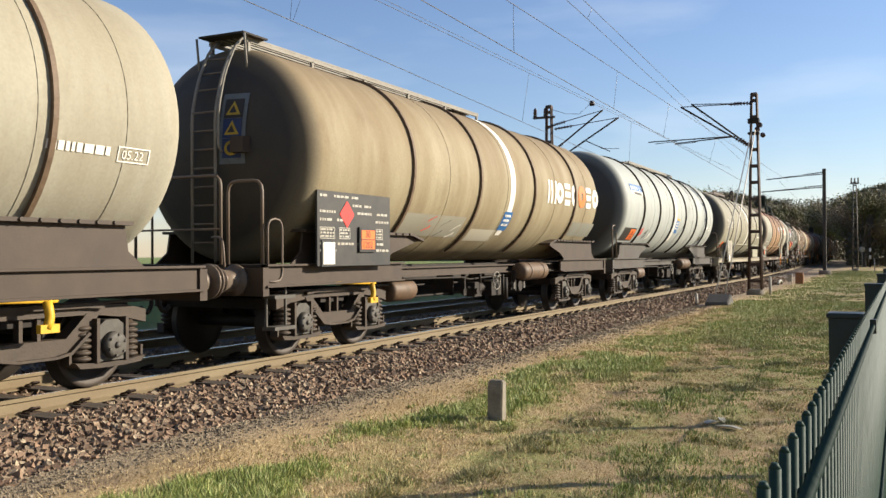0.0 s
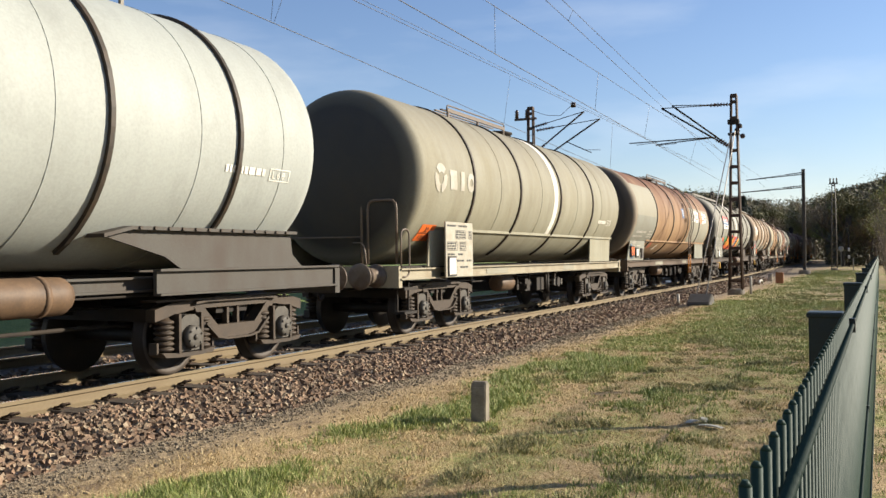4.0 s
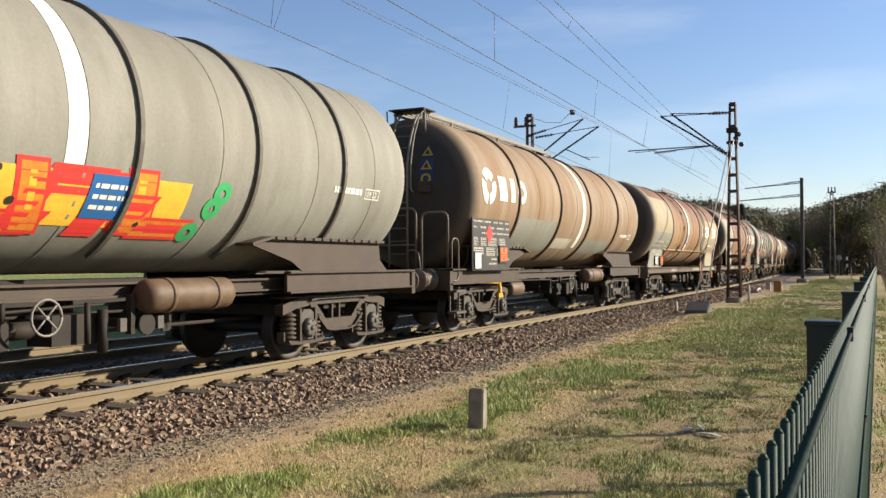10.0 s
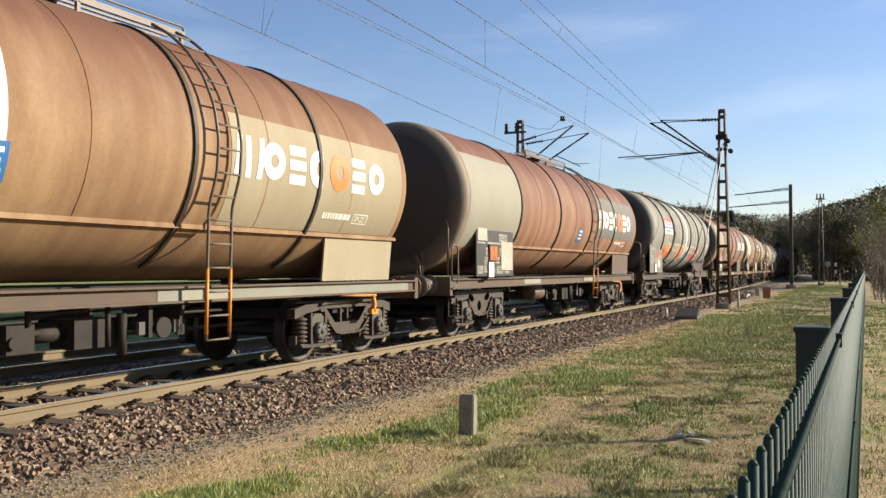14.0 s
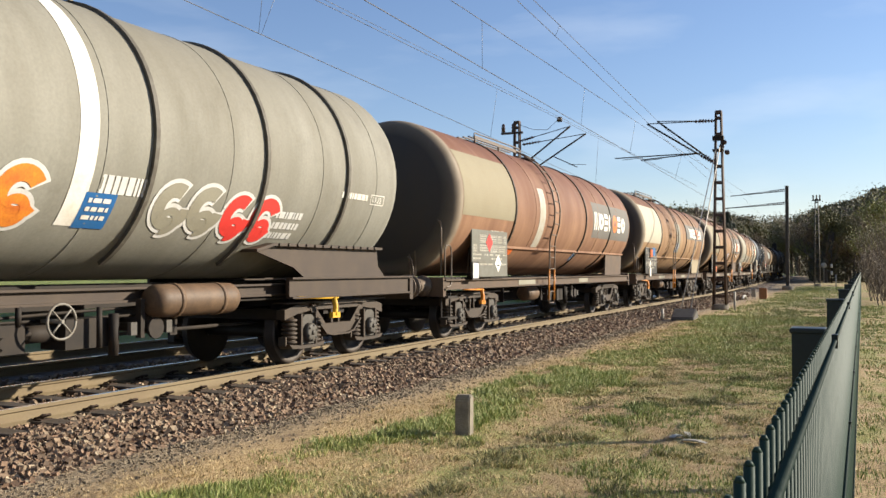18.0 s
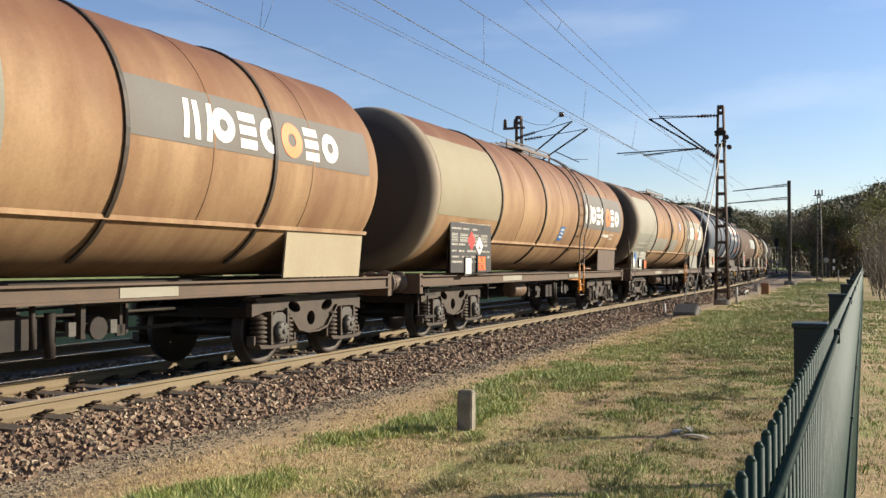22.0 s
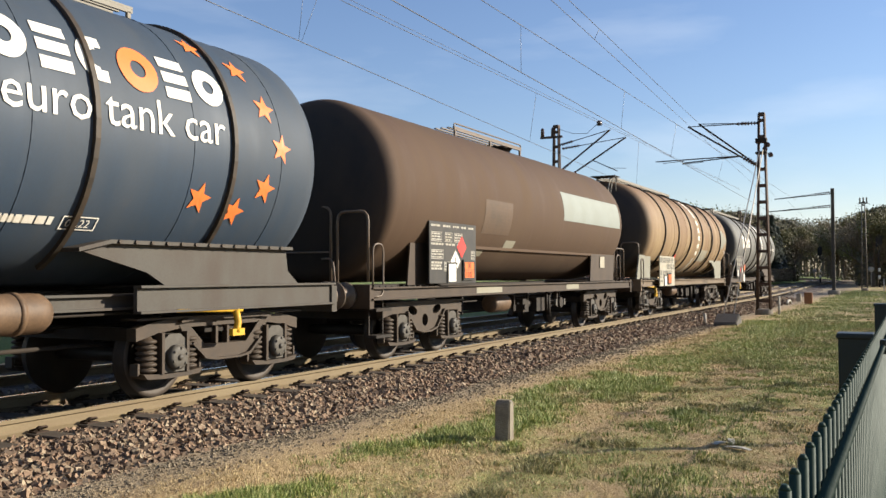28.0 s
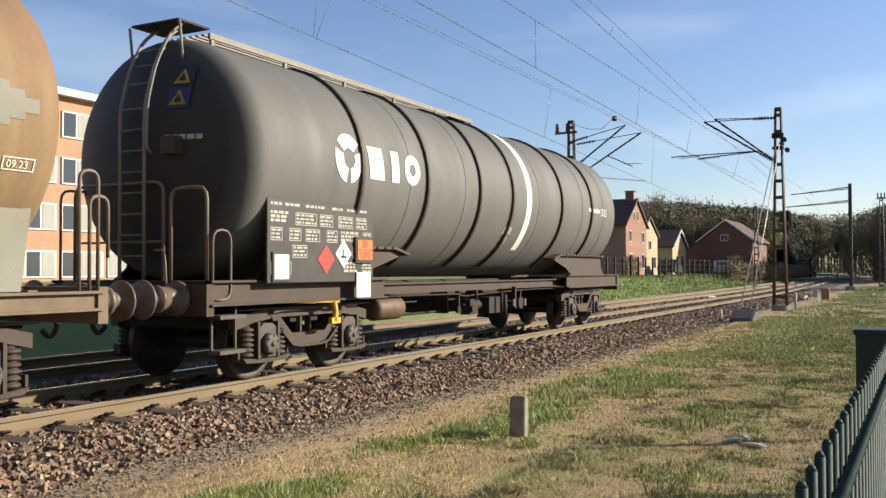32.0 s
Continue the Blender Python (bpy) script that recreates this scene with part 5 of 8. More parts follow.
    part("end_box", bm, M_FRAME_BROWN, w, "small instrument box on the tank end")
    return w


def skirt_wagon(label, centre, half, pivot, paint, rings, rad=1.55, zc=2.78, x0=-7.8, x1=7.2, stripe=None, frame_mat=None, style=0, plate=None, dish=0.55,
                ladder_x=1.75, skirt_mat=None, rear_mat=None, front_skirt=True, walk_x=(-0.9, 2.6), yellow=None, platform=False, rim=(0.27, 0.24, 0.18)):
    """A tank with a jacket that ends in a ledge above the underframe, standing on skirt plates."""
    global RAD, ZC
    RAD, ZC = rad, zc
    w = wagon_base(label, half, centre)
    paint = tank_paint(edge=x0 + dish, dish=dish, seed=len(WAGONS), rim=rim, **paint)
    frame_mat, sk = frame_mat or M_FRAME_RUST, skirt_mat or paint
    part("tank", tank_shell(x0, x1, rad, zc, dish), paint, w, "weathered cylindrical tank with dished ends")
    x0 = x0 + 0.3 if x0 < -7.6 else x0
    ledge = 1.86
    a = math.degrees(math.asin((ledge - zc) / rad))
    for r in rings:
        part("stiffening_ring", hoop(r, 0.06, 0.03, rad, zc, -62, 242), M_RING, w)
    for r in rings:
        part("weld_seam", hoop(r + 1.4 if r < 3 else r + 0.9, 0.03, 0.006, rad, zc, a, 180 - a, 50), paint, w)
    for s in (-1, 1):
        bm = bmesh.new()
        yy = math.sqrt(rad ** 2 - (ledge - zc) ** 2)
        box(bm, x0 + 2.62, x1 - 0.37, *sorted((s * (yy - 0.03), s * (yy + 0.035))), ledge - 0.015, ledge + 0.04)
        part("ledge", bm, paint, w, "ledge along the lower edge of the jacket")
    if stripe is not None:
        part("stripe", Sheet().grid(stripe - 0.13, stripe + 0.13, -0.95, 2.2, 0, 1, 40).on_tank(rad + 0.004, zc), M_WHITE, w, "white painted band")
    underframe(w, half, pivot, frame_mat, True, style)
    bx = half - 0.62
    for s in (-1, 1):
        for y in (-1, 1):
            bm = bmesh.new()
            if s < 0:
                pts = [(x0 + 0.55, ledge + 0.03), (x0 + 2.60, ledge + 0.03), (x0 + 2.3, 1.20), (x0 + 0.05, 1.20)]
            else:
                pts = [(x1 - 2.48, ledge + 0.03), (x1 - 0.42, ledge + 0.03), (x1 - 0.54, 1.20), (x1 - 2.58, 1.20)]
            prism(bm, pts, min(y * 1.24, y * 1.21), max(y * 1.24, y * 1.21))
            if y < 0 and s < 0 and not front_skirt:
                bm.clear()
                prism(bm, [(x0 + 1.3, ledge + 0.03), (x0 + 2.60, ledge + 0.03), (x0 + 2.3, 1.20), (x0 + 1.2, 1.2)], -1.24, -1.21)
            part("skirt", bm, rear_mat if s > 0 and rear_mat else sk, w, "sloping skirt plate between tank and frame")
            for k in range(12 if y < 0 else 0):
                xx = (x0 + 0.25 + k * 0.18) if s < 0 else (x1 - 2.5 + k * 0.16)
                put("bolt", HANGING_BOLT, w, pose(xx, -1.30, 1.16))
    # side ladder up to the roof walkway
    lx = ladder_x
    pts = [(lx, -1.50, 0.55), (lx, -1.52, 1.5)] + [tuple(wrap_point(lx, v, rad + 0.13, zc)) for v in (-0.7, -0.3, 0.1, 0.5, 0.9, 1.3, 1.65, 1.95)]
    if ladder_x:
        ladder(w, pts, 0.42)
        for g in (0.0, 0.42):
            bm = bmesh.new()
            rod(bm, (lx + g, -1.50, 0.62), (lx + g, -1.517, 1.38), 0.0235, 6)
            part("stile_foot", bm, M_ORANGE_PAINT, w, "orange-painted foot of the ladder")
    top_walk(w, walk_x[0], walk_x[1], zc + rad, yw=0.42, mat=M_RAILING)
    hand_rail(w, [(walk_x[0], -0.42, zc + rad + 0.05), (walk_x[0], -0.42, zc + rad + 0.19), (walk_x[1], -0.42, zc + rad + 0.19), (walk_x[1], -0.42, zc + rad + 0.05)], 0.016)
    hand_rail(w, [(walk_x[0], 0.42, zc + rad + 0.05), (walk_x[0], 0.42, zc + rad + 0.19), (walk_x[1], 0.42, zc + rad + 0.19), (walk_x[1], 0.42, zc + rad + 0.05)], 0.016)
    dome(w, 0.5, zc + rad)
    if platform:
        bm = bmesh.new()
        box(bm, -bx, -bx + 0.8, -1.3, 1.3, 1.185, 1.22)
        part("platform", bm, M_DARK, w, "grating end platform")
        railings_end(w, -bx + 0.04)
    steps(w, -bx + 0.25, mat=M_DARK)
    if plate:
        marking_plate(w, **plate)
    if yellow:
        yellow_gear(w, yellow, M_ORANGE_PAINT)
    # pale marks on the sole bar
    for a, b in ((-3.4, -2.2), (1.6, 2.5)):
        part("sole_bar_mark", Sheet().grid(a, b, 1.02, 1.13).on_plate(-1.278), M_PATCH_PALE, w, "pale stencilled band on the sole bar")
    return w


# ---- painted marks ----
RAD, ZC = 1.52, 2.78


def mark(w, name, sheet, mat, label="", lift=0.004):
    return part(name, sheet.on_tank(RAD + lift, ZC), mat, w, label)


def patch(w, x0, x1, v0, v1, mat, label="repainted rectangular patch", lift=0.004):
    return mark(w, "paint_patch", Sheet().grid(x0, x1, v0, v1, 0, 6, max(2, int((v1 - v0) / 0.06))), mat, label, lift)


def word_mark(w, x=2.25, v=-0.28, h=0.52, lift=0.010):
    for sheet, orange in word_shapes(x, v, h):
        part("orange_ring" if orange else "mark_shape", sheet.on_tank(RAD + lift, ZC), M_LOGO_O if orange else M_WHITE, w, "orange ring of the word mark" if orange else "white painted shape of the word mark")


def tri_mark(w, x, v, k=1.0, lift=0.008, mat=None):
    """A broken ring of three blades and three plain blocks beside it, in white."""
    for a in (90, 210, 330):
        sh = Sheet().ring(x + 0.30 * k, v + 0.28 * k, 0.31 * k, 0.13 * k, 0, a - 50, a + 50, 1.05, 6)
        part("ring_blade", sh.on_tank(RAD + lift, ZC), mat or M_WHITE, w, "white blade of the maker's mark")
    for i in range(3):
        x0 = x + 0.80 * k + i * 0.47 * k
        sh = Sheet().ring(x0 + 0.19 * k, v + 0.28 * k, 0.22 * k, 0.09 * k) if i == 2 else Sheet().grid(x0 + (0.0, 0.08)[i] * k, x0 + (0.36, 0.28)[i] * k, v + 0.06 * k, v + 0.50 * k, 0, 1, 8, (-0.12, 0.0)[i])
        part("mark_block", sh.on_tank(RAD + lift, ZC), mat or M_WHITE, w, "plain white block of the maker's mark")


def banner(w, x, v, wide=1.75, high=0.62, faded=False):
    patch(w, x, x + wide, v + high * 0.62, v + high, M_BLUE if faded else M_RED, "red band of the owner's banner", 0.005)
    patch(w, x, x + wide, v + high * 0.34, v + high * 0.62, M_BLUE, "blue band of the owner's banner", 0.005)
    b = patch(w, x, x + wide, v, v + high * 0.34, M_WHITE, "white band of the owner's banner", 0.005)
    sh = Sheet()
    for i in range(5):
        x0 = x + 0.06 + i * wide * 0.195
        if i in (2, 3, 4):
            sh.ring(x0 + wide * 0.08, v + high * 0.62, high * 0.2, high * 0.11, 0, 0, 360)
        else:
            sh.grid(x0, x0 + wide * 0.05, v + high * 0.43, v + high * 0.82).grid(x0 + wide * 0.11, x0 + wide * 0.16, v + high * 0.43, v + high * 0.82)
    part("banner_shapes", sh.on_tank(RAD + 0.010, ZC), M_WHITE, w)
    part("banner_line", Sheet().lines(x + 0.35, x + wide - 0.25, v + high * 0.24, 1, 0.1, 0.07).on_tank(RAD + 0.010, ZC), M_PATCH_MID, w)


def number_lines(w, x, v):
    """Rows of stencilled characters on the front panel."""
    for k, (a, b, up, h, seed) in enumerate(((0.0, 1.40, 0.0, 0.080, 4), (-0.20, 1.05, -0.17, 0.070, 9), (1.75, 2.25, 0.02, 0.05, 2), (1.65, 2.35, -0.08, 0.05, 7), (1.6, 2.4, -0.18, 0.05, 5))):
        tagged(part("number_line", Sheet().lines(x + a, x + b, v + up, 1, 0.1, h, 0, seed).on_tank(RAD + 0.007, ZC), M_DUSTY, w), kind="stuff")


def blue_sign(w, x, v, k=1.0):
    patch(w, x, x + 0.42 * k, v, v + 0.42 * k, M_BLUE, "blue information sign", 0.006)
    part("sign_bars", Sheet().lines(x + 0.06, x + 0.36 * k, v + 0.36 * k, 3, 0.1, 0.05).on_tank(RAD + 0.011, ZC), M_WHITE, w)


def tilted_labels(w, x, v):
    """Red, black and white hazard diamonds stuck on the tank side."""
    part("red_label", Sheet().poly([(x, v - 0.12), (x + 0.22, v - 0.02), (x + 0.30, v + 0.22), (x + 0.06, v + 0.12)]).on_tank(RAD + 0.007, ZC), M_RED, w)
    x += 0.55
    part("black_label", Sheet().poly([(x, v - 0.22), (x + 0.22, v - 0.10), (x + 0.34, v + 0.16), (x + 0.08, v + 0.04)]).on_tank(RAD + 0.007, ZC), M_BLACKPLATE, w)
    x += 0.5
    part("white_label", Sheet().poly([(x, v - 0.24), (x + 0.22, v - 0.14), (x + 0.32, v + 0.08), (x + 0.08, v - 0.02)]).on_tank(RAD + 0.007, ZC), M_WHITE, w)


def hazard_decal(w, x, v, k=1.0):
    patch(w, x, x + 0.55 * k, v, v + 0.36 * k, M_HAZ, "orange hazard panel", 0.006)
    sh = Sheet().text("30", x + 0.16, v + 0.20, 0.15).text("1202", x + 0.08, v + 0.03, 0.15).grid(x, x + 0.55 * k, v + 0.17, v + 0.185)
    part("figures", sh.on_tank(RAD + 0.011, ZC), M_SPRAY_K, w)


def date_box(w, x, v, words="09.22", k=1.0):
    part("date_frame", Sheet().edge(x, x + 0.42 * k, v, v + 0.16 * k, 0.014 * k).on_tank(RAD + 0.008, ZC), M_WHITE, w)
    tagged(part("date", Sheet().text(words, x + 0.05 * k, v + 0.035 * k, 0.13 * k).on_tank(RAD + 0.008, ZC), M_WHITE, w, "white stencilled inspection date"), kind="stuff")
    if k == 1.0:
        tagged(part("lettering", Sheet().lines(x - 0.85, x - 0.1, v + 0.14, 1, 0.1, 0.09, 0, 4).on_tank(RAD + 0.008, ZC), M_WHITE, w), kind="stuff")


def on_end(x0, y, z, lift):
    """A point just outside the crown of a tank end."""
    r = min(1.3, math.hypot(y, z - ZC))
    return Vector((x0 + 2 * RAD * (1 - math.cos(math.asin(r / (2 * RAD)))) * 1.15 - lift, y, z))


def end_signs(w, x0, y, z, n=3, board=False):
    """Warning signs stuck on the end facing the camera."""
    zb = z - (n - 1) * 0.135
    if board:
        sh = Sheet().grid(-0.19, 0.19, -0.15 * n - 0.03, 0.15 * n + 0.03, 0, 3, 6)
        part("sign_board", sh.lay(lambda u, v: on_end(x0, y + u, zb + v, 0.006)), M_SIGN_BACK, w, "pale grey-blue board behind the signs")
    for i in range(n):
        zz = z - i * 0.27
        sh = Sheet().grid(-0.14, 0.14, -0.132, 0.132, 0, 3, 3)
        p = part("warning_sign", sh.lay(lambda u, v: on_end(x0, y + u, zz + v, 0.012)), M_SIGN_DARK if i == 0 else M_SIGN_BLUE, w, "yellow warning sign on the tank end")
        if i < 2:
            sh = Sheet().poly([(-0.11, -0.09), (0.11, -0.09), (0, 0.10)])
            part("yellow_triangle", sh.lay(lambda u, v: on_end(x0, y + u, zz + v, 0.022)), M_SIGN_YELLOW, p)
            sh = Sheet().poly([(-0.055, -0.06), (0.055, -0.06), (0, 0.045)])
            part("symbol", sh.lay(lambda u, v: on_end(x0, y + u, zz + v, 0.028)), M_SIGN_DARK, p)
        else:
            sh = Sheet().ring(0, 0, 0.10, 0.06)
            part("round_symbol", sh.lay(lambda u, v: on_end(x0, y + u, zz + v, 0.022)), M_SIGN_YELLOW, p)


def spray(w, x0, x1, v0, v1, fill, rim, seed):
    """Rounded spray-painted curls, each with a wider rim behind it."""
    r = random.Random(seed)
    hh, cv = (v1 - v0) / 2, (v0 + v1) / 2
    for i in range(2):
        cx, ww = x0 + (x1 - x0) * (0.27 + 0.46 * i), (x1 - x0) * 0.25
        turn = r.uniform(-30, 30)
        for k, (dv, a0, a1, q) in enumerate(((0.10 * hh, 35, 330, 1.0), (-0.38 * hh, -130, 160, 0.62))):
            for name, m_, g, lift in (("spray_rim", rim, 0.05, 0.006), ("spray_curl", fill, 0.0, 0.010)):
                ro = ww * q + g
                sh = Sheet().ring(cx, cv + dv, ro, max(0.03, ww * q * 0.42 - g), 0, a0 + turn - g * 120, a1 + turn + g * 120, min(1.5, (hh * 0.80 * q + g) / ro), 20)
                mark(w, name, sh, m_, "spray-painted curl" if not g else "", lift + 0.0008 * (2 * i + k))


def wild_spray(w, x0, x1, v0, v1, seed):
    """Slanting interlocked spray-painted strokes: a red edge, an orange body and yellow light on it."""
    r = random.Random(seed)
    n = 7
    step = (x1 - x0) / n
    mark(w, "spray_cloud", Sheet().grid(x0 - 0.1, x1 + 0.1, v0 + 0.12, v1 - 0.10, 0, 10, 8), M_SPRAY_Y, "yellow spray-painted ground colour", 0.005)
    for i in range(n):
        x, tall = x0 + step * i, r.uniform(0.0, 0.12)
        sk = r.choice((-0.35, -0.2, 0.25, 0.4))
        wd = step * r.uniform(0.40, 0.55)
        bars = [(x, x + wd, v0 + r.uniform(0, 0.1), v1 - tall, sk)]
        bars.append((x + wd * 0.4, x + step * 1.25, *((v0 + 0.02, v0 + 0.24), (v1 - 0.30, v1 - 0.08), (v0 + 0.3, v0 + 0.5))[i % 3], 0.5))
        if i % 2:
            bars.append((x + step * 0.75, x + step * 1.12, v0 + 0.1, v1 - 0.2, -sk))
        for k, (a, b, c, d, q) in enumerate(bars):
            lift = 0.0015 * ((2 * i + k) % 3)
            mark(w, "spray_edge", Sheet().grid(a - 0.045, b + 0.045, c - 0.045, d + 0.045, 0, 2, None, q), M_SPRAY_R, "", 0.0065 + lift)
            mark(w, "spray_stroke", Sheet().grid(a, b, c, d, 0, 2, None, q), (M_SPRAY_O, M_SPRAY_O, M_SPRAY_R)[(i + k) % 3], "slanting orange spray-painted stroke", 0.0072 + lift)
            if k == 0:
                mark(w, "spray_light", Sheet().grid(a + 0.05, a + (b - a) * 0.45, c + 0.25, d - 0.08, 0, 1, None, q), M_SPRAY_Y, "", 0.0079 + lift)
    for i in range(9):
        mark(w, "spray_dot", Sheet().ring(r.uniform(x0, x1), r.uniform(v0 + 0.05, v1 - 0.1), r.uniform(0.03, 0.06), 0.0, 0, 0, 360, 1.0, 12), M_SPRAY_K, "", 0.0125)


# positions of the wagon ends along the train, when the film begins
ENDS = [-7.7, 8.5, 24.4, 41.2, 56.4, 73.0, 89.2, 105.6, 122.1, 138.9, 155.6, 172.0, 188.4, 204.6, 221.2, 237.1, 252.5, 267.9, 284.4]
SHIFT = {3: -0.6, 5: -0.15, 6: -0.3, 15: -0.2, 16: -0.35, 17: -0.3}
CENTRE = [(a + b) / 2 + SHIFT.get(k + 1, 0.0) for k, (a, b) in enumerate(zip(ENDS, ENDS[1:]))]
HALF = [8.15, 8.0, 8.15, 7.75, 8.2, 8.15, 8.15, 8.2, 8.2, 8.2, 8.2, 8.2, 8.15, 8.2, 8.0, 7.75, 7.75, 8.25]
R4 = (-4.5, -1.6, 0.95, 3.85)
R6 = (-5.1, -3.05, -1.05, 0.95, 2.95, 4.95)
S4 = (-4.3, -1.4, 1.5, 4.1)
P_STD = dict(x0=-6.85, x1=-4.88, z0=1.22, z1=2.26, back=M_BLACKPLATE, ink=M_DUSTY, seed=3, haz=(-5.15, 1.55), red=(-6.0, 1.95), square=(-6.62, 1.42))


def pl(**k):
    d = dict(P_STD)
    d.update(k)
    return d


def at(k):
    return dict(centre=CENTRE[k - 1], half=HALF[k - 1])


# 1: cream barrel wagon, leaving at the start
w = barrel_wagon("dusty cream barrel tank wagon with brown dirt low down", paint=M_TANK["cream"], ring_mat=M_RING_TAN, rings=(-4.4, -1.6, 1.0, 3.8, 5.3), pivot=5.45, plate=pl(seed=1), stripe=0.3, x1=7.45, **at(1))
date_box(w, 6.1, -0.48, "05.22")
yellow_gear(w, 5.4, M_YELLOW)

# 2: sand-brown barrel wagon
w = barrel_wagon("sand-brown barrel tank wagon with white band and word mark", paint=M_TANK["tan"], ring_mat=M_RING_TAN, rings=(-3.9, -1.3, 1.5, 4.2), pivot=5.45, stripe=0.3, yellow=-4.85, x0=-7.05, x1=6.6,
                 plate=pl(seed=2, x0=-6.45, x1=-4.5, red=(-5.72, 1.95), white=None, haz=(-5.2, 1.6), square=(-6.2, 1.40)), **at(2))
word_mark(w, 2.35, -0.26, 0.52)
patch(w, -3.85, -1.55, -1.2, -0.75, M_PATCH_PALE, "cleaned pale patch")
patch(w, 4.4, 6.1, -1.02, -0.64, M_PATCH_GREY, "cleaned grey patch")
patch(w, -1.1, 0.1, -1.28, -0.98, M_PATCH_CREAM, "cleaned cream patch")
blue_sign(w, 0.1, -0.98)
tilted_labels(w, -3.0, -0.98)
end_signs(w, -7.05, -0.45, 3.35, 3, True)

# 3: pale grey barrel wagon
w = barrel_wagon("pale grey barrel tank wagon with dark rings and white band", paint=M_TANK["white"], rings=R6, rad=1.585, zc=2.835, pivot=5.5, stripe=-0.62, frame_mat=M_FRAME_GREY, platform=False, end_ladder=False, walk_x=(-2.2, 4.4), skirt_mat=M_FRAME_GREY, **at(3))
banner(w, -6.5, 0.32, 1.5, 0.30, True)
hazard_decal(w, -6.0, -1.1)
patch(w, -6.75, -5.4, -1.14, -0.7, M_BLACKPLATE, "black lettered panel", 0.004)
tilted_labels(w, -4.9, -0.85)
blue_sign(w, -0.5, -0.75, 1.1)
mark(w, "yellow_triangle", Sheet().poly([(-0.35, -0.28), (0.1, -0.28), (-0.12, 0.10)]), M_YELLOW, "yellow warning triangle")
date_box(w, 5.6, -0.5, "L 6 8")
hand_rail(w, [(-7.45, -1.25, 1.2), (-7.45, -1.25, 2.2), (-7.05, -1.25, 2.2), (-7.05, -1.25, 1.25)])
hand_rail(w, [(-7.45, 1.25, 1.2), (-7.45, 1.25, 2.2), (-7.05, 1.25, 2.2), (-7.05, 1.25, 1.25)])

# 4: olive wagon on a cream frame
w = skirt_wagon("olive-cream tank wagon standing on a cream-painted frame", paint=M_TANK["olive"], rim=None, rings=(-4.6, -2.1, 0.65, 3.4), pivot=5.1, x0=-7.2, x1=6.65, stripe=0.3, frame_mat=M_FRAME_CREAM, ladder_x=0, walk_x=(-3.4, -0.2),
                plate=pl(back=M_PALEPLATE, ink=M_SPRAY_K, x0=-5.75, x1=-4.55, z0=1.0, z1=2.0, red=None, haz=None, square=(-5.5, 1.2), y=-1.48), front_skirt=False, platform=True, **at(4))
tri_mark(w, -6.3, -0.25, 0.8, mat=M_DUSTY)
hazard_decal(w, -6.3, -1.25)
date_box(w, 5.0, -0.58, "08.22")

# 5: rust-brown wagon with pale end panel
S_PIV = 5.6
w = skirt_wagon("rust-brown tank wagon with grey front panel and word mark", paint=M_TANK["rust"], rings=S4, pivot=S_PIV, style=1, skirt_mat=M_PATCH_GREY, **at(5))
patch(w, -7.22, -4.35, -0.1, 1.0, M_PATCH_PALE, "pale repainted front panel")
patch(w, -7.22, -4.35, -1.05, -0.1, M_PATCH_GREY, "grey repainted front panel")
sh = Sheet()
small_writing(sh, -6.7, -5.3, 1.25, 2.3, 51)
number_lines(w, -6.85, -0.62)
tagged(part("lettering", sh.on_plate(-1.256), M_DUSTY, w, "white stencilled lettering on the skirt"), kind="stuff")
hazard_plate(w, -6.85, -1.30, 1.5)
for k, (x, z) in enumerate(((-7.06, 1.42), (-6.96, 1.33), (-6.80, 1.31), (-6.64, 1.36), (-6.58, 1.46), (-6.62, 1.60), (-6.9, 1.68))):
    part("overspray", Sheet().ring(x, z, 0.085, 0.0, 0, 0, 360, 0.85, 14).on_plate(-1.250 - 0.0006 * k), M_OVERSPRAY, w, "blue overspray round the hazard plate")
bm = bmesh.new()
box(bm, -6.38, -6.02, -1.29, -1.25, 1.30, 1.62)
part("card_holder", bm, M_BLACKPLATE, w)
part("card", Sheet().grid(-6.33, -6.07, 1.35, 1.57).on_plate(-1.296), M_WHITE, w)
bm = bmesh.new()
box(bm, -5.62, -5.36, -1.30, -1.245, 1.27, 1.60)
bmesh.ops.bevel(bm, geom=list(bm.edges), offset=0.01, segments=1, affect="EDGES")
part("document_box", bm, M_FRAME_GREY, w, "small dark grey document box")
blue_sign(w, 0.35, 0.05, 0.9)
word_mark(w, 2.3, -0.05, 0.5)
patch(w, 2.1, 6.5, -0.92, 0.55, M_PATCH_PALE, "pale panel under the word mark", 0.004)
tilted_labels(w, -3.9, -1.2)

# 6: grey barrel wagon with spray painting
w = barrel_wagon("dusty grey barrel tank wagon with orange spray painting", paint=M_TANK["grey"], ring_mat=M_RING_GREY, rings=R6, pivot=5.5, stripe=0.15, yellow=-5.0, x1=7.4,
                 plate=pl(seed=6, x0=-7.05, x1=-4.75, back=M_GREYPLATE, red=None, haz=None, square=(-6.0, 1.42)), **at(6))
banner(w, -4.8, -0.1, 1.75, 0.64)
hazard_decal(w, -4.65, -0.92)
tilted_labels(w, -4.1, -0.85)
wild_spray(w, -3.0, 1.75, -1.25, -0.42, 61)
for x, v in ((-3.4, -0.62), (-3.05, -0.7), (2.3, -0.8), (2.1, -1.15), (2.4, -0.6)):
    mark(w, "spray_dot", Sheet().ring(x, v, 0.15, 0.05), M_GREEN, "green spray-painted ring", 0.008)
patch(w, 0.42, 0.98, -1.02, -0.52, M_BLUE, "blue information sign left clear of the spray paint", 0.0135)
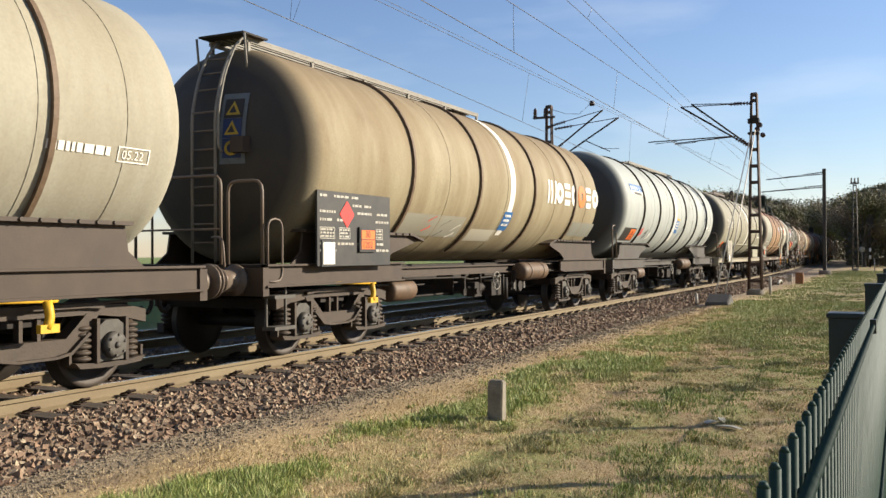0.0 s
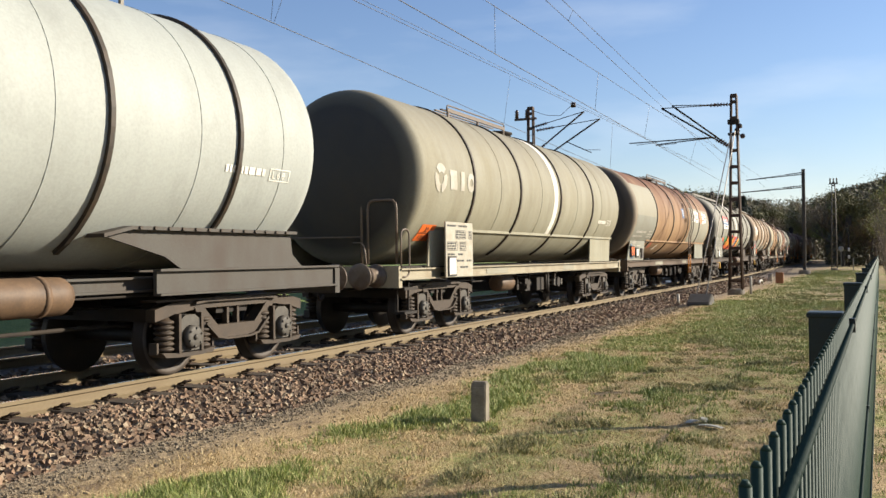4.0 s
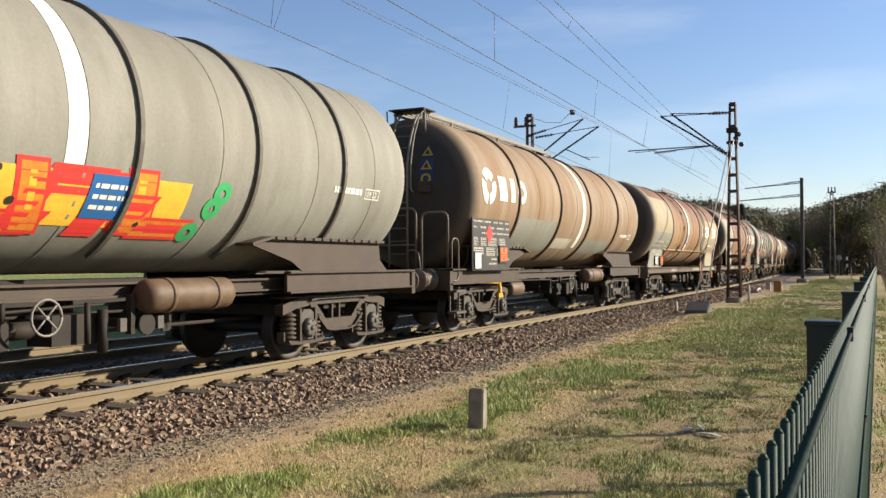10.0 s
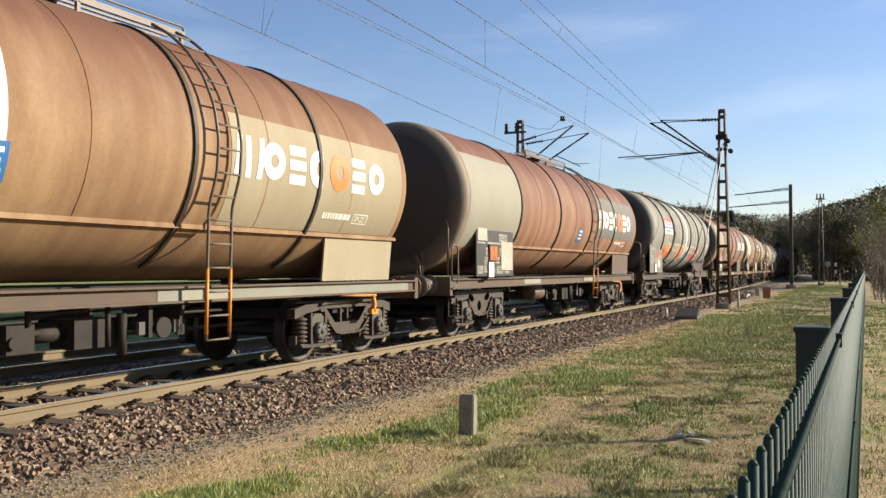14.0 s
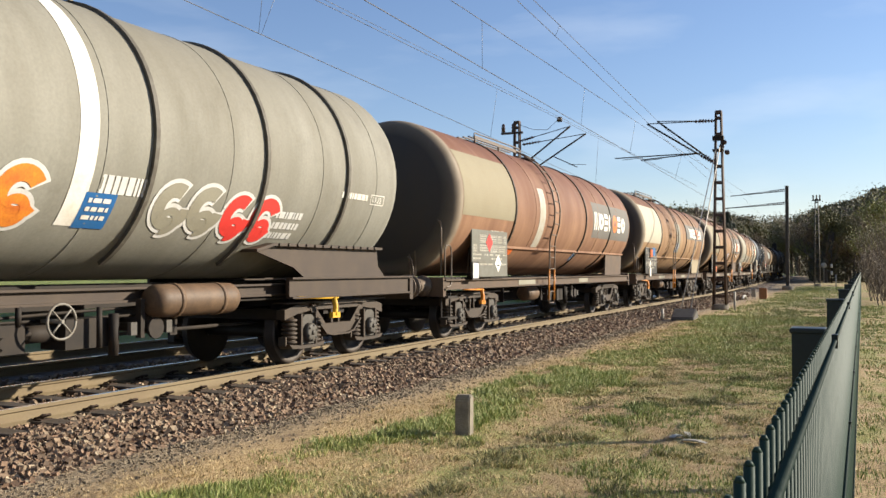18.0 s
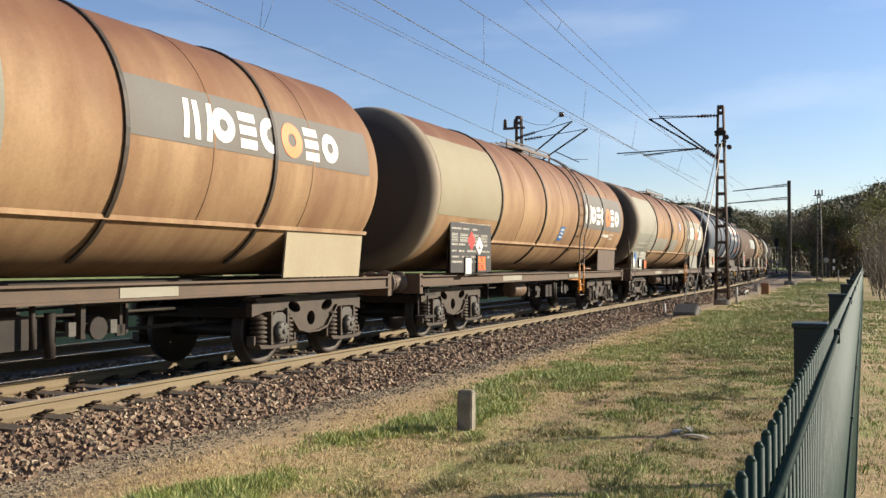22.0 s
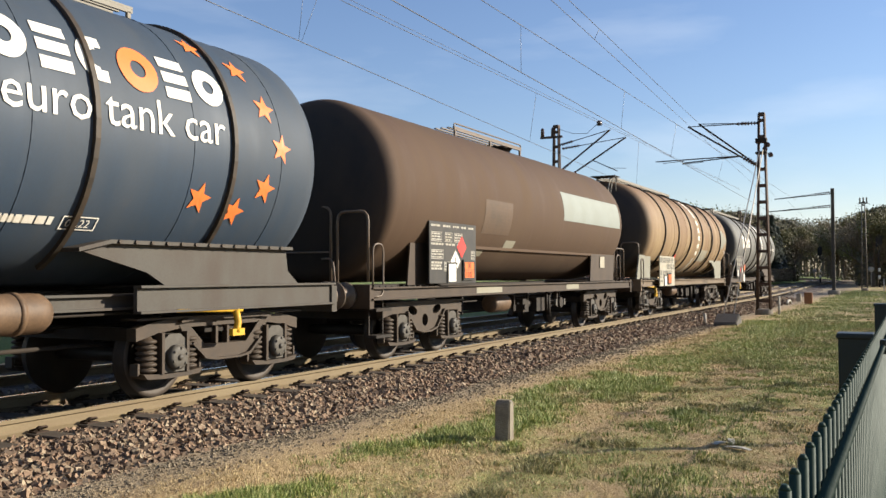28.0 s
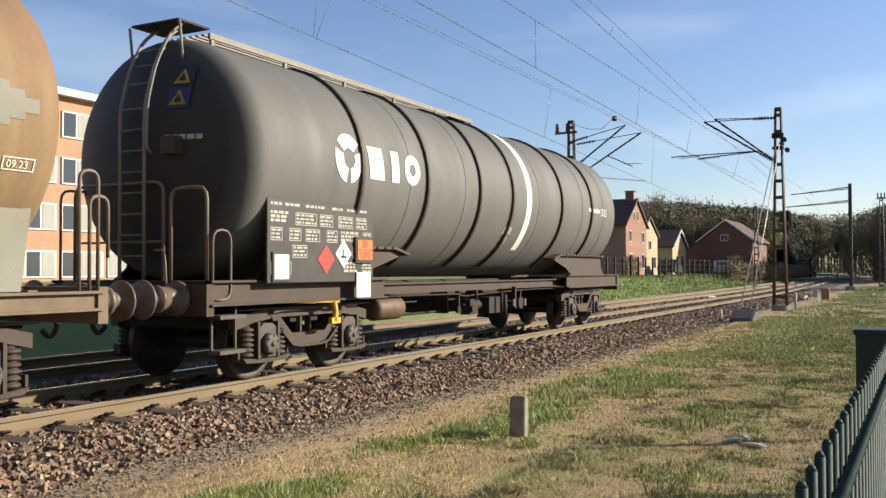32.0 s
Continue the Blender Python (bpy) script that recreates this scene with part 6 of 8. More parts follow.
part("sign_bars", Sheet().lines(0.48, 0.9, -0.62, 3, 0.12, 0.05).on_tank(RAD + 0.016, ZC), M_WHITE, w)
date_box(w, 5.6, -0.45)

# 7: orange-tan barrel wagon
w = barrel_wagon("orange-tan barrel tank wagon streaked with rust", paint=M_TANK["vtg_tan"], ring_mat=M_RING_TAN, rings=R4, pivot=5.5, stripe=0.4, yellow=-5.2, x0=-7.25, plate=pl(seed=7, haz=(-5.3, 1.55)), **at(7))
tri_mark(w, -6.55, -0.2, 1.15)
patch(w, -4.5, -1.7, -1.25, -0.42, M_PATCH_GREY, "cleaned grey patch")
patch(w, -1.4, -0.1, -1.15, -0.83, M_PATCH_CREAM, "cleaned cream patch")
patch(w, 1.15, 3.6, -1.3, -0.83, M_PATCH_GREY, "cleaned grey patch")
tilted_labels(w, -4.9, -1.15)
end_signs(w, -7.25, -0.60, 3.55)
date_box(w, 5.4, -0.7)

# 8: rust-brown wagon with two-tone front
w = skirt_wagon("rust-brown tank wagon with cream and grey front panels", paint=M_TANK["rust"], rings=S4, pivot=S_PIV, stripe=-1.1, skirt_mat=M_PATCH_GREY, rear_mat=M_PATCH_TAN, yellow=6.0, **at(8))
part("sole_bar_patch", Sheet().grid(1.2, 7.3, 0.99, 1.15).on_plate(-1.277), M_PATCH_GREY, w, "grey repainted stretch of the sole bar")
patch(w, -7.22, -4.35, -0.3, 1.02, M_PATCH_TAN, "cream repainted front panel")
patch(w, -7.22, -4.35, -1.05, -0.3, M_PATCH_GREY, "grey repainted front panel")
sh = Sheet()
small_writing(sh, -6.6, -5.3, 1.5, 2.2, 81)
number_lines(w, -6.85, -0.62)
tagged(part("lettering", sh.on_plate(-1.256), M_DUSTY, w, "white stencilled lettering on the skirt"), kind="stuff")
hazard_plate(w, -5.35, -1.30, 1.44)
bm = bmesh.new()
box(bm, -6.4, -6.02, -1.29, -1.25, 1.28, 1.62)
part("card_holder", bm, M_BLACKPLATE, w)
part("card", Sheet().grid(-6.35, -6.07, 1.33, 1.57).on_plate(-1.296), M_WHITE, w)
blue_sign(w, -1.3, -0.65, 0.9)
patch(w, 2.15, 6.55, -0.92, 0.5, M_PATCH_TAN, "cream panel under the word mark")
word_mark(w)
tilted_labels(w, -3.9, -1.2)
date_box(w, 5.2, -0.75)

# 9: rust-red wagon with a white-patched plate
w = skirt_wagon("rust-red tank wagon with black marking plate and grey rear panel", paint=M_TANK["rust_red"], rings=S4, pivot=S_PIV, style=1, skirt_mat=M_FRAME_RUST, front_skirt=False,
                plate=pl(seed=9, x0=-6.65, x1=-4.55, haz=(-5.8, 1.7), red=None, square=(-5.9, 1.36)), yellow=5.6, platform=True, x1=7.5, **at(9))
patch(w, -7.22, -4.35, -1.05, 0.95, M_PATCH_PALE, "pale repainted front panel")
patch(w, 2.2, 6.75, -0.5, 0.7, M_PATCH_MID, "dark grey panel under the word mark")
word_mark(w, 2.3, -0.24, 0.54)
for a in ((-5.3, -4.62, 1.35, 1.95), (-6.6, -6.1, 1.95, 2.2)):
    part("plate_patch", Sheet().grid(*a).on_plate(-1.442), M_PALEPLATE, w, "pale unpainted field on the plate")
blue_sign(w, 0.35, -0.7, 0.9)
date_box(w, 5.3, -0.72)

# 10: grey barrel wagon with orange bubble letters
w = barrel_wagon("dusty grey barrel tank wagon with bubble spray painting", paint=M_TANK["grey"], ring_mat=M_RING_GREY, rings=R6, rad=1.575, zc=2.82, pivot=5.5, stripe=0.05, yellow=5.0, x0=-7.35,
                 plate=pl(seed=10, x0=-7.0, x1=-4.75, back=M_GREYPLATE, haz=None, red=(-5.6, 1.9), white=(-5.4, 1.55), square=(-6.1, 1.4)), end_ladder=False, walk_x=(-3.2, 1.0), **at(10))
banner(w, -5.0, -0.08, 1.75, 0.62)
hazard_decal(w, -4.55, -0.98)
spray(w, -4.1, -2.7, -1.15, -0.42, M_SPRAY_O, M_SPRAY_W, 101)
spray(w, -2.75, -1.45, -1.15, -0.42, M_PATCH_PALE, M_SPRAY_W, 102)
spray(w, -1.45, -0.3, -1.2, -0.45, M_SPRAY_O, M_SPRAY_W, 103)
spray(w, 1.1, 2.35, -1.2, -0.45, M_PATCH_PALE, M_SPRAY_W, 104)
spray(w, 2.3, 3.5, -1.25, -0.5, M_SPRAY_R, M_SPRAY_W, 105)
blue_sign(w, 0.15, -1.12)
part("scrawl", Sheet().lines(0.3, 1.0, -0.5, 1, 0.1, 0.2, 0, 3).lines(3.4, 4.0, -0.7, 3, 0.16, 0.1, 0, 8).on_tank(RAD + 0.006, ZC), M_SPRAY_W, w)
date_box(w, 5.7, -0.45)

# 11: rust-red wagon with khaki plate
w = skirt_wagon("rust-red tank wagon with khaki plate and side ladder", paint=M_TANK["rust_red"], rings=(-4.3, 1.4, 4.15), pivot=S_PIV, ladder_x=-1.85, walk_x=(-4.0, -0.9), front_skirt=False, skirt_mat=M_FRAME_RUST, platform=True,
                plate=pl(seed=11, x0=-6.55, x1=-4.55, back=M_GREYPLATE, haz=None, red=(-5.62, 1.93), white=(-5.12, 1.5), square=(-6.4, 1.35)), yellow=-5.75, **at(11))
patch(w, -7.22, -4.35, -0.35, 1.0, M_PATCH_KHAKI, "khaki repainted front panel")
patch(w, -2.62, -2.2, -0.92, 0.55, M_DUSTY, "pale upright strip")
patch(w, 2.15, 6.6, -0.5, 0.55, M_PATCH_MID, "grey panel under the word mark")
word_mark(w, 2.3, -0.26, 0.52)
hazard_decal(w, -4.2, -1.38)
blue_sign(w, 1.2, -1.3, 0.8)

# 12: rust wagon with a cream front
w = skirt_wagon("rust-brown tank wagon with bright cream front panel", paint=M_TANK["rust"], rings=(-4.2, 1.4, 4.0), pivot=S_PIV, style=1, ladder_x=-1.65, walk_x=(-3.8, -0.6), front_skirt=False, skirt_mat=M_PATCH_TAN, platform=True,
                plate=pl(seed=12, x0=-6.65, x1=-4.6, haz=(-5.75, 1.98), red=None, white=(-5.85, 1.55), square=(-5.9, 1.28)), yellow=-5.75, **at(12))
patch(w, -7.22, -4.22, -0.42, 1.02, M_PATCH_CREAM, "bright cream front panel")
patch(w, -1.1, -0.05, -0.7, 0.55, M_PATCH_GREY, "cleaned grey-green patch")
patch(w, 1.45, 6.45, -0.05, 0.62, M_PATCH_MID, "grey panel under the word mark")
word_mark(w, 2.3, 0.02, 0.46)
blue_sign(w, -0.75, -0.68, 0.9)
tilted_labels(w, -4.0, -1.2)
part("blue_field", Sheet().grid(-5.4, -4.95, 1.9, 2.2).on_plate(-1.442), M_BLUE, w)

# 13: rust wagon with black plate
w = skirt_wagon("rust-brown tank wagon with pale front panel and black plate", paint=M_TANK["rust"], rings=(-4.15, -1.2, 1.6, 4.2), pivot=S_PIV, style=1, front_skirt=False, skirt_mat=M_FRAME_RUST,
                plate=pl(seed=13, x0=-6.55, x1=-4.5, haz=(-5.1, 1.4), red=(-5.55, 1.85), white=(-5.15, 1.75), square=(-5.75, 1.35)), yellow=2.4, **at(13))
patch(w, -7.22, -4.2, -0.5, 1.05, M_PATCH_KHAKI, "pale repainted front panel")
patch(w, 2.2, 6.45, -0.4, 0.6, M_PATCH_MID, "grey panel under the word mark")
word_mark(w, 2.35, -0.26, 0.52)
blue_sign(w, 0.2, -0.82, 0.9)
date_box(w, 5.2, -0.65)

# 14: rust wagon with khaki front
w = skirt_wagon("rust-brown tank wagon with khaki front and grey-green patches", paint=M_TANK["rust"], rings=S4, pivot=S_PIV, skirt_mat=M_PATCH_GREY, platform=True, **at(14))
patch(w, -7.22, -4.4, -0.3, 1.05, M_PATCH_PALE, "khaki repainted front panel")
patch(w, -7.22, -4.4, -1.05, -0.3, M_PATCH_GREY, "grey-green repainted front panel")
patch(w, -4.15, -1.9, -0.92, -0.4, M_PATCH_GREY, "cleaned grey-green patch")
patch(w, -1.3, 0.2, -0.92, -0.4, M_PATCH_GREY, "cleaned grey-green patch")
patch(w, 2.15, 6.5, -0.92, 0.55, M_PATCH_PALE, "pale panel under the word mark")
word_mark(w, 2.3, -0.26, 0.52)
blue_sign(w, 0.3, 0.02, 0.8)
mark(w, "orange_diamond", Sheet().diamond(-4.0, -0.5, 0.17), M_LOGO_O)
mark(w, "black_diamond", Sheet().diamond(-3.45, -0.55, 0.2), M_BLACKPLATE)
sh = Sheet()
small_writing(sh, -6.6, -5.3, 1.3, 2.2, 141)
number_lines(w, -6.85, -0.62)
tagged(part("lettering", sh.on_plate(-1.256), M_DUSTY, w, "white stencilled lettering on the skirt"), kind="stuff")
hazard_plate(w, -5.35, -1.30, 1.38)
part("blue_label", Sheet().poly([(-6.95, 1.55), (-6.7, 1.42), (-6.55, 1.7), (-6.8, 1.85)]).on_plate(-1.262), M_BLUE, w)
part("white_label", Sheet().diamond(-7.0, 1.45, 0.2).on_plate(-1.266), M_WHITE, w)
bm = bmesh.new()
box(bm, -6.3, -5.95, -1.29, -1.25, 1.28, 1.60)
part("card_holder", bm, M_BLACKPLATE, w)
part("card", Sheet().grid(-6.26, -5.99, 1.32, 1.56).on_plate(-1.296), M_WHITE, w)

# 15: blue wagon
w = barrel_wagon("slate-blue barrel tank wagon with white lettering and orange stars", paint=M_TANK["blue"], rings=(-5.2, -3.2, -1.15, 0.95, 2.98, 4.95), pivot=5.4, stripe=-0.05, rad=1.57, zc=2.82, frame_mat=M_FRAME_GREY, platform=True, walk_x=(-6.0, 4.6), yellow=5.3,
                 plate=pl(seed=15, back=M_PALEPLATE, ink=M_SPRAY_K, haz=(-5.6, 1.6), red=None, square=None), **at(15))
word_mark(w, 1.35, 0.42, 0.5)
mark(w, "lettering", Sheet().text("euro tank car", 1.95, 0.0, 0.52, 0, 1), M_WHITE, "white painted lettering", 0.010)
for x, v in ((4.5, -0.62), (5.12, -0.74), (5.56, -0.42), (5.82, 0.09), (5.6, 0.57), (5.38, 1.1), (4.75, 1.32)):
    mark(w, "star", Sheet().star(x, v, 0.19, 12), M_LOGO_O, "orange painted star", 0.010)
date_box(w, 2.85, -1.1)
part("small_lettering", Sheet().lines(1.6, 2.5, -0.98, 1, 0.1, 0.06, 0, 3).lines(-0.6, 0.5, -0.95, 2, 0.1, 0.05, 0, 4).on_tank(RAD + 0.006, ZC), M_DUSTY, w)

# 16: dark brown smooth wagon
RAD, ZC = 1.48, 2.72
w = skirt_wagon(rad=RAD, zc=ZC, label="dark brown smooth tank wagon with a pale grey panel", paint=M_TANK["brown"], rim=None, rings=(), pivot=5.0, x0=-7.15, x1=6.1, ladder_x=0, walk_x=(-2.6, 0.9), frame_mat=M_FRAME_BROWN, style=1, front_skirt=False, skirt_mat=M_FRAME_BROWN,
                plate=pl(seed=16, x0=-5.55, x1=-3.75, haz=(-4.1, 1.45), red=(-4.35, 1.85), white=(-4.6, 1.6), square=(-4.75, 1.4)), platform=True, **at(16))
patch(w, 0.9, 5.4, -0.12, 0.55, M_PATCH_BLUISH, "pale grey-white panel", 0.006)
patch(w, -3.4, -2.1, -0.6, 0.05, M_FRAME_RUST, "rusty patch")
patch(w, -2.1, -1.6, -0.95, -0.7, M_PATCH_PALE, "small pale patch")
patch(w, -3.9, -2.9, -1.1, -0.95, M_PATCH_PALE, "small pale patch")
hand_rail(w, [(5.73, -1.28, 1.18), (5.73, -1.28, 1.90), (6.08, -1.28, 1.90), (6.08, -1.28, 1.18)])
hand_rail(w, [(5.80, -1.2, 1.18), (5.80, -1.2, 2.09), (6.74, -1.2, 2.09), (6.74, -1.2, 1.05)])
part("skirt_card", Sheet().grid(4.31, 4.69, 1.54, 1.83).on_plate(-1.262), M_PALEPLATE, w, "pale card on the rear skirt")
RAD, ZC = 1.52, 2.78

# 17: ribbed tan wagon on skirts
w = barrel_wagon("tan barrel tank wagon with many dark rings and grey skirts", paint=M_TANK["ribbed"], rings=(-4.95, -2.98, -1.0, 1.06, 2.95, 4.8), pivot=5.1, stripe=None, frame_mat=M_FRAME_TAN, skirt_mat=M_PATCH_GREY, x0=-7.2, x1=6.95, walk_x=(-6.3, 0.8), yellow=-5.5, side_tank=False, saddles=False,
                 plate=pl(seed=17, x0=-5.55, x1=-3.5, z0=0.98, z1=1.95, back=M_PALEPLATE, ink=M_SPRAY_K, haz=(-4.35, 1.22), red=None, square=(-4.85, 1.15), y=-1.48), **at(17))
for s in (-1, 1):
    bm = bmesh.new()
    prism(bm, [(-7.2, 1.96), (-5.85, 1.94), (-5.95, 1.22), (-7.5, 1.22)] if s < 0 else [(3.75, 1.84), (3.75, 1.94), (6.35, 1.94), (6.25, 1.19), (4.95, 1.19), (4.85, 1.58), (4.2, 1.84)], -1.26, -1.225)
    part("skirt", bm, M_PATCH_GREY, w, "grey skirt plate under the tank end")
mark(w, "red_label", Sheet().diamond(-2.7, -0.9, 0.17), M_RED, "", 0.008)
mark(w, "black_label", Sheet().diamond(-2.0, -1.15, 0.2), M_BLACKPLATE, "", 0.008)
patch(w, 0.85, 2.5, -0.98, -0.5, M_PATCH_PALE, "pale grey patch")
mark(w, "stripe_piece", Sheet().grid(0.26, 0.56, 0.72, 2.15, 0, 1, 8), M_WHITE, "upper stretch of the white band")
for k in range(5):       # white band, masked in its middle
    v0 = -0.73 + 0.29 * k
    mark(w, "stripe_piece", Sheet().grid(0.27, 0.55, v0, v0 + 0.155, 0, 1, 3), M_WHITE, "piece of the worn white band")
    mark(w, "masked_piece", Sheet().grid(0.27, 0.55, v0 + 0.157, v0 + 0.288, 0, 1, 3), M_PATCH_TAN, "dusty tan gap in the white band")
mark(w, "stripe_piece", Sheet().grid(0.26, 0.55, -1.65, -0.86, 0, 1, 6), M_DUSTY, "dusty lower stretch of the white band")
arrow = Sheet()
for k in range(12):
    v0, v1 = -0.36 + 0.065 * k, -0.36 + 0.065 * (k + 1)
    arrow.grid(4.88, 6.3 - 2.2 * abs((v0 + v1) / 2 - 0.03), v0, v1)
mark(w, "paint_patch", arrow, M_PATCH_GREY, "pointed patch of grey primer")
date_box(w, 5.92, -0.55, "09.23", 0.75)
for xx, zz in ((7.07, 2.34), (7.19, 2.1)):
    hand_rail(w, [(xx - 0.22, -1.29, 1.15), (xx - 0.22, -1.29, zz), (xx, -1.29, zz), (xx, -1.29, 1.5 if zz < 2.2 else 1.15)])
end_signs(w, -7.2, 0.40, 3.1, 2)

# 18: the last wagon, slate grey
w = barrel_wagon("slate-grey barrel tank wagon at the end of the train", paint=M_TANK["slate"], rings=(-4.87, -3.0, -1.1, 0.32, 2.96, 4.92), pivot=5.5, stripe=1.15, yellow=-5.25, walk_x=(-6.6, 1.0), x1=7.35, side_tank=False,
                 plate=pl(seed=18, x0=-6.8, x1=-4.45, haz=None, red=(-5.6, 1.52), white=(-5.2, 1.6), square=(-6.55, 1.42)), **at(18))
hazard_plate(w, -4.72, -1.47, 1.66)
part("card", Sheet().grid(-4.9, -4.55, 1.0, 1.35).on_plate(-1.45), M_WHITE, w, "white label card")
tri_mark(w, -5.5, -0.18, 1.05)
end_signs(w, -7.55, -0.60, 3.70, 2)
part("end_lettering", Sheet().lines(0, 0.62, 0, 1, 0.1, 0.06, 0, 5).lay(lambda u, v: on_end(-7.55, -0.48 - u * 0.8, 2.98 + v, 0.01)), M_DUSTY, w)
date_box(w, 5.6, -0.1, "05.20")
mark(w, "small_sign", Sheet().grid(0.2, 0.55, -0.75, -0.6).grid(0.3, 0.5, -0.95, -0.8), M_PALEPLATE, "", 0.006)

# ---- overhead line ----
def lattice_mast(x, y, top, base_w, top_w, mat, label):
    w = new("catenary_mast")
    tagged(w, label, "catenary mast", "masts beside the line")
    w.matrix_basis = pose(x, y, 0)
    z0 = -0.12
    for sx in (-1, 1):
        for sy in (-1, 1):
            bm = bmesh.new()
            a, b = Vector((sx * base_w * 0.32, sy * base_w / 2, z0)), Vector((sx * top_w * 0.4, sy * top_w / 2, top))
            rod(bm, a, b, 0.045, 4)
            part("leg", bm, mat, w)
    n = 12
    for i in range(n):
        t = (i + 0.6) / n
        z = z0 + (top - z0) * t
        wd = base_w + (top_w - base_w) * t
        for sx in (-1, 1):
            bm = bmesh.new()
            box(bm, sx * wd * 0.34 - 0.02, sx * wd * 0.34 + 0.02, -wd / 2, wd / 2, z - 0.06, z + 0.06)
            part("batten", bm, mat, w)
    bm = bmesh.new()
    lathe(bm, [(-0.45, 0.36), (-0.10, 0.34), (-0.05, 0.28)], "z", 14)
    part("footing", bm, M_CONC, w, "round concrete footing")
    bm = bmesh.new()
    box(bm, -top_w * 0.45, top_w * 0.45, -top_w * 0.6, top_w * 0.6, top - 0.1, top + 0.05)
    part("cap", bm, mat, w)
    return w


def insulator(parent, p, q):
    p, q = Vector(p), Vector(q)
    bm = bmesh.new()
    rod(bm, p, q, 0.03, 6)
    for i in range(6):
        c = p + (q - p) * ((i + 0.7) / 6.5)
        d = (q - p).normalized() * 0.025
        rod(bm, c - d, c + d, 0.085, 10, 0.05)
    return part("insulator", bm, M_INSUL, parent, "ribbed brown insulator")


def tube(parent, name, pts, r, mat=None, label=""):
    bm = bmesh.new()
    pipe(bm, pts, r, 6)
    return part(name, bm, mat or M_MAST, parent, label)


def cantilever(mast, dx, foot, tip, top, steady=None, from_k=0.32):
    """A bracket: foot insulator, raking tube, top tie with its insulator, and the steady arm."""
    f, t = Vector((dx, *foot)), Vector((dx, *tip))
    k = f + (t - f) * 0.22
    insulator(mast, f, k)
    tube(mast, "cantilever", [k, t], 0.042, M_DARK, "raking cantilever tube")
    p = Vector((dx, *top))
    m_ = p + (t - p) * 0.3
    insulator(mast, p, m_)
    tube(mast, "tie_rod", [m_, t], 0.02, M_DARK)
    if steady:
        q = k + (t - k) * from_k
        tube(mast, "steady_arm", [q, Vector((dx, *steady))], 0.026, M_DARK)
        e = Vector((dx, *steady)) * 0.65 + q * 0.35
        tube(mast, "registration_arm", [e + Vector((0, 0, -0.05)), e + Vector((0, 0.9 if steady[0] > 0 else -0.9, -0.1))], 0.013, M_DARK)


mast_b = lattice_mast(38.4, 5.05, 7.9, 0.50, 0.2, M_MAST, "rust-brown lattice mast with two cantilever arms")
cantilever(mast_b, -0.25, (0.12, 5.72), (2.9, 7.55), (0.15, 7.5), (4.28, 6.16), 0.05)
cantilever(mast_b, 0.45, (0.12, 5.76), (2.6, 7.75), (0.15, 7.6), (3.3, 6.12), 0.05)
for z, y in ((6.62, -0.22), (6.45, -0.12), (6.2, -0.33)):
    bm = bmesh.new()
    lathe(bm, [(-0.08, 0.02), (-0.07, 0.10), (0.07, 0.10), (0.08, 0.02)], "x", 12, (0, y, z))
    part("tension_wheel", bm, M_INSUL, mast_b)
bm = bmesh.new()
for z in (6.75, 6.85, 6.3):
    box(bm, -0.16, 0.16, -0.2, 0.24, z - 0.04, z + 0.04)
part("clamp", bm, M_DARK, mast_b, "bolted mast clamps")
# two stays from the mast to a concrete anchor block
stay = tagged(new("guy_stay"), "pair of pale steel stays running down to the anchor block", "stay")
for dy in (-0.16, 0.16):
    bm = bmesh.new()
    pipe(bm, [(38.2, 5.05 + dy * 0.4, 6.4), (30.4, 5.12 + dy, -0.05)], 0.020, 6)
    part("stay_rod", bm, M_GUY, stay)
bm = bmesh.new()
prism(bm, [(-0.55, -0.5), (0.75, -0.5), (0.70, 0.12), (0.35, 0.34), (-0.30, 0.06)], -0.36, 0.36)
bmesh.ops.bevel(bm, geom=list(bm.edges), offset=0.03, segments=2, affect="EDGES")
anchor = tagged(part("anchor_block", bm, M_MASTGREY), "dark sloping concrete anchor block of the stays", "anchor block")
anchor.matrix_basis = pose(30.0, 5.1, GROUND + 0.05)

mast_c = tagged(new("catenary_mast"), "slim dark steel mast beyond the lattice mast", "catenary mast", "masts beside the line")
mast_c.matrix_basis = pose(78, 4.95, 0)
bm = bmesh.new()
box(bm, -0.13, 0.13, -0.13, -0.11, -0.1, 8.2)
box(bm, -0.13, 0.13, 0.11, 0.13, -0.1, 8.2)
box(bm, -0.02, 0.02, -0.11, 0.11, -0.1, 8.2)
part("post", bm, M_MASTGREY, mast_c)
cantilever(mast_c, 0, (0.12, 6.72), (5.0, 6.48), (0.12, 6.86))
cantilever(mast_c, 0, (0.12, 7.78), (4.4, 7.5), (0.12, 7.92))
bm = bmesh.new()
lathe(bm, [(-0.5, 0.48), (0.0, 0.45), (0.06, 0.3)], "z", 14)
part("footing", bm, M_CONC, mast_c, "round concrete footing")
mast_d = lattice_mast(96, 3.35, 8.3, 0.5, 0.26, M_MASTGREY, "pale grey lattice mast far along the line")
bm = bmesh.new()
for y in (-0.3, 0, 0.3):
    rod(bm, (0, y, 8.2), (0, y, 8.75), 0.07, 6)
box(bm, -0.1, 0.1, -0.4, 0.4, 8.15, 8.25)
part("switch_gear", bm, M_MASTGREY, mast_d, "three insulators on the mast top")
mast_a = lattice_mast(43.0, 15.55, 8.9, 0.5, 0.24, M_MAST, "lattice mast behind the train with two cantilever arms")
cantilever(mast_a, 0.0, (-0.2, 6.6), (-2.8, 8.5), (-0.1, 7.9))
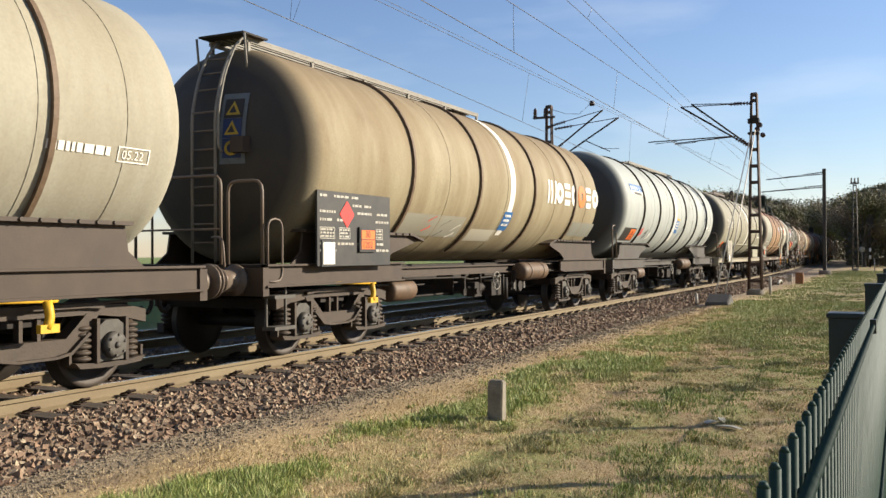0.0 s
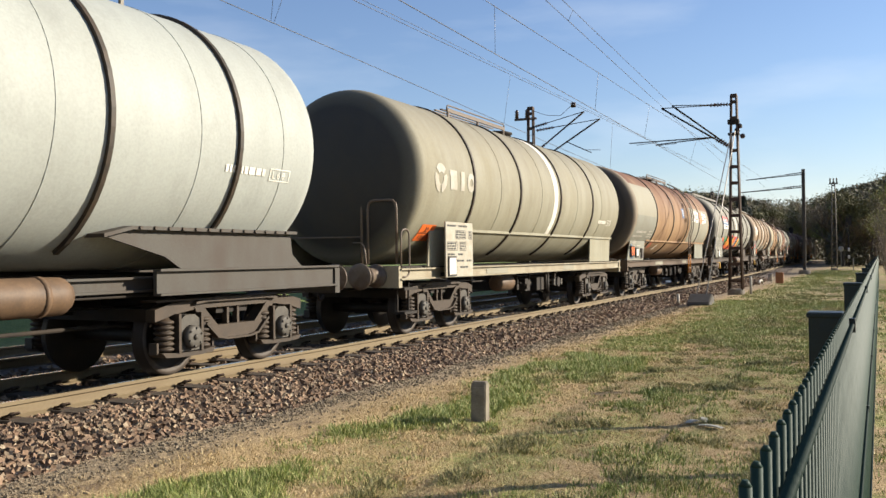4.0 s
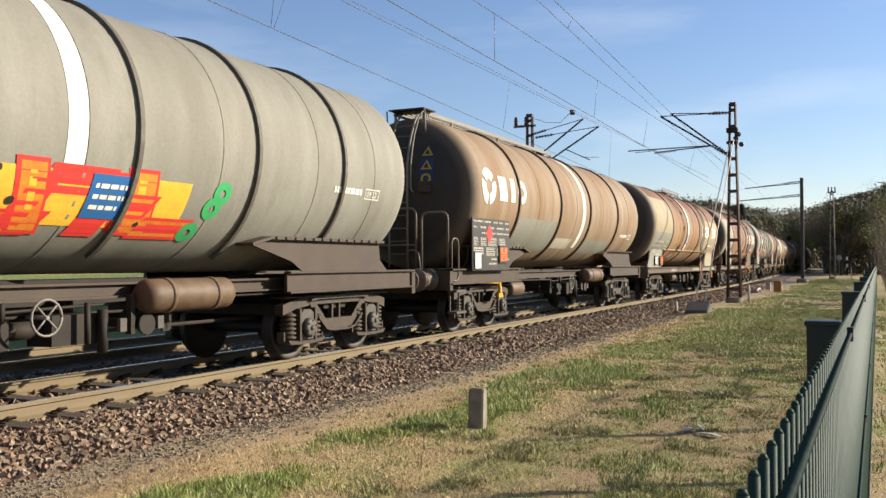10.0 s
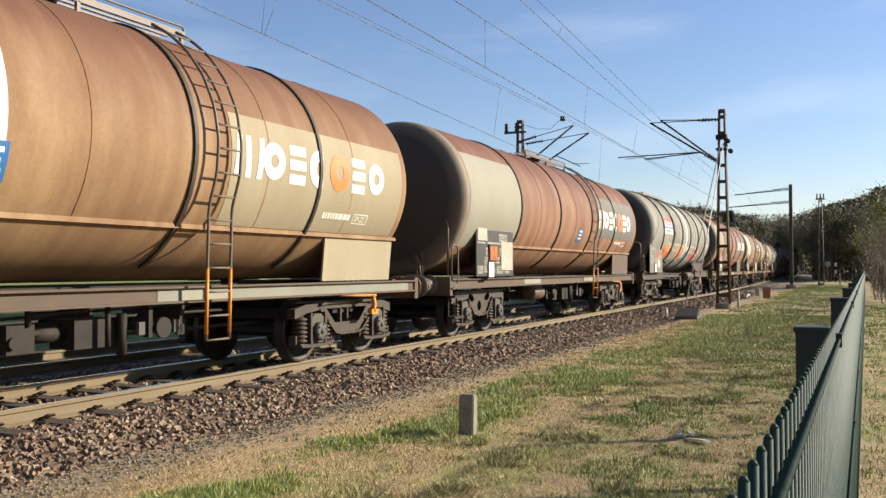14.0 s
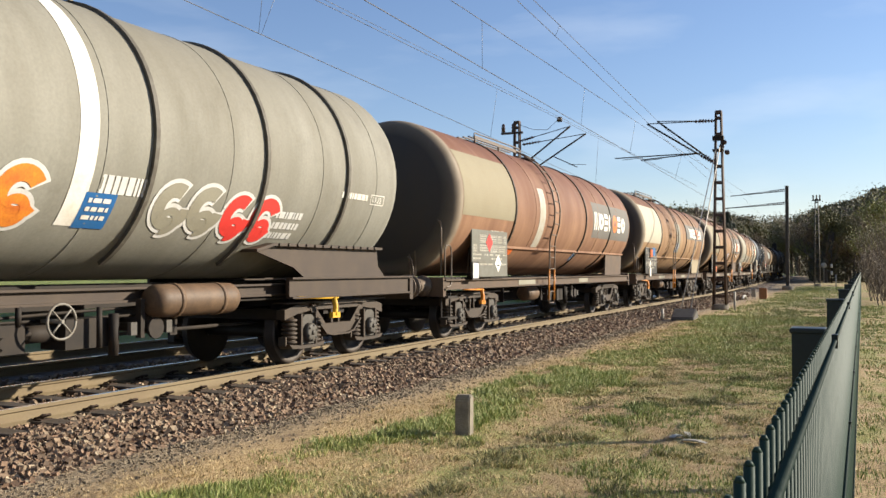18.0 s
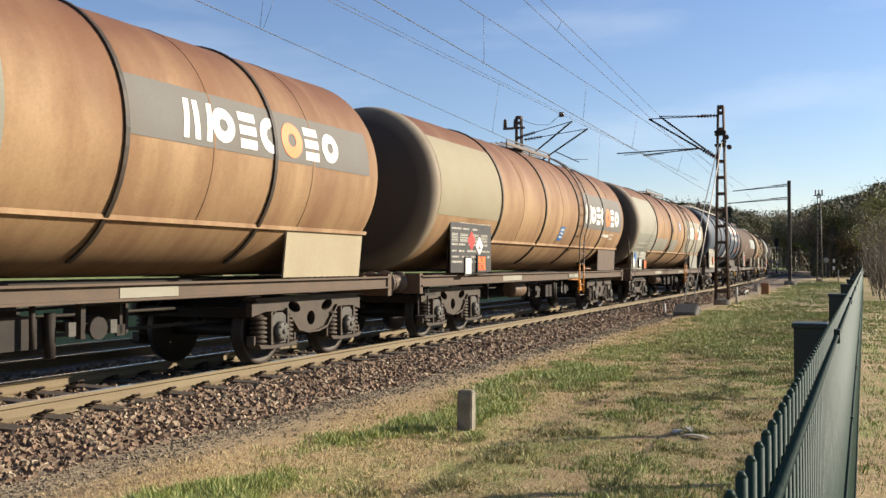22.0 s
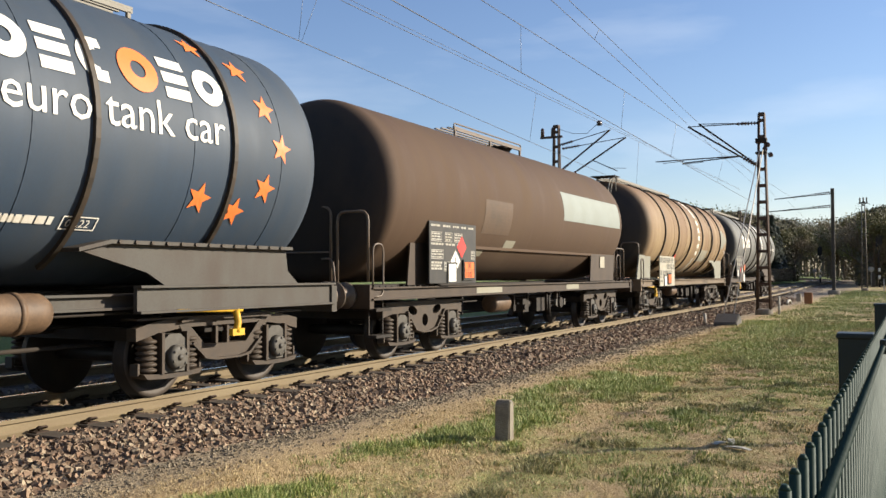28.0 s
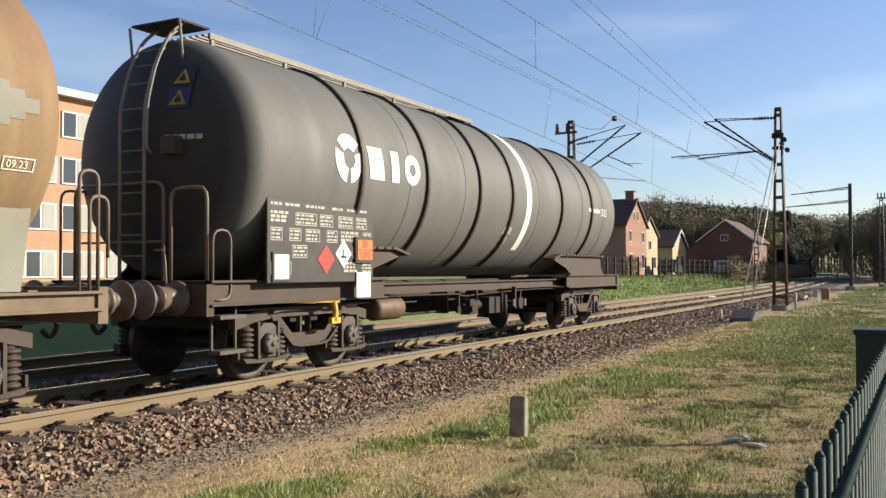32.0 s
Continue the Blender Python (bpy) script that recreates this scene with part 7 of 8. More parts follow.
cantilever(mast_a, 0.5, (-0.2, 6.2), (-3.45, 8.15), (-0.1, 7.8), (-3.0, 6.5))
bm = bmesh.new()
box(bm, -0.08, 0.08, -0.3, 0.85, 8.3, 8.4)
for y in (0.75, 0.2):
    lathe(bm, [(8.4, 0.05), (8.45, 0.11), (8.55, 0.07), (8.6, 0.11), (8.7, 0.07), (8.76, 0.10), (8.85, 0.03)], "z", 10, (0, y, 0))
part("cross_arm", bm, M_INSUL, mast_a, "cross arm with pin insulators")
tube(mast_a, "jumper", [(0, -0.1, 8.75), (0, -0.9, 8.45), (0, -1.6, 8.4), (0, -2.15, 8.85)], 0.012, M_WIRE)
bm = bmesh.new()
lathe(bm, [(-0.12, 0.02), (-0.1, 0.13), (0.1, 0.13), (0.12, 0.02)], "y", 12, (0, -2.25, 8.87))
part("pulley", bm, M_INSUL, mast_a)
tube(mast_a, "pull_off_arm", [(0, -0.15, 6.15), (0, -3.8, 5.69)], 0.016)
mast_e = lattice_mast(98, 15.2, 8.0, 0.5, 0.24, M_MAST, "lattice mast far along behind the second track")
cantilever(mast_e, 0.0, (-0.2, 6.0), (-3.2, 7.4), (-0.1, 7.4))


def wire_run(label, p, q, r=0.010, sag=0.0):
    bm = bmesh.new()
    p, q = Vector(p), Vector(q)
    pts = [p + (q - p) * (i / 16) - Vector((0, 0, sag * 4 * (i / 16) * (1 - i / 16))) for i in range(17)]
    pipe(bm, pts, r * 0.8, 6)
    return tagged(part("overhead_wire", bm, M_WIRE), label, "overhead wire", "wires of the overhead line")


wire_run("messenger wire above the near track", (2.0, 8.48, 7.56), (75.0, 7.37, 7.12), 0.011)
wire_run("contact wire above the near track", (2.0, 8.2, 6.53), (75.0, 8.2, 5.56), 0.012)
wire_run("second messenger wire running in to the mast", (2.0, 6.65, 8.04), (75.0, 9.15, 7.12), 0.010)
wire_run("third messenger wire running in to the mast", (2.0, 6.56, 8.26), (75.0, 8.89, 7.50), 0.010)
wire_run("messenger wire above the second track", (4.0, 11.6, 7.71), (75.0, 11.6, 8.16), 0.010)
wire_run("feeder wire above the second track", (2.0, 11.75, 7.91), (75.0, 11.75, 8.30), 0.008)
wire_run("contact wire above the second track", (4.0, 11.75, 6.9), (60.0, 11.75, 5.15), 0.011)
wire_run("far wire along the bend", (75.0, 8.2, 5.7), (160.0, 9.2, 5.7), 0.012)
wire_run("far messenger along the bend", (75.0, 8.0, 7.1), (160.0, 9.2, 7.1), 0.012, 0.7)
def along(p, q, x):
    return tuple(p[i] + (q[i] - p[i]) * (x - p[0]) / (q[0] - p[0]) for i in range(3))


NEAR_M, NEAR_C = ((2.0, 8.48, 7.56), (75.0, 7.37, 7.12)), ((2.0, 8.2, 6.53), (75.0, 8.2, 5.56))
FAR_M, FAR_C = ((4.0, 11.6, 7.71), (75.0, 11.6, 8.16)), ((4.0, 11.75, 6.9), (60.0, 11.75, 5.15))
RUN_2, RUN_3 = ((2.0, 6.65, 8.04), (75.0, 9.15, 7.12)), ((2.0, 6.56, 8.26), (75.0, 8.89, 7.50))
DROPS = [(along(*NEAR_M, x), along(*NEAR_C, x)) for x in (12.2, 20.2, 28.9, 36.0, 46.0)] + [(along(*FAR_M, x), along(*FAR_C, x2)) for x, x2 in ((16.0, 16.0), (16.6, 16.1), (30.0, 29.7), (44.0, 44.0))] + [(along(*RUN_3, 23.5), along(*RUN_2, 23.5))]
for a, b_ in DROPS:
    bm = bmesh.new()
    pipe(bm, [a, b_], 0.006, 4)
    tagged(part("dropper", bm, M_WIRE), "thin dropper between messenger and contact wire", "dropper", "droppers of the overhead line")

# ---- near things on the meadow ----
bm = bmesh.new()
prism(bm, [(-0.075, -0.2), (0.075, -0.2), (0.065, 0.33), (0.05, 0.38), (-0.05, 0.38), (-0.065, 0.33)], -0.08, 0.08)
bmesh.ops.bevel(bm, geom=list(bm.edges), offset=0.012, segments=2, affect="EDGES")
stone = tagged(part("marker_post", bm, M_CONC), "short weathered square concrete marker post in the grass", "marker post")
stone.matrix_basis = pose(8.5, 3.66, GROUND, 0, 1.5, 4)
fence = tagged(new("fence"), "dark green welded steel rod fence with square posts", "fence")
fence.matrix_basis = pose(0, 0.077, 0, 0, 0, -0.4)
TOP = 1.36 - 0.14
bm = bmesh.new()
rod(bm, (0, 0, -0.28), (0, 0, TOP - 0.004), 0.0042, 8)
rod(bm, (0, 0, TOP - 0.004), (0, 0, TOP), 0.0042, 8, 0.002)
bar = stash("fence_bar", bm, M_FENCE)
for i in range(300):
    put("fence_bar", bar, fence, pose(0.36 + 0.056 * i, 0.0, 0))
bm = bmesh.new()
for i in range(300, 1050):
    rod(bm, (0.36 + 0.056 * i, 0, -0.28), (0.36 + 0.056 * i, 0, TOP), 0.0045, 4)
tagged(part("fence_bars", bm, M_FENCE, fence, "dark green rods of the far panels"), kind="stuff")
for z in (TOP - 0.046, TOP - 0.66, TOP - 1.3):
    bm = bmesh.new()
    rod(bm, (-1.5, -0.0104, z), (59, -0.0104, z), 0.0060, 10)
    part("rail_bar", bm, M_FENCE, fence)
for i in range(24):
    x = 2.55 * i
    bm = bmesh.new()
    box(bm, x - 0.04, x + 0.04, 0.012, 0.092, -0.45, TOP - 0.026)
    post_ = part("fence_post", bm, M_POST, fence, "square dark post")
    bm = bmesh.new()
    box(bm, x - 0.045, x + 0.045, 0.008, 0.097, TOP - 0.026, TOP - 0.012)
    bmesh.ops.bevel(bm, geom=list(bm.edges), offset=0.003, segments=1, affect="EDGES")
    part("cap", bm, M_POST, post_)
    for z in (TOP - 0.046, TOP - 0.66):
        bm = bmesh.new()
        box(bm, x - 0.014, x + 0.014, -0.018, 0.012, z - 0.018, z + 0.018)
        part("clamp", bm, M_POST, post_)

# bits of pale bark lying in the grass
for k, (x, y, t, ln) in enumerate(((9.30, 1.55, 15, 0.16), (9.05, 1.62, -20, 0.10), (8.9, 1.42, 70, 0.13))):
    bm = bmesh.new()
    prism(bm, [(-ln, 0.0), (-ln * 0.3, 0.016), (ln * 0.5, 0.012), (ln, 0.0)], -0.03, 0.03)
    tagged(part("wood_chip", bm, M_DUSTY), "pale splinter of wood lying in the grass", "wood chip", "splinters in the grass").matrix_basis = pose(x, y, lie(x, y) + 0.012, 0, 0, t)

# small things beside the line
bm = bmesh.new()
box(bm, -0.16, 0.16, -0.2, 0.2, 0, 0.62)
bmesh.ops.bevel(bm, geom=list(bm.edges), offset=0.02, segments=2, affect="EDGES")
cabinet = tagged(part("relay_cabinet", bm, M_RELAY), "small rust-orange trackside cabinet", "cabinet")
cabinet.matrix_basis = pose(54.0, 4.75, GROUND)
bm = bmesh.new()
box(bm, -0.14, 0.14, -0.215, -0.201, 0.06, 0.56)
part("cabinet_door", bm, M_RELAY, cabinet)
bm = bmesh.new()
box(bm, -0.09, 0.09, -0.12, 0.12, 0, 0.45)
signbox = tagged(part("point_box", bm, M_DUSTY), "pale trackside box on short legs", "box")
signbox.matrix_basis = pose(54.5, 5.3, GROUND + 0.1)
for y in (-0.08, 0.08):
    bm = bmesh.new()
    rod(bm, (0, y, -0.2), (0, y, 0.02), 0.02, 6)
    part("leg", bm, M_DUSTY, signbox)
bm = bmesh.new()
pipe(bm, bend([(-0.9, 0, 0.0), (-0.5, 0, 0.16), (0.5, 0, 0.16), (0.9, 0, 0.0)], 0.2), 0.07, 8)
tagged(part("cable_duct", bm, M_DUSTY), "pale plastic cable duct on the ballast edge", "cable duct").matrix_basis = pose(52.0, 5.55, GROUND + 0.05)
bm = bmesh.new()
box(bm, -1.4, 1.4, -0.18, 0.18, 0, 0.08)
bmesh.ops.bevel(bm, geom=list(bm.edges), offset=0.02, segments=1, affect="EDGES")
tagged(part("board", bm, M_WHITE), "white board lying between the tracks", "board").matrix_basis = pose(50.0, 10.1, -0.15, 0, 0, 12)
for x, y, h in ((39.0, 4.55, 0.75), (30.6, 5.9, 0.35), (92.0, 1.6, 1.2)):
    bm = bmesh.new()
    rod(bm, (0, 0, -0.1), (0, 0, h), 0.05, 8)
    tagged(part("stake", bm, M_DUSTY), "short pale stake in the ground", "stake").matrix_basis = pose(x, y, GROUND)
for x, y, h in ((170, 12.95, 6.5), (122, 2.6, 6.5)):
    sg = tagged(new("signal"), "railway signal mast with dark head and striped post", "signal", "signals along the line")
    sg.matrix_basis = pose(x, y, GROUND)
    bm = bmesh.new()
    rod(bm, (0, 0, 0), (0, 0, h), 0.10, 8)
    part("post", bm, M_SOOT, sg)
    for z in (1.0, 1.9):
        bm = bmesh.new()
        rod(bm, (0, 0, z), (0, 0, z + 0.45), 0.13, 8)
        part("white_band", bm, M_WHITE, sg)
    bm = bmesh.new()
    box(bm, -0.25, 0.15, -0.35, 0.35, h - 1.6, h - 0.2)
    part("head", bm, M_SOOT, sg)
    bm = bmesh.new()
    lathe(bm, [(-0.03, 0.05), (-0.03, 0.35), (0.03, 0.35), (0.03, 0.05)], "x", 16, (0, 0.9, 2.2))
    rod(bm, (0, 0.9, 0), (0, 0.9, 2.2), 0.04, 6)
    part("disc_sign", bm, M_DUSTY, sg)


# ---- trees ----
def leaf_mat(name, a, b_, c):
    m, n, l, b = node_mat(name)
    geo = n.new("ShaderNodeNewGeometry")
    l.new(ramp(n, l, geo.outputs["Random Per Island"], [(0.0, a), (0.5, b_), (1.0, c)]), b.inputs["Base Color"])
    b.inputs["Roughness"].default_value = 0.7
    return m


M_BARK = plain("bark", (0.12, 0.095, 0.07), 0.9, dirt=(0.06, 0.05, 0.038), amount=0.7, scale=3, stretch=(3, 3, 0.5), relief=0.5)
M_LEAF = {
    "spring": leaf_mat("spring_leaves", (0.093, 0.112, 0.025), (0.178, 0.188, 0.043), (0.282, 0.262, 0.078)),
    "bud": leaf_mat("budding_twigs", (0.105, 0.080, 0.049), (0.178, 0.131, 0.074), (0.252, 0.197, 0.099)),
    "dark": leaf_mat("conifer_needles", (0.007, 0.013, 0.007), (0.011, 0.022, 0.010), (0.020, 0.033, 0.013)),
    "thicket": leaf_mat("thicket_leaves", (0.031, 0.028, 0.012), (0.062, 0.058, 0.024), (0.112, 0.102, 0.041)),
    "olive": leaf_mat("olive_leaves", (0.074, 0.075, 0.022), (0.126, 0.117, 0.039), (0.200, 0.179, 0.068)),
}


def grow(rnd, bm, p, d, length, r, depth, tips):
    q = p + d * length
    rod(bm, p, q, r, 5 if depth > 1 else 4, r * 0.62, caps=False)
    tips.append((q, depth, length))
    if depth == 0:
        return
    for _ in range(rnd.choice((2, 3, 3))):
        v = Vector((rnd.uniform(-1, 1), rnd.uniform(-1, 1), rnd.uniform(-0.1, 0.9)))
        nd = (d * 0.75 + v * 0.75).normalized()
        grow(rnd, bm, p + d * length * rnd.uniform(0.55, 1.0), nd, length * rnd.uniform(0.55, 0.8), r * 0.58, depth - 1, tips)


def make_tree(kind, seed, h, leaves, size, depth=4):
    rnd = random.Random(seed)
    bm = bmesh.new()
    tips = []
    t = tagged(new("tree"), {"spring": "broadleaf tree with fresh spring leaves", "bud": "budding tree with many bare brown twigs", "olive": "olive-green broadleaf tree of the wood edge", "dark": "dark green conifer in the wood"}[kind], "tree", "trees of the wood")
    if kind == "dark":
        rod(bm, (0, 0, -0.3), (0, 0, h), 0.18, 7, 0.03)
        part("trunk", bm, M_BARK, t)
        vs, fs = [], []
        for _ in range(leaves):
            u = rnd.uniform(0.03, 1) ** 0.8
            z, a = h * (1 - u * 0.93), rnd.uniform(0, 6.283)
            rr = (0.1 + u * h * 0.2) * rnd.uniform(0.35, 1.0)
            c = Vector((rr * math.cos(a), rr * math.sin(a), z - rr * 0.35))
            e = Vector((math.cos(a), math.sin(a), -0.6)) * size * 1.6
            s = Vector((-math.sin(a), math.cos(a), rnd.uniform(-0.3, 0.3))) * size * 0.7
            k = len(vs)
            vs += [c - s, c + s, c + e]
            fs.append((k, k + 1, k + 2))
    else:
        grow(rnd, bm, Vector((0, 0, -0.3)), Vector((rnd.uniform(-0.05, 0.05), rnd.uniform(-0.05, 0.05), 1)).normalized(), h * 0.34, h * 0.022, depth, tips)
        part("trunk", bm, M_BARK, t, "forked trunk with limbs and twigs")
        ends = [q for q in tips if q[1] <= 2]
        vs, fs = [], []
        for _ in range(leaves):
            c, _d, ln = rnd.choice(ends)
            c = c + Vector((rnd.gauss(0, 1), rnd.gauss(0, 1), rnd.gauss(0, 0.8))) * h * 0.05
            u = Vector((rnd.uniform(-1, 1), rnd.uniform(-1, 1), rnd.uniform(-1, 1))).normalized() * size
            v = u.cross(Vector((rnd.uniform(-1, 1), rnd.uniform(-1, 1), rnd.uniform(-1, 1)))).normalized() * size * rnd.uniform(0.4, 0.9)
            k = len(vs)
            vs += [c - u, c + u, c + v]
            fs.append((k, k + 1, k + 2))
    me = bpy.data.meshes.new("crown")
    me.from_pydata([tuple(v) for v in vs], [], fs)
    me.materials.append(M_LEAF[kind])
    c = new("crown", me)
    c.parent = t
    return t


TREES = [make_tree("spring", 1, 13, 4600, 0.21), make_tree("bud", 2, 15, 3400, 0.14, 5), make_tree("olive", 3, 12, 4600, 0.22), make_tree("dark", 4, 13, 3000, 0.36), make_tree("olive", 5, 13, 4600, 0.22), make_tree("bud", 6, 13, 3600, 0.16, 5), make_tree("spring", 7, 11, 4200, 0.20)]
for k, t in enumerate(TREES):
    t.matrix_basis = pose(190 + 6 * k, 52 + 5 * k, 0.4)
rnd = random.Random(9)


def plant(k, x, y, s=1.0, z=None):
    t = copy_thing(TREES[k], pose(x, y, (0.6 if y > 15 else GROUND) if z is None else z, 0, 0, rnd.uniform(0, 360)))
    t.scale = (s, s, s * rnd.uniform(0.92, 1.08))
    return t


def clear_of_track(x, y, gap=7.5):
    return abs(y - 9.8 - swing(x)[0]) > gap


def skyline(m):
    """Rise of the wood's top seen along the bearing m = y / x."""
    return float(np.interp(m, [-0.10, -0.017, -0.003, 0.017, 0.036, 0.05, 0.071, 0.11, 0.157, 0.20, 0.25, 0.32], [0.10, 0.090, 0.080, 0.076, 0.070, 0.064, 0.062, 0.064, 0.073, 0.080, 0.085, 0.088]))


def grow_wood(n, bearing, depth, kinds, low=0.78, high=1.02):
    for _ in range(n):
        m, x = rnd.uniform(*bearing), rnd.uniform(*depth)
        y = m * x
        if not clear_of_track(x, y, 5.4):
            continue
        k = rnd.choice(kinds)
        plant(k, x, y, (1.6 + skyline(m) * x) * rnd.uniform(low, high) / TREE_H[k])


TREE_H = (13, 15, 12, 13, 13, 13, 11)
grow_wood(92, (0.15, 0.48), (134, 166), (0, 1, 1, 2, 4, 5, 6, 5, 1))
grow_wood(40, (0.12, 0.45), (170, 200), (1, 5, 2, 4))
grow_wood(66, (-0.05, 0.16), (172, 225), (1, 2, 4, 5, 4, 2))
grow_wood(46, (-0.05, 0.042), (122, 165), (2, 4, 1, 5, 6, 4), 0.8, 1.02)
grow_wood(60, (0.02, 0.13), (232, 300), (2, 4, 4, 1, 5), 0.85, 0.97)
grow_wood(16, (0.0, 0.12), (300, 340), (2, 4, 4, 1), 0.85, 0.95)
grow_wood(24, (0.0, 0.12), (370, 440), (2, 4, 4, 1), 0.85, 0.95)
grow_wood(20, (0.02, 0.11), (470, 540), (2, 4), 0.85, 0.95)
grow_wood(16, (0.05, 0.125), (570, 600), (2, 4), 0.85, 0.95)
for i in range(9):       # dark firs beside the line
    plant(3, 158 + rnd.uniform(-6, 10), 20.5 + rnd.uniform(-3, 4), rnd.uniform(0.72, 0.84))
for x, y, k, s in ((96, -4.0, 0, 0.72), (108, -3.4, 6, 0.85), (118, -2.6, 0, 0.8), (90, -5.2, 4, 0.75), (84, -6.0, 1, 0.6), (128, -1.6, 4, 0.9)):
    plant(k, x, y, s)
# high bare trees behind the train
for x, y, k, s in ((72, 35, 1, 0.74), (80, 33, 5, 0.72), (62, 44, 1, 0.72), (70, 33, 1, 0.72)):
    plant(k, x, y, s, 0.6)
# undergrowth between the trunks
vs, fs = [], []
for i in range(135000):
    k = rnd.random()
    if k < 0.4:
        x = 136 + rnd.uniform(0, 40)
        y = x * rnd.uniform(0.14, 0.5)
    elif k < 0.75:
        x = 176 + rnd.uniform(0, 55) if rnd.random() < 0.55 else rnd.choice((rnd.uniform(290, 330), rnd.uniform(372, 440), rnd.uniform(470, 540), rnd.uniform(570, 600)))
        y = x * rnd.uniform(-0.06, 0.17)
    elif k < 0.87:
        x = rnd.uniform(122, 172)
        y = x * rnd.uniform(-0.06, 0.042)
    else:
        x = rnd.uniform(180, 290)
        y = x * rnd.uniform(0.02, 0.17)
    if not clear_of_track(x, y, 5.5):
        continue
    c = Vector((x, y, rnd.uniform(0, 0.94) ** (1.3 if k < 0.87 else 1.9) * (1.0 + skyline(y / x) * x)))
    u, v = (Vector((rnd.uniform(-1, 1), rnd.uniform(-1, 1), rnd.uniform(-1, 1))) * (0.18 + x * 0.0015) for _ in range(2))
    n0 = len(vs)
    vs += [tuple(c), tuple(c + u), tuple(c + v)]
    fs.append((n0, n0 + 1, n0 + 2))
me = bpy.data.meshes.new("undergrowth")
me.from_pydata(vs, [], fs)
me.materials.append(M_LEAF["thicket"])
tagged(new("undergrowth", me), "dark undergrowth of the wood", "undergrowth", kind="stuff")


def shrub(seed, h, n):
    """A budding bush of many thin upright stems."""
    r = random.Random(seed)
    t = tagged(new("bush"), "tall budding bush with thin brown stems and yellow-green buds", "bush", "bushes by the fence")
    bm = bmesh.new()
    pts = []
    for _ in range(n):
        a, d = r.uniform(0, 6.283), r.uniform(0, 0.8)
        p = Vector((d * math.cos(a), d * math.sin(a), -0.1))
        v = Vector((math.cos(a) * 0.25, math.sin(a) * 0.25, 1)).normalized()
        ln = h * r.uniform(0.5, 1.0)
        rr = 0.025
        for _k in range(5):
            q = p + v * ln / 5
            rod(bm, p, q, rr, 4, rr * 0.75, caps=False)
            for _j in range(3):
                w = (v + Vector((r.uniform(-1, 1), r.uniform(-1, 1), r.uniform(-0.2, 0.6))) * 0.8).normalized()
                e = q + w * ln * 0.16
                rod(bm, q, e, rr * 0.45, 3, rr * 0.2, caps=False)
                pts += [e, q + (e - q) * 0.6]
            p, rr = q, rr * 0.78
            v = (v + Vector((r.uniform(-1, 1), r.uniform(-1, 1), 0.3)) * 0.16).normalized()
    part("stem_mass", bm, M_BARK, t)
    vs, fs = [], []
    for p in pts:
        for _ in range(4):
            c = p + Vector((r.gauss(0, 0.1), r.gauss(0, 0.1), r.gauss(0, 0.1)))
            u = Vector((r.uniform(-1, 1), r.uniform(-1, 1), r.uniform(-1, 1))) * 0.045
            v = Vector((r.uniform(-1, 1), r.uniform(-1, 1), r.uniform(-1, 1))) * 0.045
            k = len(vs)
            vs += [c, c + u, c + v]
            fs.append((k, k + 1, k + 2))
    me = bpy.data.meshes.new("bud_mass")
    me.from_pydata([tuple(v) for v in vs], [], fs)
    me.materials.append(M_LEAF["bud"])
    c = new("bud_mass", me)
    c.parent = t
    return t


BUSH = [shrub(1, 5.5, 16), shrub(2, 4.2, 18)]
BUSH[0].matrix_basis, BUSH[1].matrix_basis = pose(46, -1.7, GROUND), pose(53, -1.35, GROUND)
for x, y, k, s in ((49, -2.4, 1, 0.95), (57, -1.5, 0, 0.8), (62, -1.6, 1, 1.0), (68, -1.7, 0, 0.9), (41, -2.2, 0, 0.75), (75, -1.8, 1, 1.15), (83, -2.0, 0, 1.1), (51, -3.3, 0, 1.0), (60, -3.0, 0, 1.05)):
    t = copy_thing(BUSH[k], pose(x, y, GROUND, 0, 0, 70 * x))
    t.scale = (s, s, s)

# ---- houses ----
def brick_mat(name, a, b_):
    m, n, l, b = node_mat(name)
    co = n.new("ShaderNodeTexCoord").outputs["Object"]
    br = n.new("ShaderNodeTexBrick")
    br.inputs["Scale"].default_value = 4.5
    br.inputs["Color1"].default_value, br.inputs["Color2"].default_value, br.inputs["Mortar"].default_value = (*a, 1), (*b_, 1), (0.3, 0.25, 0.2, 1)
    mp = n.new("ShaderNodeMapping")
    mp.inputs["Rotation"].default_value = (radians(90), 0, radians(90))
    l.new(co, mp.inputs["Vector"])
    l.new(mp.outputs["Vector"], br.inputs["Vector"])
    big = noise_node(n, l, co, 0.8, (1, 1, 1), 4)
    l.new(mix(n, l, ramp(n, l, big, [(0.4, 0.0), (0.7, 0.4)]), br.outputs["Color"], tuple(x * 0.6 for x in a)), b.inputs["Base Color"])
    b.inputs["Roughness"].default_value = 0.9
    return m


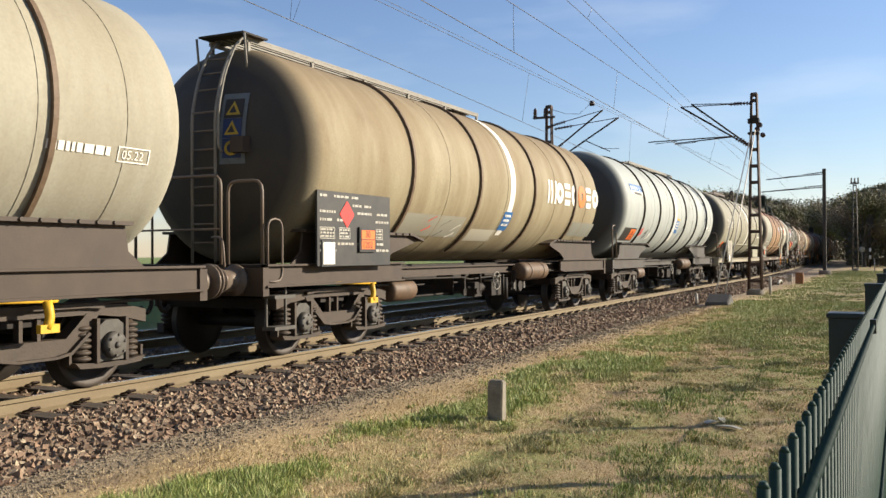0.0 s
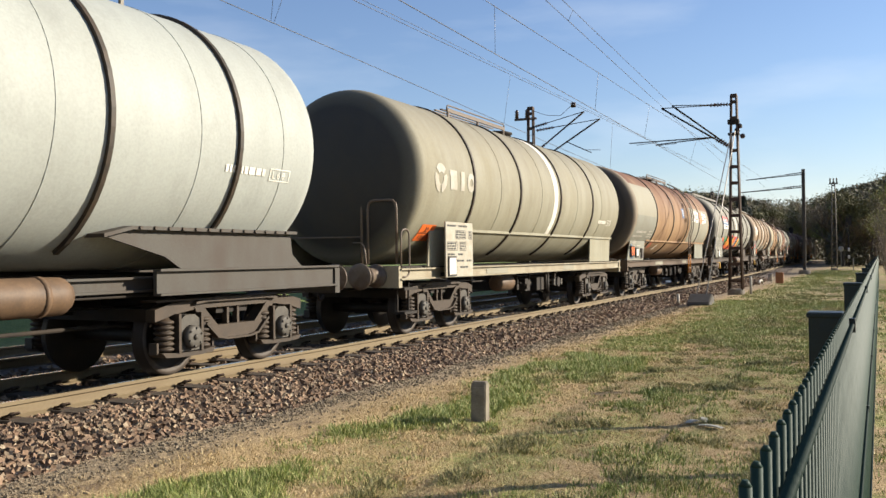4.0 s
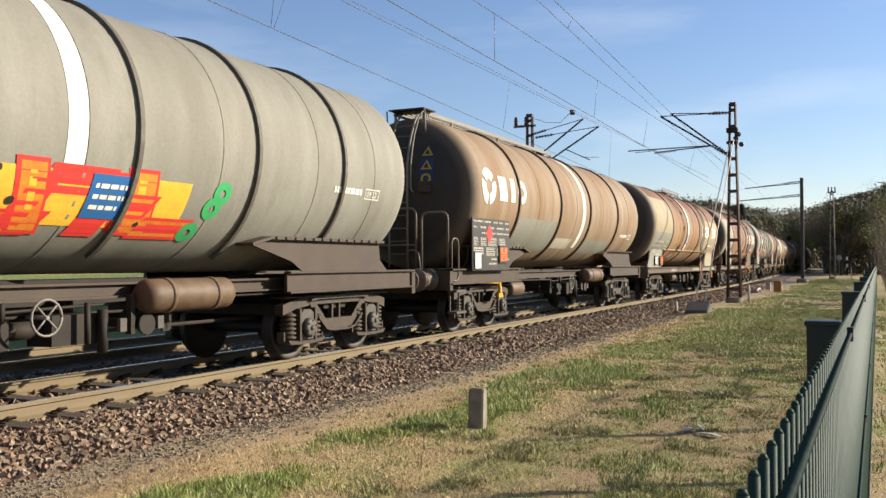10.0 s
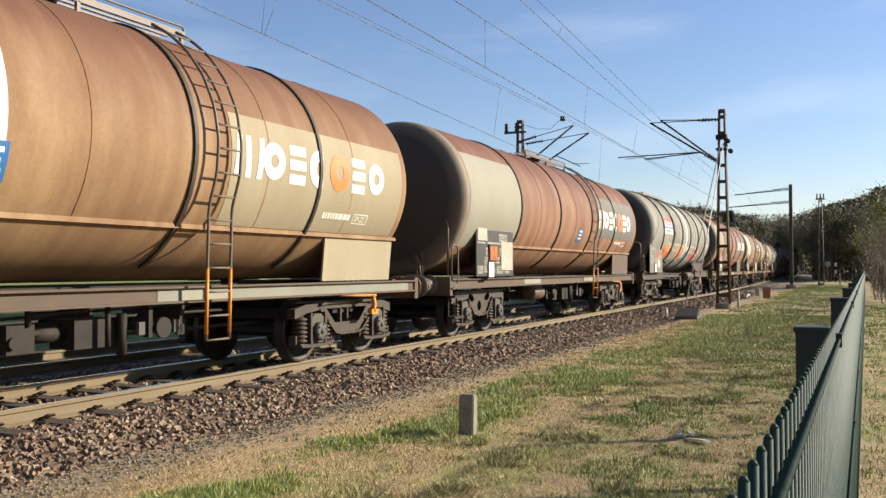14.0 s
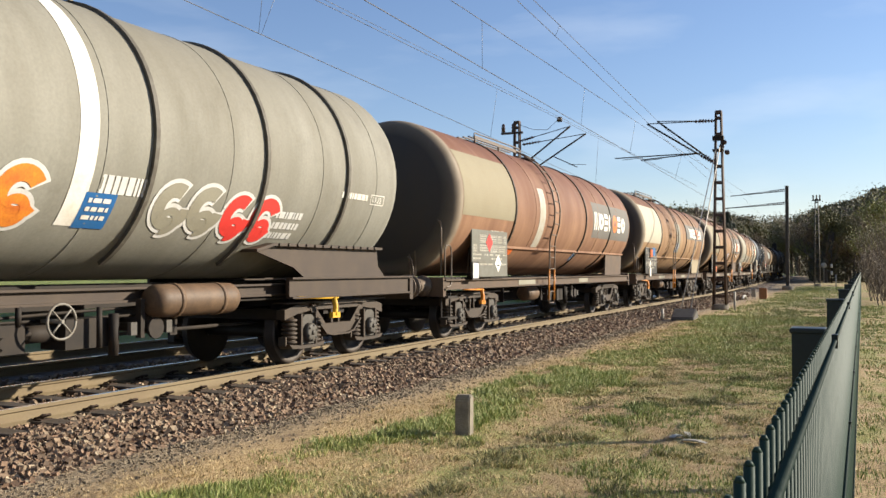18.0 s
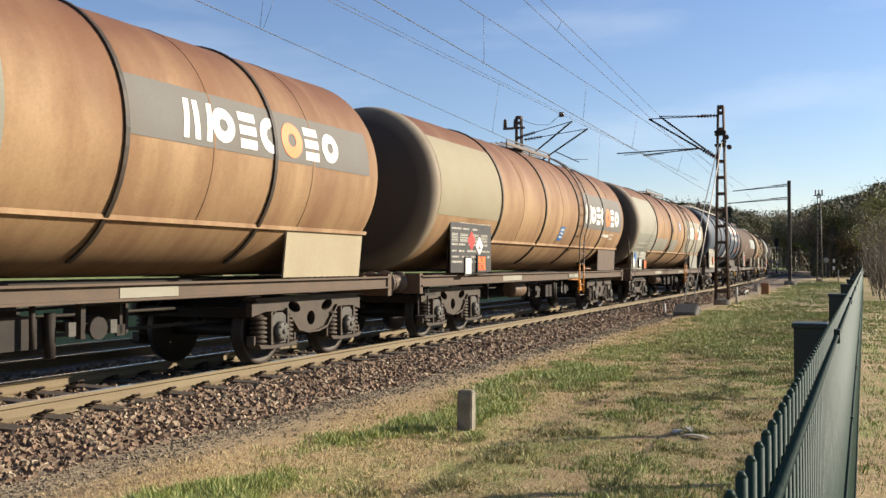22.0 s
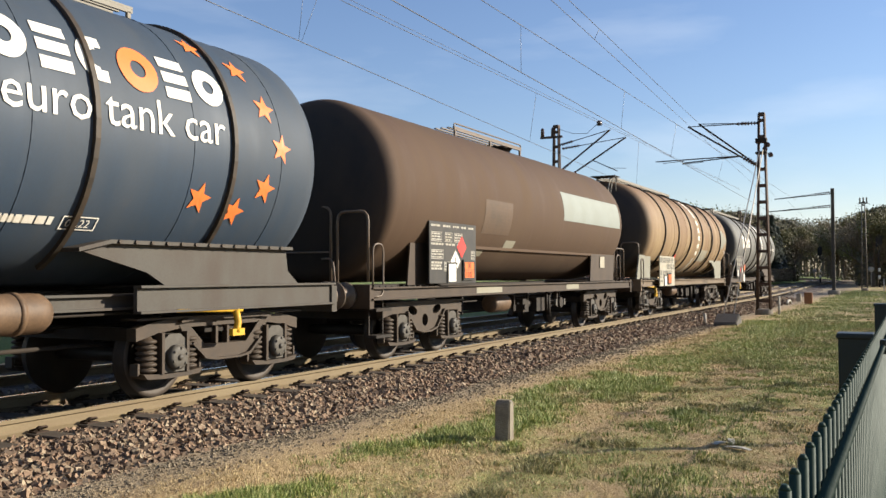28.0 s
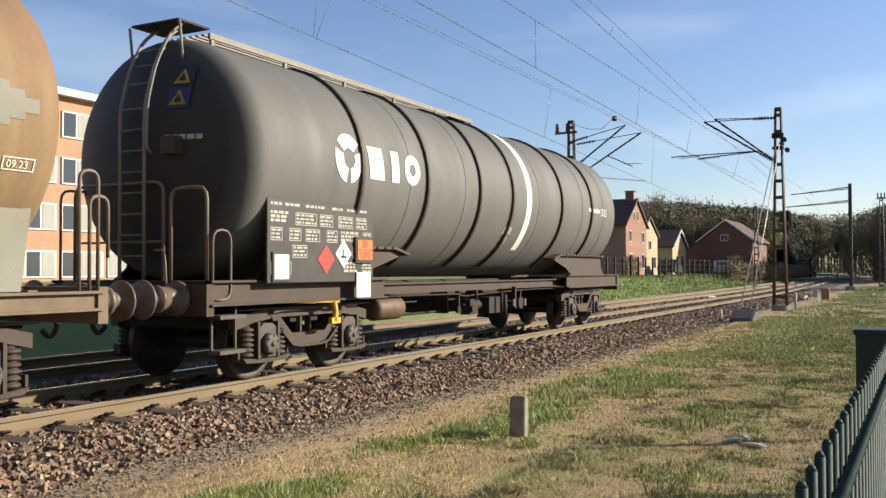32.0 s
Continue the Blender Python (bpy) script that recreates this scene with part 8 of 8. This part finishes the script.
M_BRICK = brick_mat("red_brick", (0.27, 0.135, 0.09), (0.21, 0.105, 0.072))
M_BRICK_D = brick_mat("dark_brick", (0.13, 0.05, 0.035), (0.10, 0.04, 0.03))
M_BRICK_Y = brick_mat("yellow_brick", (0.46, 0.33, 0.19), (0.40, 0.28, 0.16))
M_BRICK_O = brick_mat("orange_brick", (0.42, 0.22, 0.12), (0.36, 0.18, 0.1))
M_TILE = plain("roof_tile", (0.055, 0.04, 0.034), 0.7, dirt=(0.09, 0.06, 0.045), amount=0.6, scale=1.5, stretch=(1, 4, 1))
M_TILE_B = plain("brown_roof_tile", (0.10, 0.055, 0.04), 0.75, amount=0.5, scale=1.5)
M_TRIM = plain("white_trim", (0.58, 0.57, 0.54), 0.5, amount=0.3, relief=0)
m, n_, l_, b_ = node_mat("window_glass")
b_.inputs["Base Color"].default_value, b_.inputs["Roughness"].default_value = (0.04, 0.05, 0.06, 1), 0.08
M_GLASS = m
M_CURTAIN = plain("net_curtain", (0.34, 0.33, 0.30), 0.8, dirt=(0.22, 0.21, 0.19), amount=0.6, scale=2, stretch=(6, 6, 0.4), relief=0)


def window(parent, x, y0, y1, z0, z1, curtain=False):
    """A window in a wall whose outer face looks down the line at x."""
    bm = bmesh.new()
    box(bm, x - 0.05, x + 0.04, y0, y1, z0, z1)
    wn_ = part("window", bm, M_TRIM, parent, "white-framed window")
    bm = bmesh.new()
    box(bm, x - 0.065, x - 0.051, y0 + 0.07, (y0 + y1) / 2 - 0.03, z0 + 0.07, z1 - 0.07)
    part("pane", bm, M_CURTAIN if curtain else M_GLASS, wn_)
    bm = bmesh.new()
    box(bm, x - 0.065, x - 0.051, (y0 + y1) / 2 + 0.03, y1 - 0.07, z0 + 0.07, z1 - 0.07)
    part("pane", bm, M_CURTAIN if curtain else M_GLASS, wn_)
    return wn_


def house(label, x, y, wide, deep, eaves, ridge, wall, tile, base=0.7, windows=(), chimney=False, trim=False, turn=0):
    """A gabled house; its gable looks back along the line, or towards the tracks with turn 90. x, y: foot of the gable's middle."""
    h = tagged(new("house"), label, "house", "houses behind the bank")
    h.matrix_basis = pose(x, y, base, 0, 0, turn)
    w = wide / 2
    bm = bmesh.new()
    for xx in (0.0, deep):
        pts = [(-w, -0.8), (w, -0.8), (w, eaves), (0, ridge), (-w, eaves)]
        a = [bm.verts.new((xx - 0.12, p, q)) for p, q in pts]
        c = [bm.verts.new((xx + 0.12, p, q)) for p, q in pts]
        bm.faces.new(a)
        bm.faces.new(c[::-1])
        for i in range(5):
            bm.faces.new((a[i], c[i], c[(i + 1) % 5], a[(i + 1) % 5]))
    box(bm, 0.12, deep - 0.12, -w, -w + 0.24, -0.8, eaves)
    box(bm, 0.12, deep - 0.12, w - 0.24, w, -0.8, eaves)
    bmesh.ops.recalc_face_normals(bm, faces=list(bm.faces))
    part("wall", bm, wall, h)
    for s in (-1, 1):
        bm = bmesh.new()
        o = 0.35
        k = (ridge - eaves) / w
        e = [(s * (w + o), eaves - o * k + 0.1), (0, ridge + 0.1), (0, ridge + 0.28), (s * (w + o), eaves - o * k + 0.28)]
        a = [bm.verts.new((-0.3, p, q)) for p, q in e]
        c = [bm.verts.new((deep + 0.3, p, q)) for p, q in e]
        bm.faces.new(a)
        bm.faces.new(c[::-1])
        for i in range(4):
            bm.faces.new((a[i], c[i], c[(i + 1) % 4], a[(i + 1) % 4]))
        bmesh.ops.recalc_face_normals(bm, faces=list(bm.faces))
        r = part("roof", bm, tile, h, "tiled roof slope")
        if trim:
            bm = bmesh.new()
            a = [bm.verts.new((-0.42, p, q)) for p, q in e]
            c = [bm.verts.new((-0.31, p, q)) for p, q in e]
            bm.faces.new(a)
            bm.faces.new(c[::-1])
            for i in range(4):
                bm.faces.new((a[i], c[i], c[(i + 1) % 4], a[(i + 1) % 4]))
            part("barge_board", bm, M_TRIM, h)
    for a in windows:
        window(h, -0.12, *a)
    if chimney:
        bm = bmesh.new()
        box(bm, 0.0, 0.75, -0.32, 0.32, ridge - 0.6, ridge + 0.85)
        box(bm, -0.05, 0.8, -0.37, 0.37, ridge + 0.85, ridge + 0.95)
        part("chimney", bm, M_BRICK_D, h)
    return h


house("tall red brick house with a dark tiled roof and a chimney", 76.85, 22.0, 6.4, 9, 4.6, 6.75, M_BRICK, M_TILE, 0.6, ((0.65, 1.05, 5.0, 5.9), (-0.45, -0.05, 5.0, 5.9), (1.65, 2.25, 3.2, 4.15), (-2.25, -1.65, 3.2, 4.15), (1.4, 2.3, 0.9, 2.2), (-2.3, -1.4, 0.9, 2.2)), True, False, 90)
house("yellow brick house with a steep gable", 84.65, 23.0, 6.0, 9, 4.0, 5.65, M_BRICK_Y, M_TILE, 0.6, ((-0.6, 0.3, 2.7, 3.6), (-2.2, -1.3, 0.9, 2.1)), False, False, 90)
house("yellow brick house with a brown roof and white gable edge", 100.9, 24.0, 6.3, 9, 3.3, 5.05, M_BRICK_Y, M_TILE_B, 0.6, ((0.6, 1.7, 1.2, 2.4), (-1.7, -0.6, 1.2, 2.4)), False, True, 90)
house("wide dark brick house with white-edged gable", 105, 19.6, 5.9, 10, 4.0, 6.2, M_BRICK_D, M_TILE_B, 0.65, ((-0.3, 0.55, 4.0, 4.75),), False, True)
house("long low house with a brown roof behind the gardens", 122, 25.6, 5.0, 9, 3.2, 5.0, M_BRICK_D, M_TILE_B, 0.7)

# apartment block seen between the wagons
flats = tagged(new("apartment_building"), "four-storey apartment building with brick bands and white windows", "building")
flats.matrix_basis = pose(30, 38, 0.2)
bm = bmesh.new()
box(bm, -26, 6.5, 0, 11, -0.6, 10.0)
part("wall", bm, M_BRICK_O, flats)
bm = bmesh.new()
box(bm, -26.4, 6.9, -0.5, 11.4, 10.0, 10.35)
part("roof", bm, M_TRIM, flats, "flat roof with a white edge")
for fl in range(4):
    z = 0.9 + fl * 2.35
    for k in range(11):
        x = -25.5 + k * 2.9
        bm = bmesh.new()
        box(bm, x, x + 2.6, -0.08, -0.002, z, z + 1.35)
        wn_ = part("window", bm, M_TRIM, flats, "white-framed window strip")
        for j in range(3):
            bm = bmesh.new()
            box(bm, x + 0.08 + j * 0.84, x + 0.80 + j * 0.84, -0.10, -0.082, z + 0.08, z + 1.27)
            part("pane", bm, M_CURTAIN if (j + k) % 3 else M_GLASS, wn_)

# garden fence and hedge along the top of the bank
gf = tagged(new("garden_fence"), "dark wire fence with posts along the bank", "fence")
for i in range(40):
    x = 52 + i * 1.7
    y = 18.8 - max(0, x - 60) * 0.045
    bm = bmesh.new()
    box(bm, x - 0.06, x + 0.06, y - 0.06, y + 0.06, 0.5, 2.35)
    part("fence_post", bm, M_SOOT, gf)
bm = bmesh.new()
for z in (0.95, 1.4, 1.85, 2.25):
    pipe(bm, [(52, 18.8, z), (60, 18.8, z), (118, 16.2, z)], 0.012, 4)
part("wire", bm, M_SOOT, gf)


def hedge(label, x0, x1, y0, y1, z0, z1, kind, n, seed):
    r = random.Random(seed)
    bm = bmesh.new()
    for i in range(int((x1 - x0) / 0.7) + 1):
        rod(bm, (x0 + i * 0.7, (y0 + y1) / 2, z0 - 0.3), (x0 + i * 0.7 + r.uniform(-0.2, 0.2), (y0 + y1) / 2, z1 - 0.2), 0.03, 4)
    h = tagged(new("hedge"), label, "hedge")
    part("stem_mass", bm, M_BARK, h)
    vs, fs = [], []
    for _ in range(n):
        c = Vector((r.uniform(x0, x1), r.uniform(y0, y1), r.uniform(z0, z1) + r.gauss(0, 0.06)))
        u = Vector((r.uniform(-1, 1), r.uniform(-1, 1), r.uniform(-1, 1))) * 0.14
        v = Vector((r.uniform(-1, 1), r.uniform(-1, 1), r.uniform(-1, 1))) * 0.14
        k = len(vs)
        vs += [c, c + u, c + v]
        fs.append((k, k + 1, k + 2))
    me = bpy.data.meshes.new("foliage")
    me.from_pydata([tuple(v) for v in vs], [], fs)
    me.materials.append(M_LEAF[kind])
    c = new("foliage", me)
    c.parent = h


hedge("brown clipped beech hedge along the bank", 91, 158, 16.1, 16.9, 0.5, 2.0, "bud", 26000, 3)
hedge("square green hedge by the dark house", 100, 102, 17.2, 18.6, 0.8, 2.9, "olive", 1800, 4)
hedge("round brown garden bush", 66.0, 67.5, 18.9, 20.2, 0.7, 2.4, "bud", 1200, 5)


def parked_car(x, y, z, turn, mat, label):
    c = tagged(new("car"), label, "car", "cars parked by the houses")
    c.matrix_basis = pose(x, y, z, 0, 0, turn)
    bm = bmesh.new()
    prism(bm, [(-2.1, 0.25), (2.1, 0.25), (2.15, 0.6), (1.95, 0.85), (1.15, 0.95), (0.6, 1.42), (-1.2, 1.46), (-1.95, 0.95), (-2.15, 0.8)], -0.82, 0.82)
    bmesh.ops.bevel(bm, geom=list(bm.edges), offset=0.06, segments=2, affect="EDGES")
    part("body", bm, mat, c)
    for s in (-1, 1):
        bm = bmesh.new()
        prism(bm, [(-1.6, 0.98), (1.0, 0.98), (0.55, 1.34), (-1.15, 1.38)], s * 0.825, s * 0.835) if s > 0 else prism(bm, [(-1.6, 0.98), (1.0, 0.98), (0.55, 1.34), (-1.15, 1.38)], -0.835, -0.825)
        part("side_window", bm, M_GLASS, c)
        for xx in (-1.35, 1.35):
            bm = bmesh.new()
            lathe(bm, [(s * 0.68, 0.05), (s * 0.70, 0.31), (s * 0.82, 0.32), (s * 0.85, 0.28), (s * 0.85, 0.05)], "y", 16, (xx, 0, 0.32))
            part("wheel", bm, M_SOOT, c)
    bm = bmesh.new()
    box(bm, -2.1, -2.05, -0.6, 0.6, 0.95, 1.3)
    part("rear_window", bm, M_GLASS, c)


M_CARG = plain("car_grey", (0.06, 0.065, 0.07), 0.3, 0.4, amount=0.2, relief=0)
M_CARS = plain("car_silver", (0.35, 0.36, 0.37), 0.3, 0.5, amount=0.2, relief=0)
parked_car(85, 21.0, 0.9, 4, M_CARG, "dark grey car parked behind the fence")
parked_car(97.5, 18.6, 0.9, 12, M_CARS, "silver car parked behind the fence")

# ---- what moves ----
SPEED = ((0, 6.935), (4, 7.357), (8, 7.807), (12, 8.177), (16, 8.381), (20, 8.461), (24, 8.5), (28, 8.653), (32, 8.825))


def travelled(t):
    """Metres that the train has run at t seconds; its speed rises step by step."""
    s = 0.0
    for (t0, v0), (t1, v1) in zip(SPEED, SPEED[1:]):
        if t <= t0:
            break
        u = min(t, t1) - t0
        s += v0 * u + (v1 - v0) / (t1 - t0) * u * u / 2
    return s


def motions():
    for w, centre in WAGONS:
        rows = []
        for k in range(0, 65):
            t = k / 2
            p, a = track(centre - travelled(t))
            rows.append((t, Matrix.Translation(p) @ Matrix.Rotation(a, 4, "Z")))
        walk(w, rows)
    # the wheels roll: a sixth of a turn from row to row
    ts = [k / 50 for k in range(1601)]
    way = [travelled(t) for t in ts]
    step = 0.46 * math.pi / 3
    times = [0.0] + [float(np.interp(step * k, way, ts)) for k in range(1, int(way[-1] / step) + 1)] + [32.0]
    turns = [Matrix.Rotation(-travelled(t) / 0.46, 4, "Y") for t in times]
    for wheel, ax in WHEELS:
        at_axle = Matrix.Translation((ax, 0, 0.46))
        walk(wheel, [(t, at_axle @ m) for t, m in zip(times, turns)])


motions()
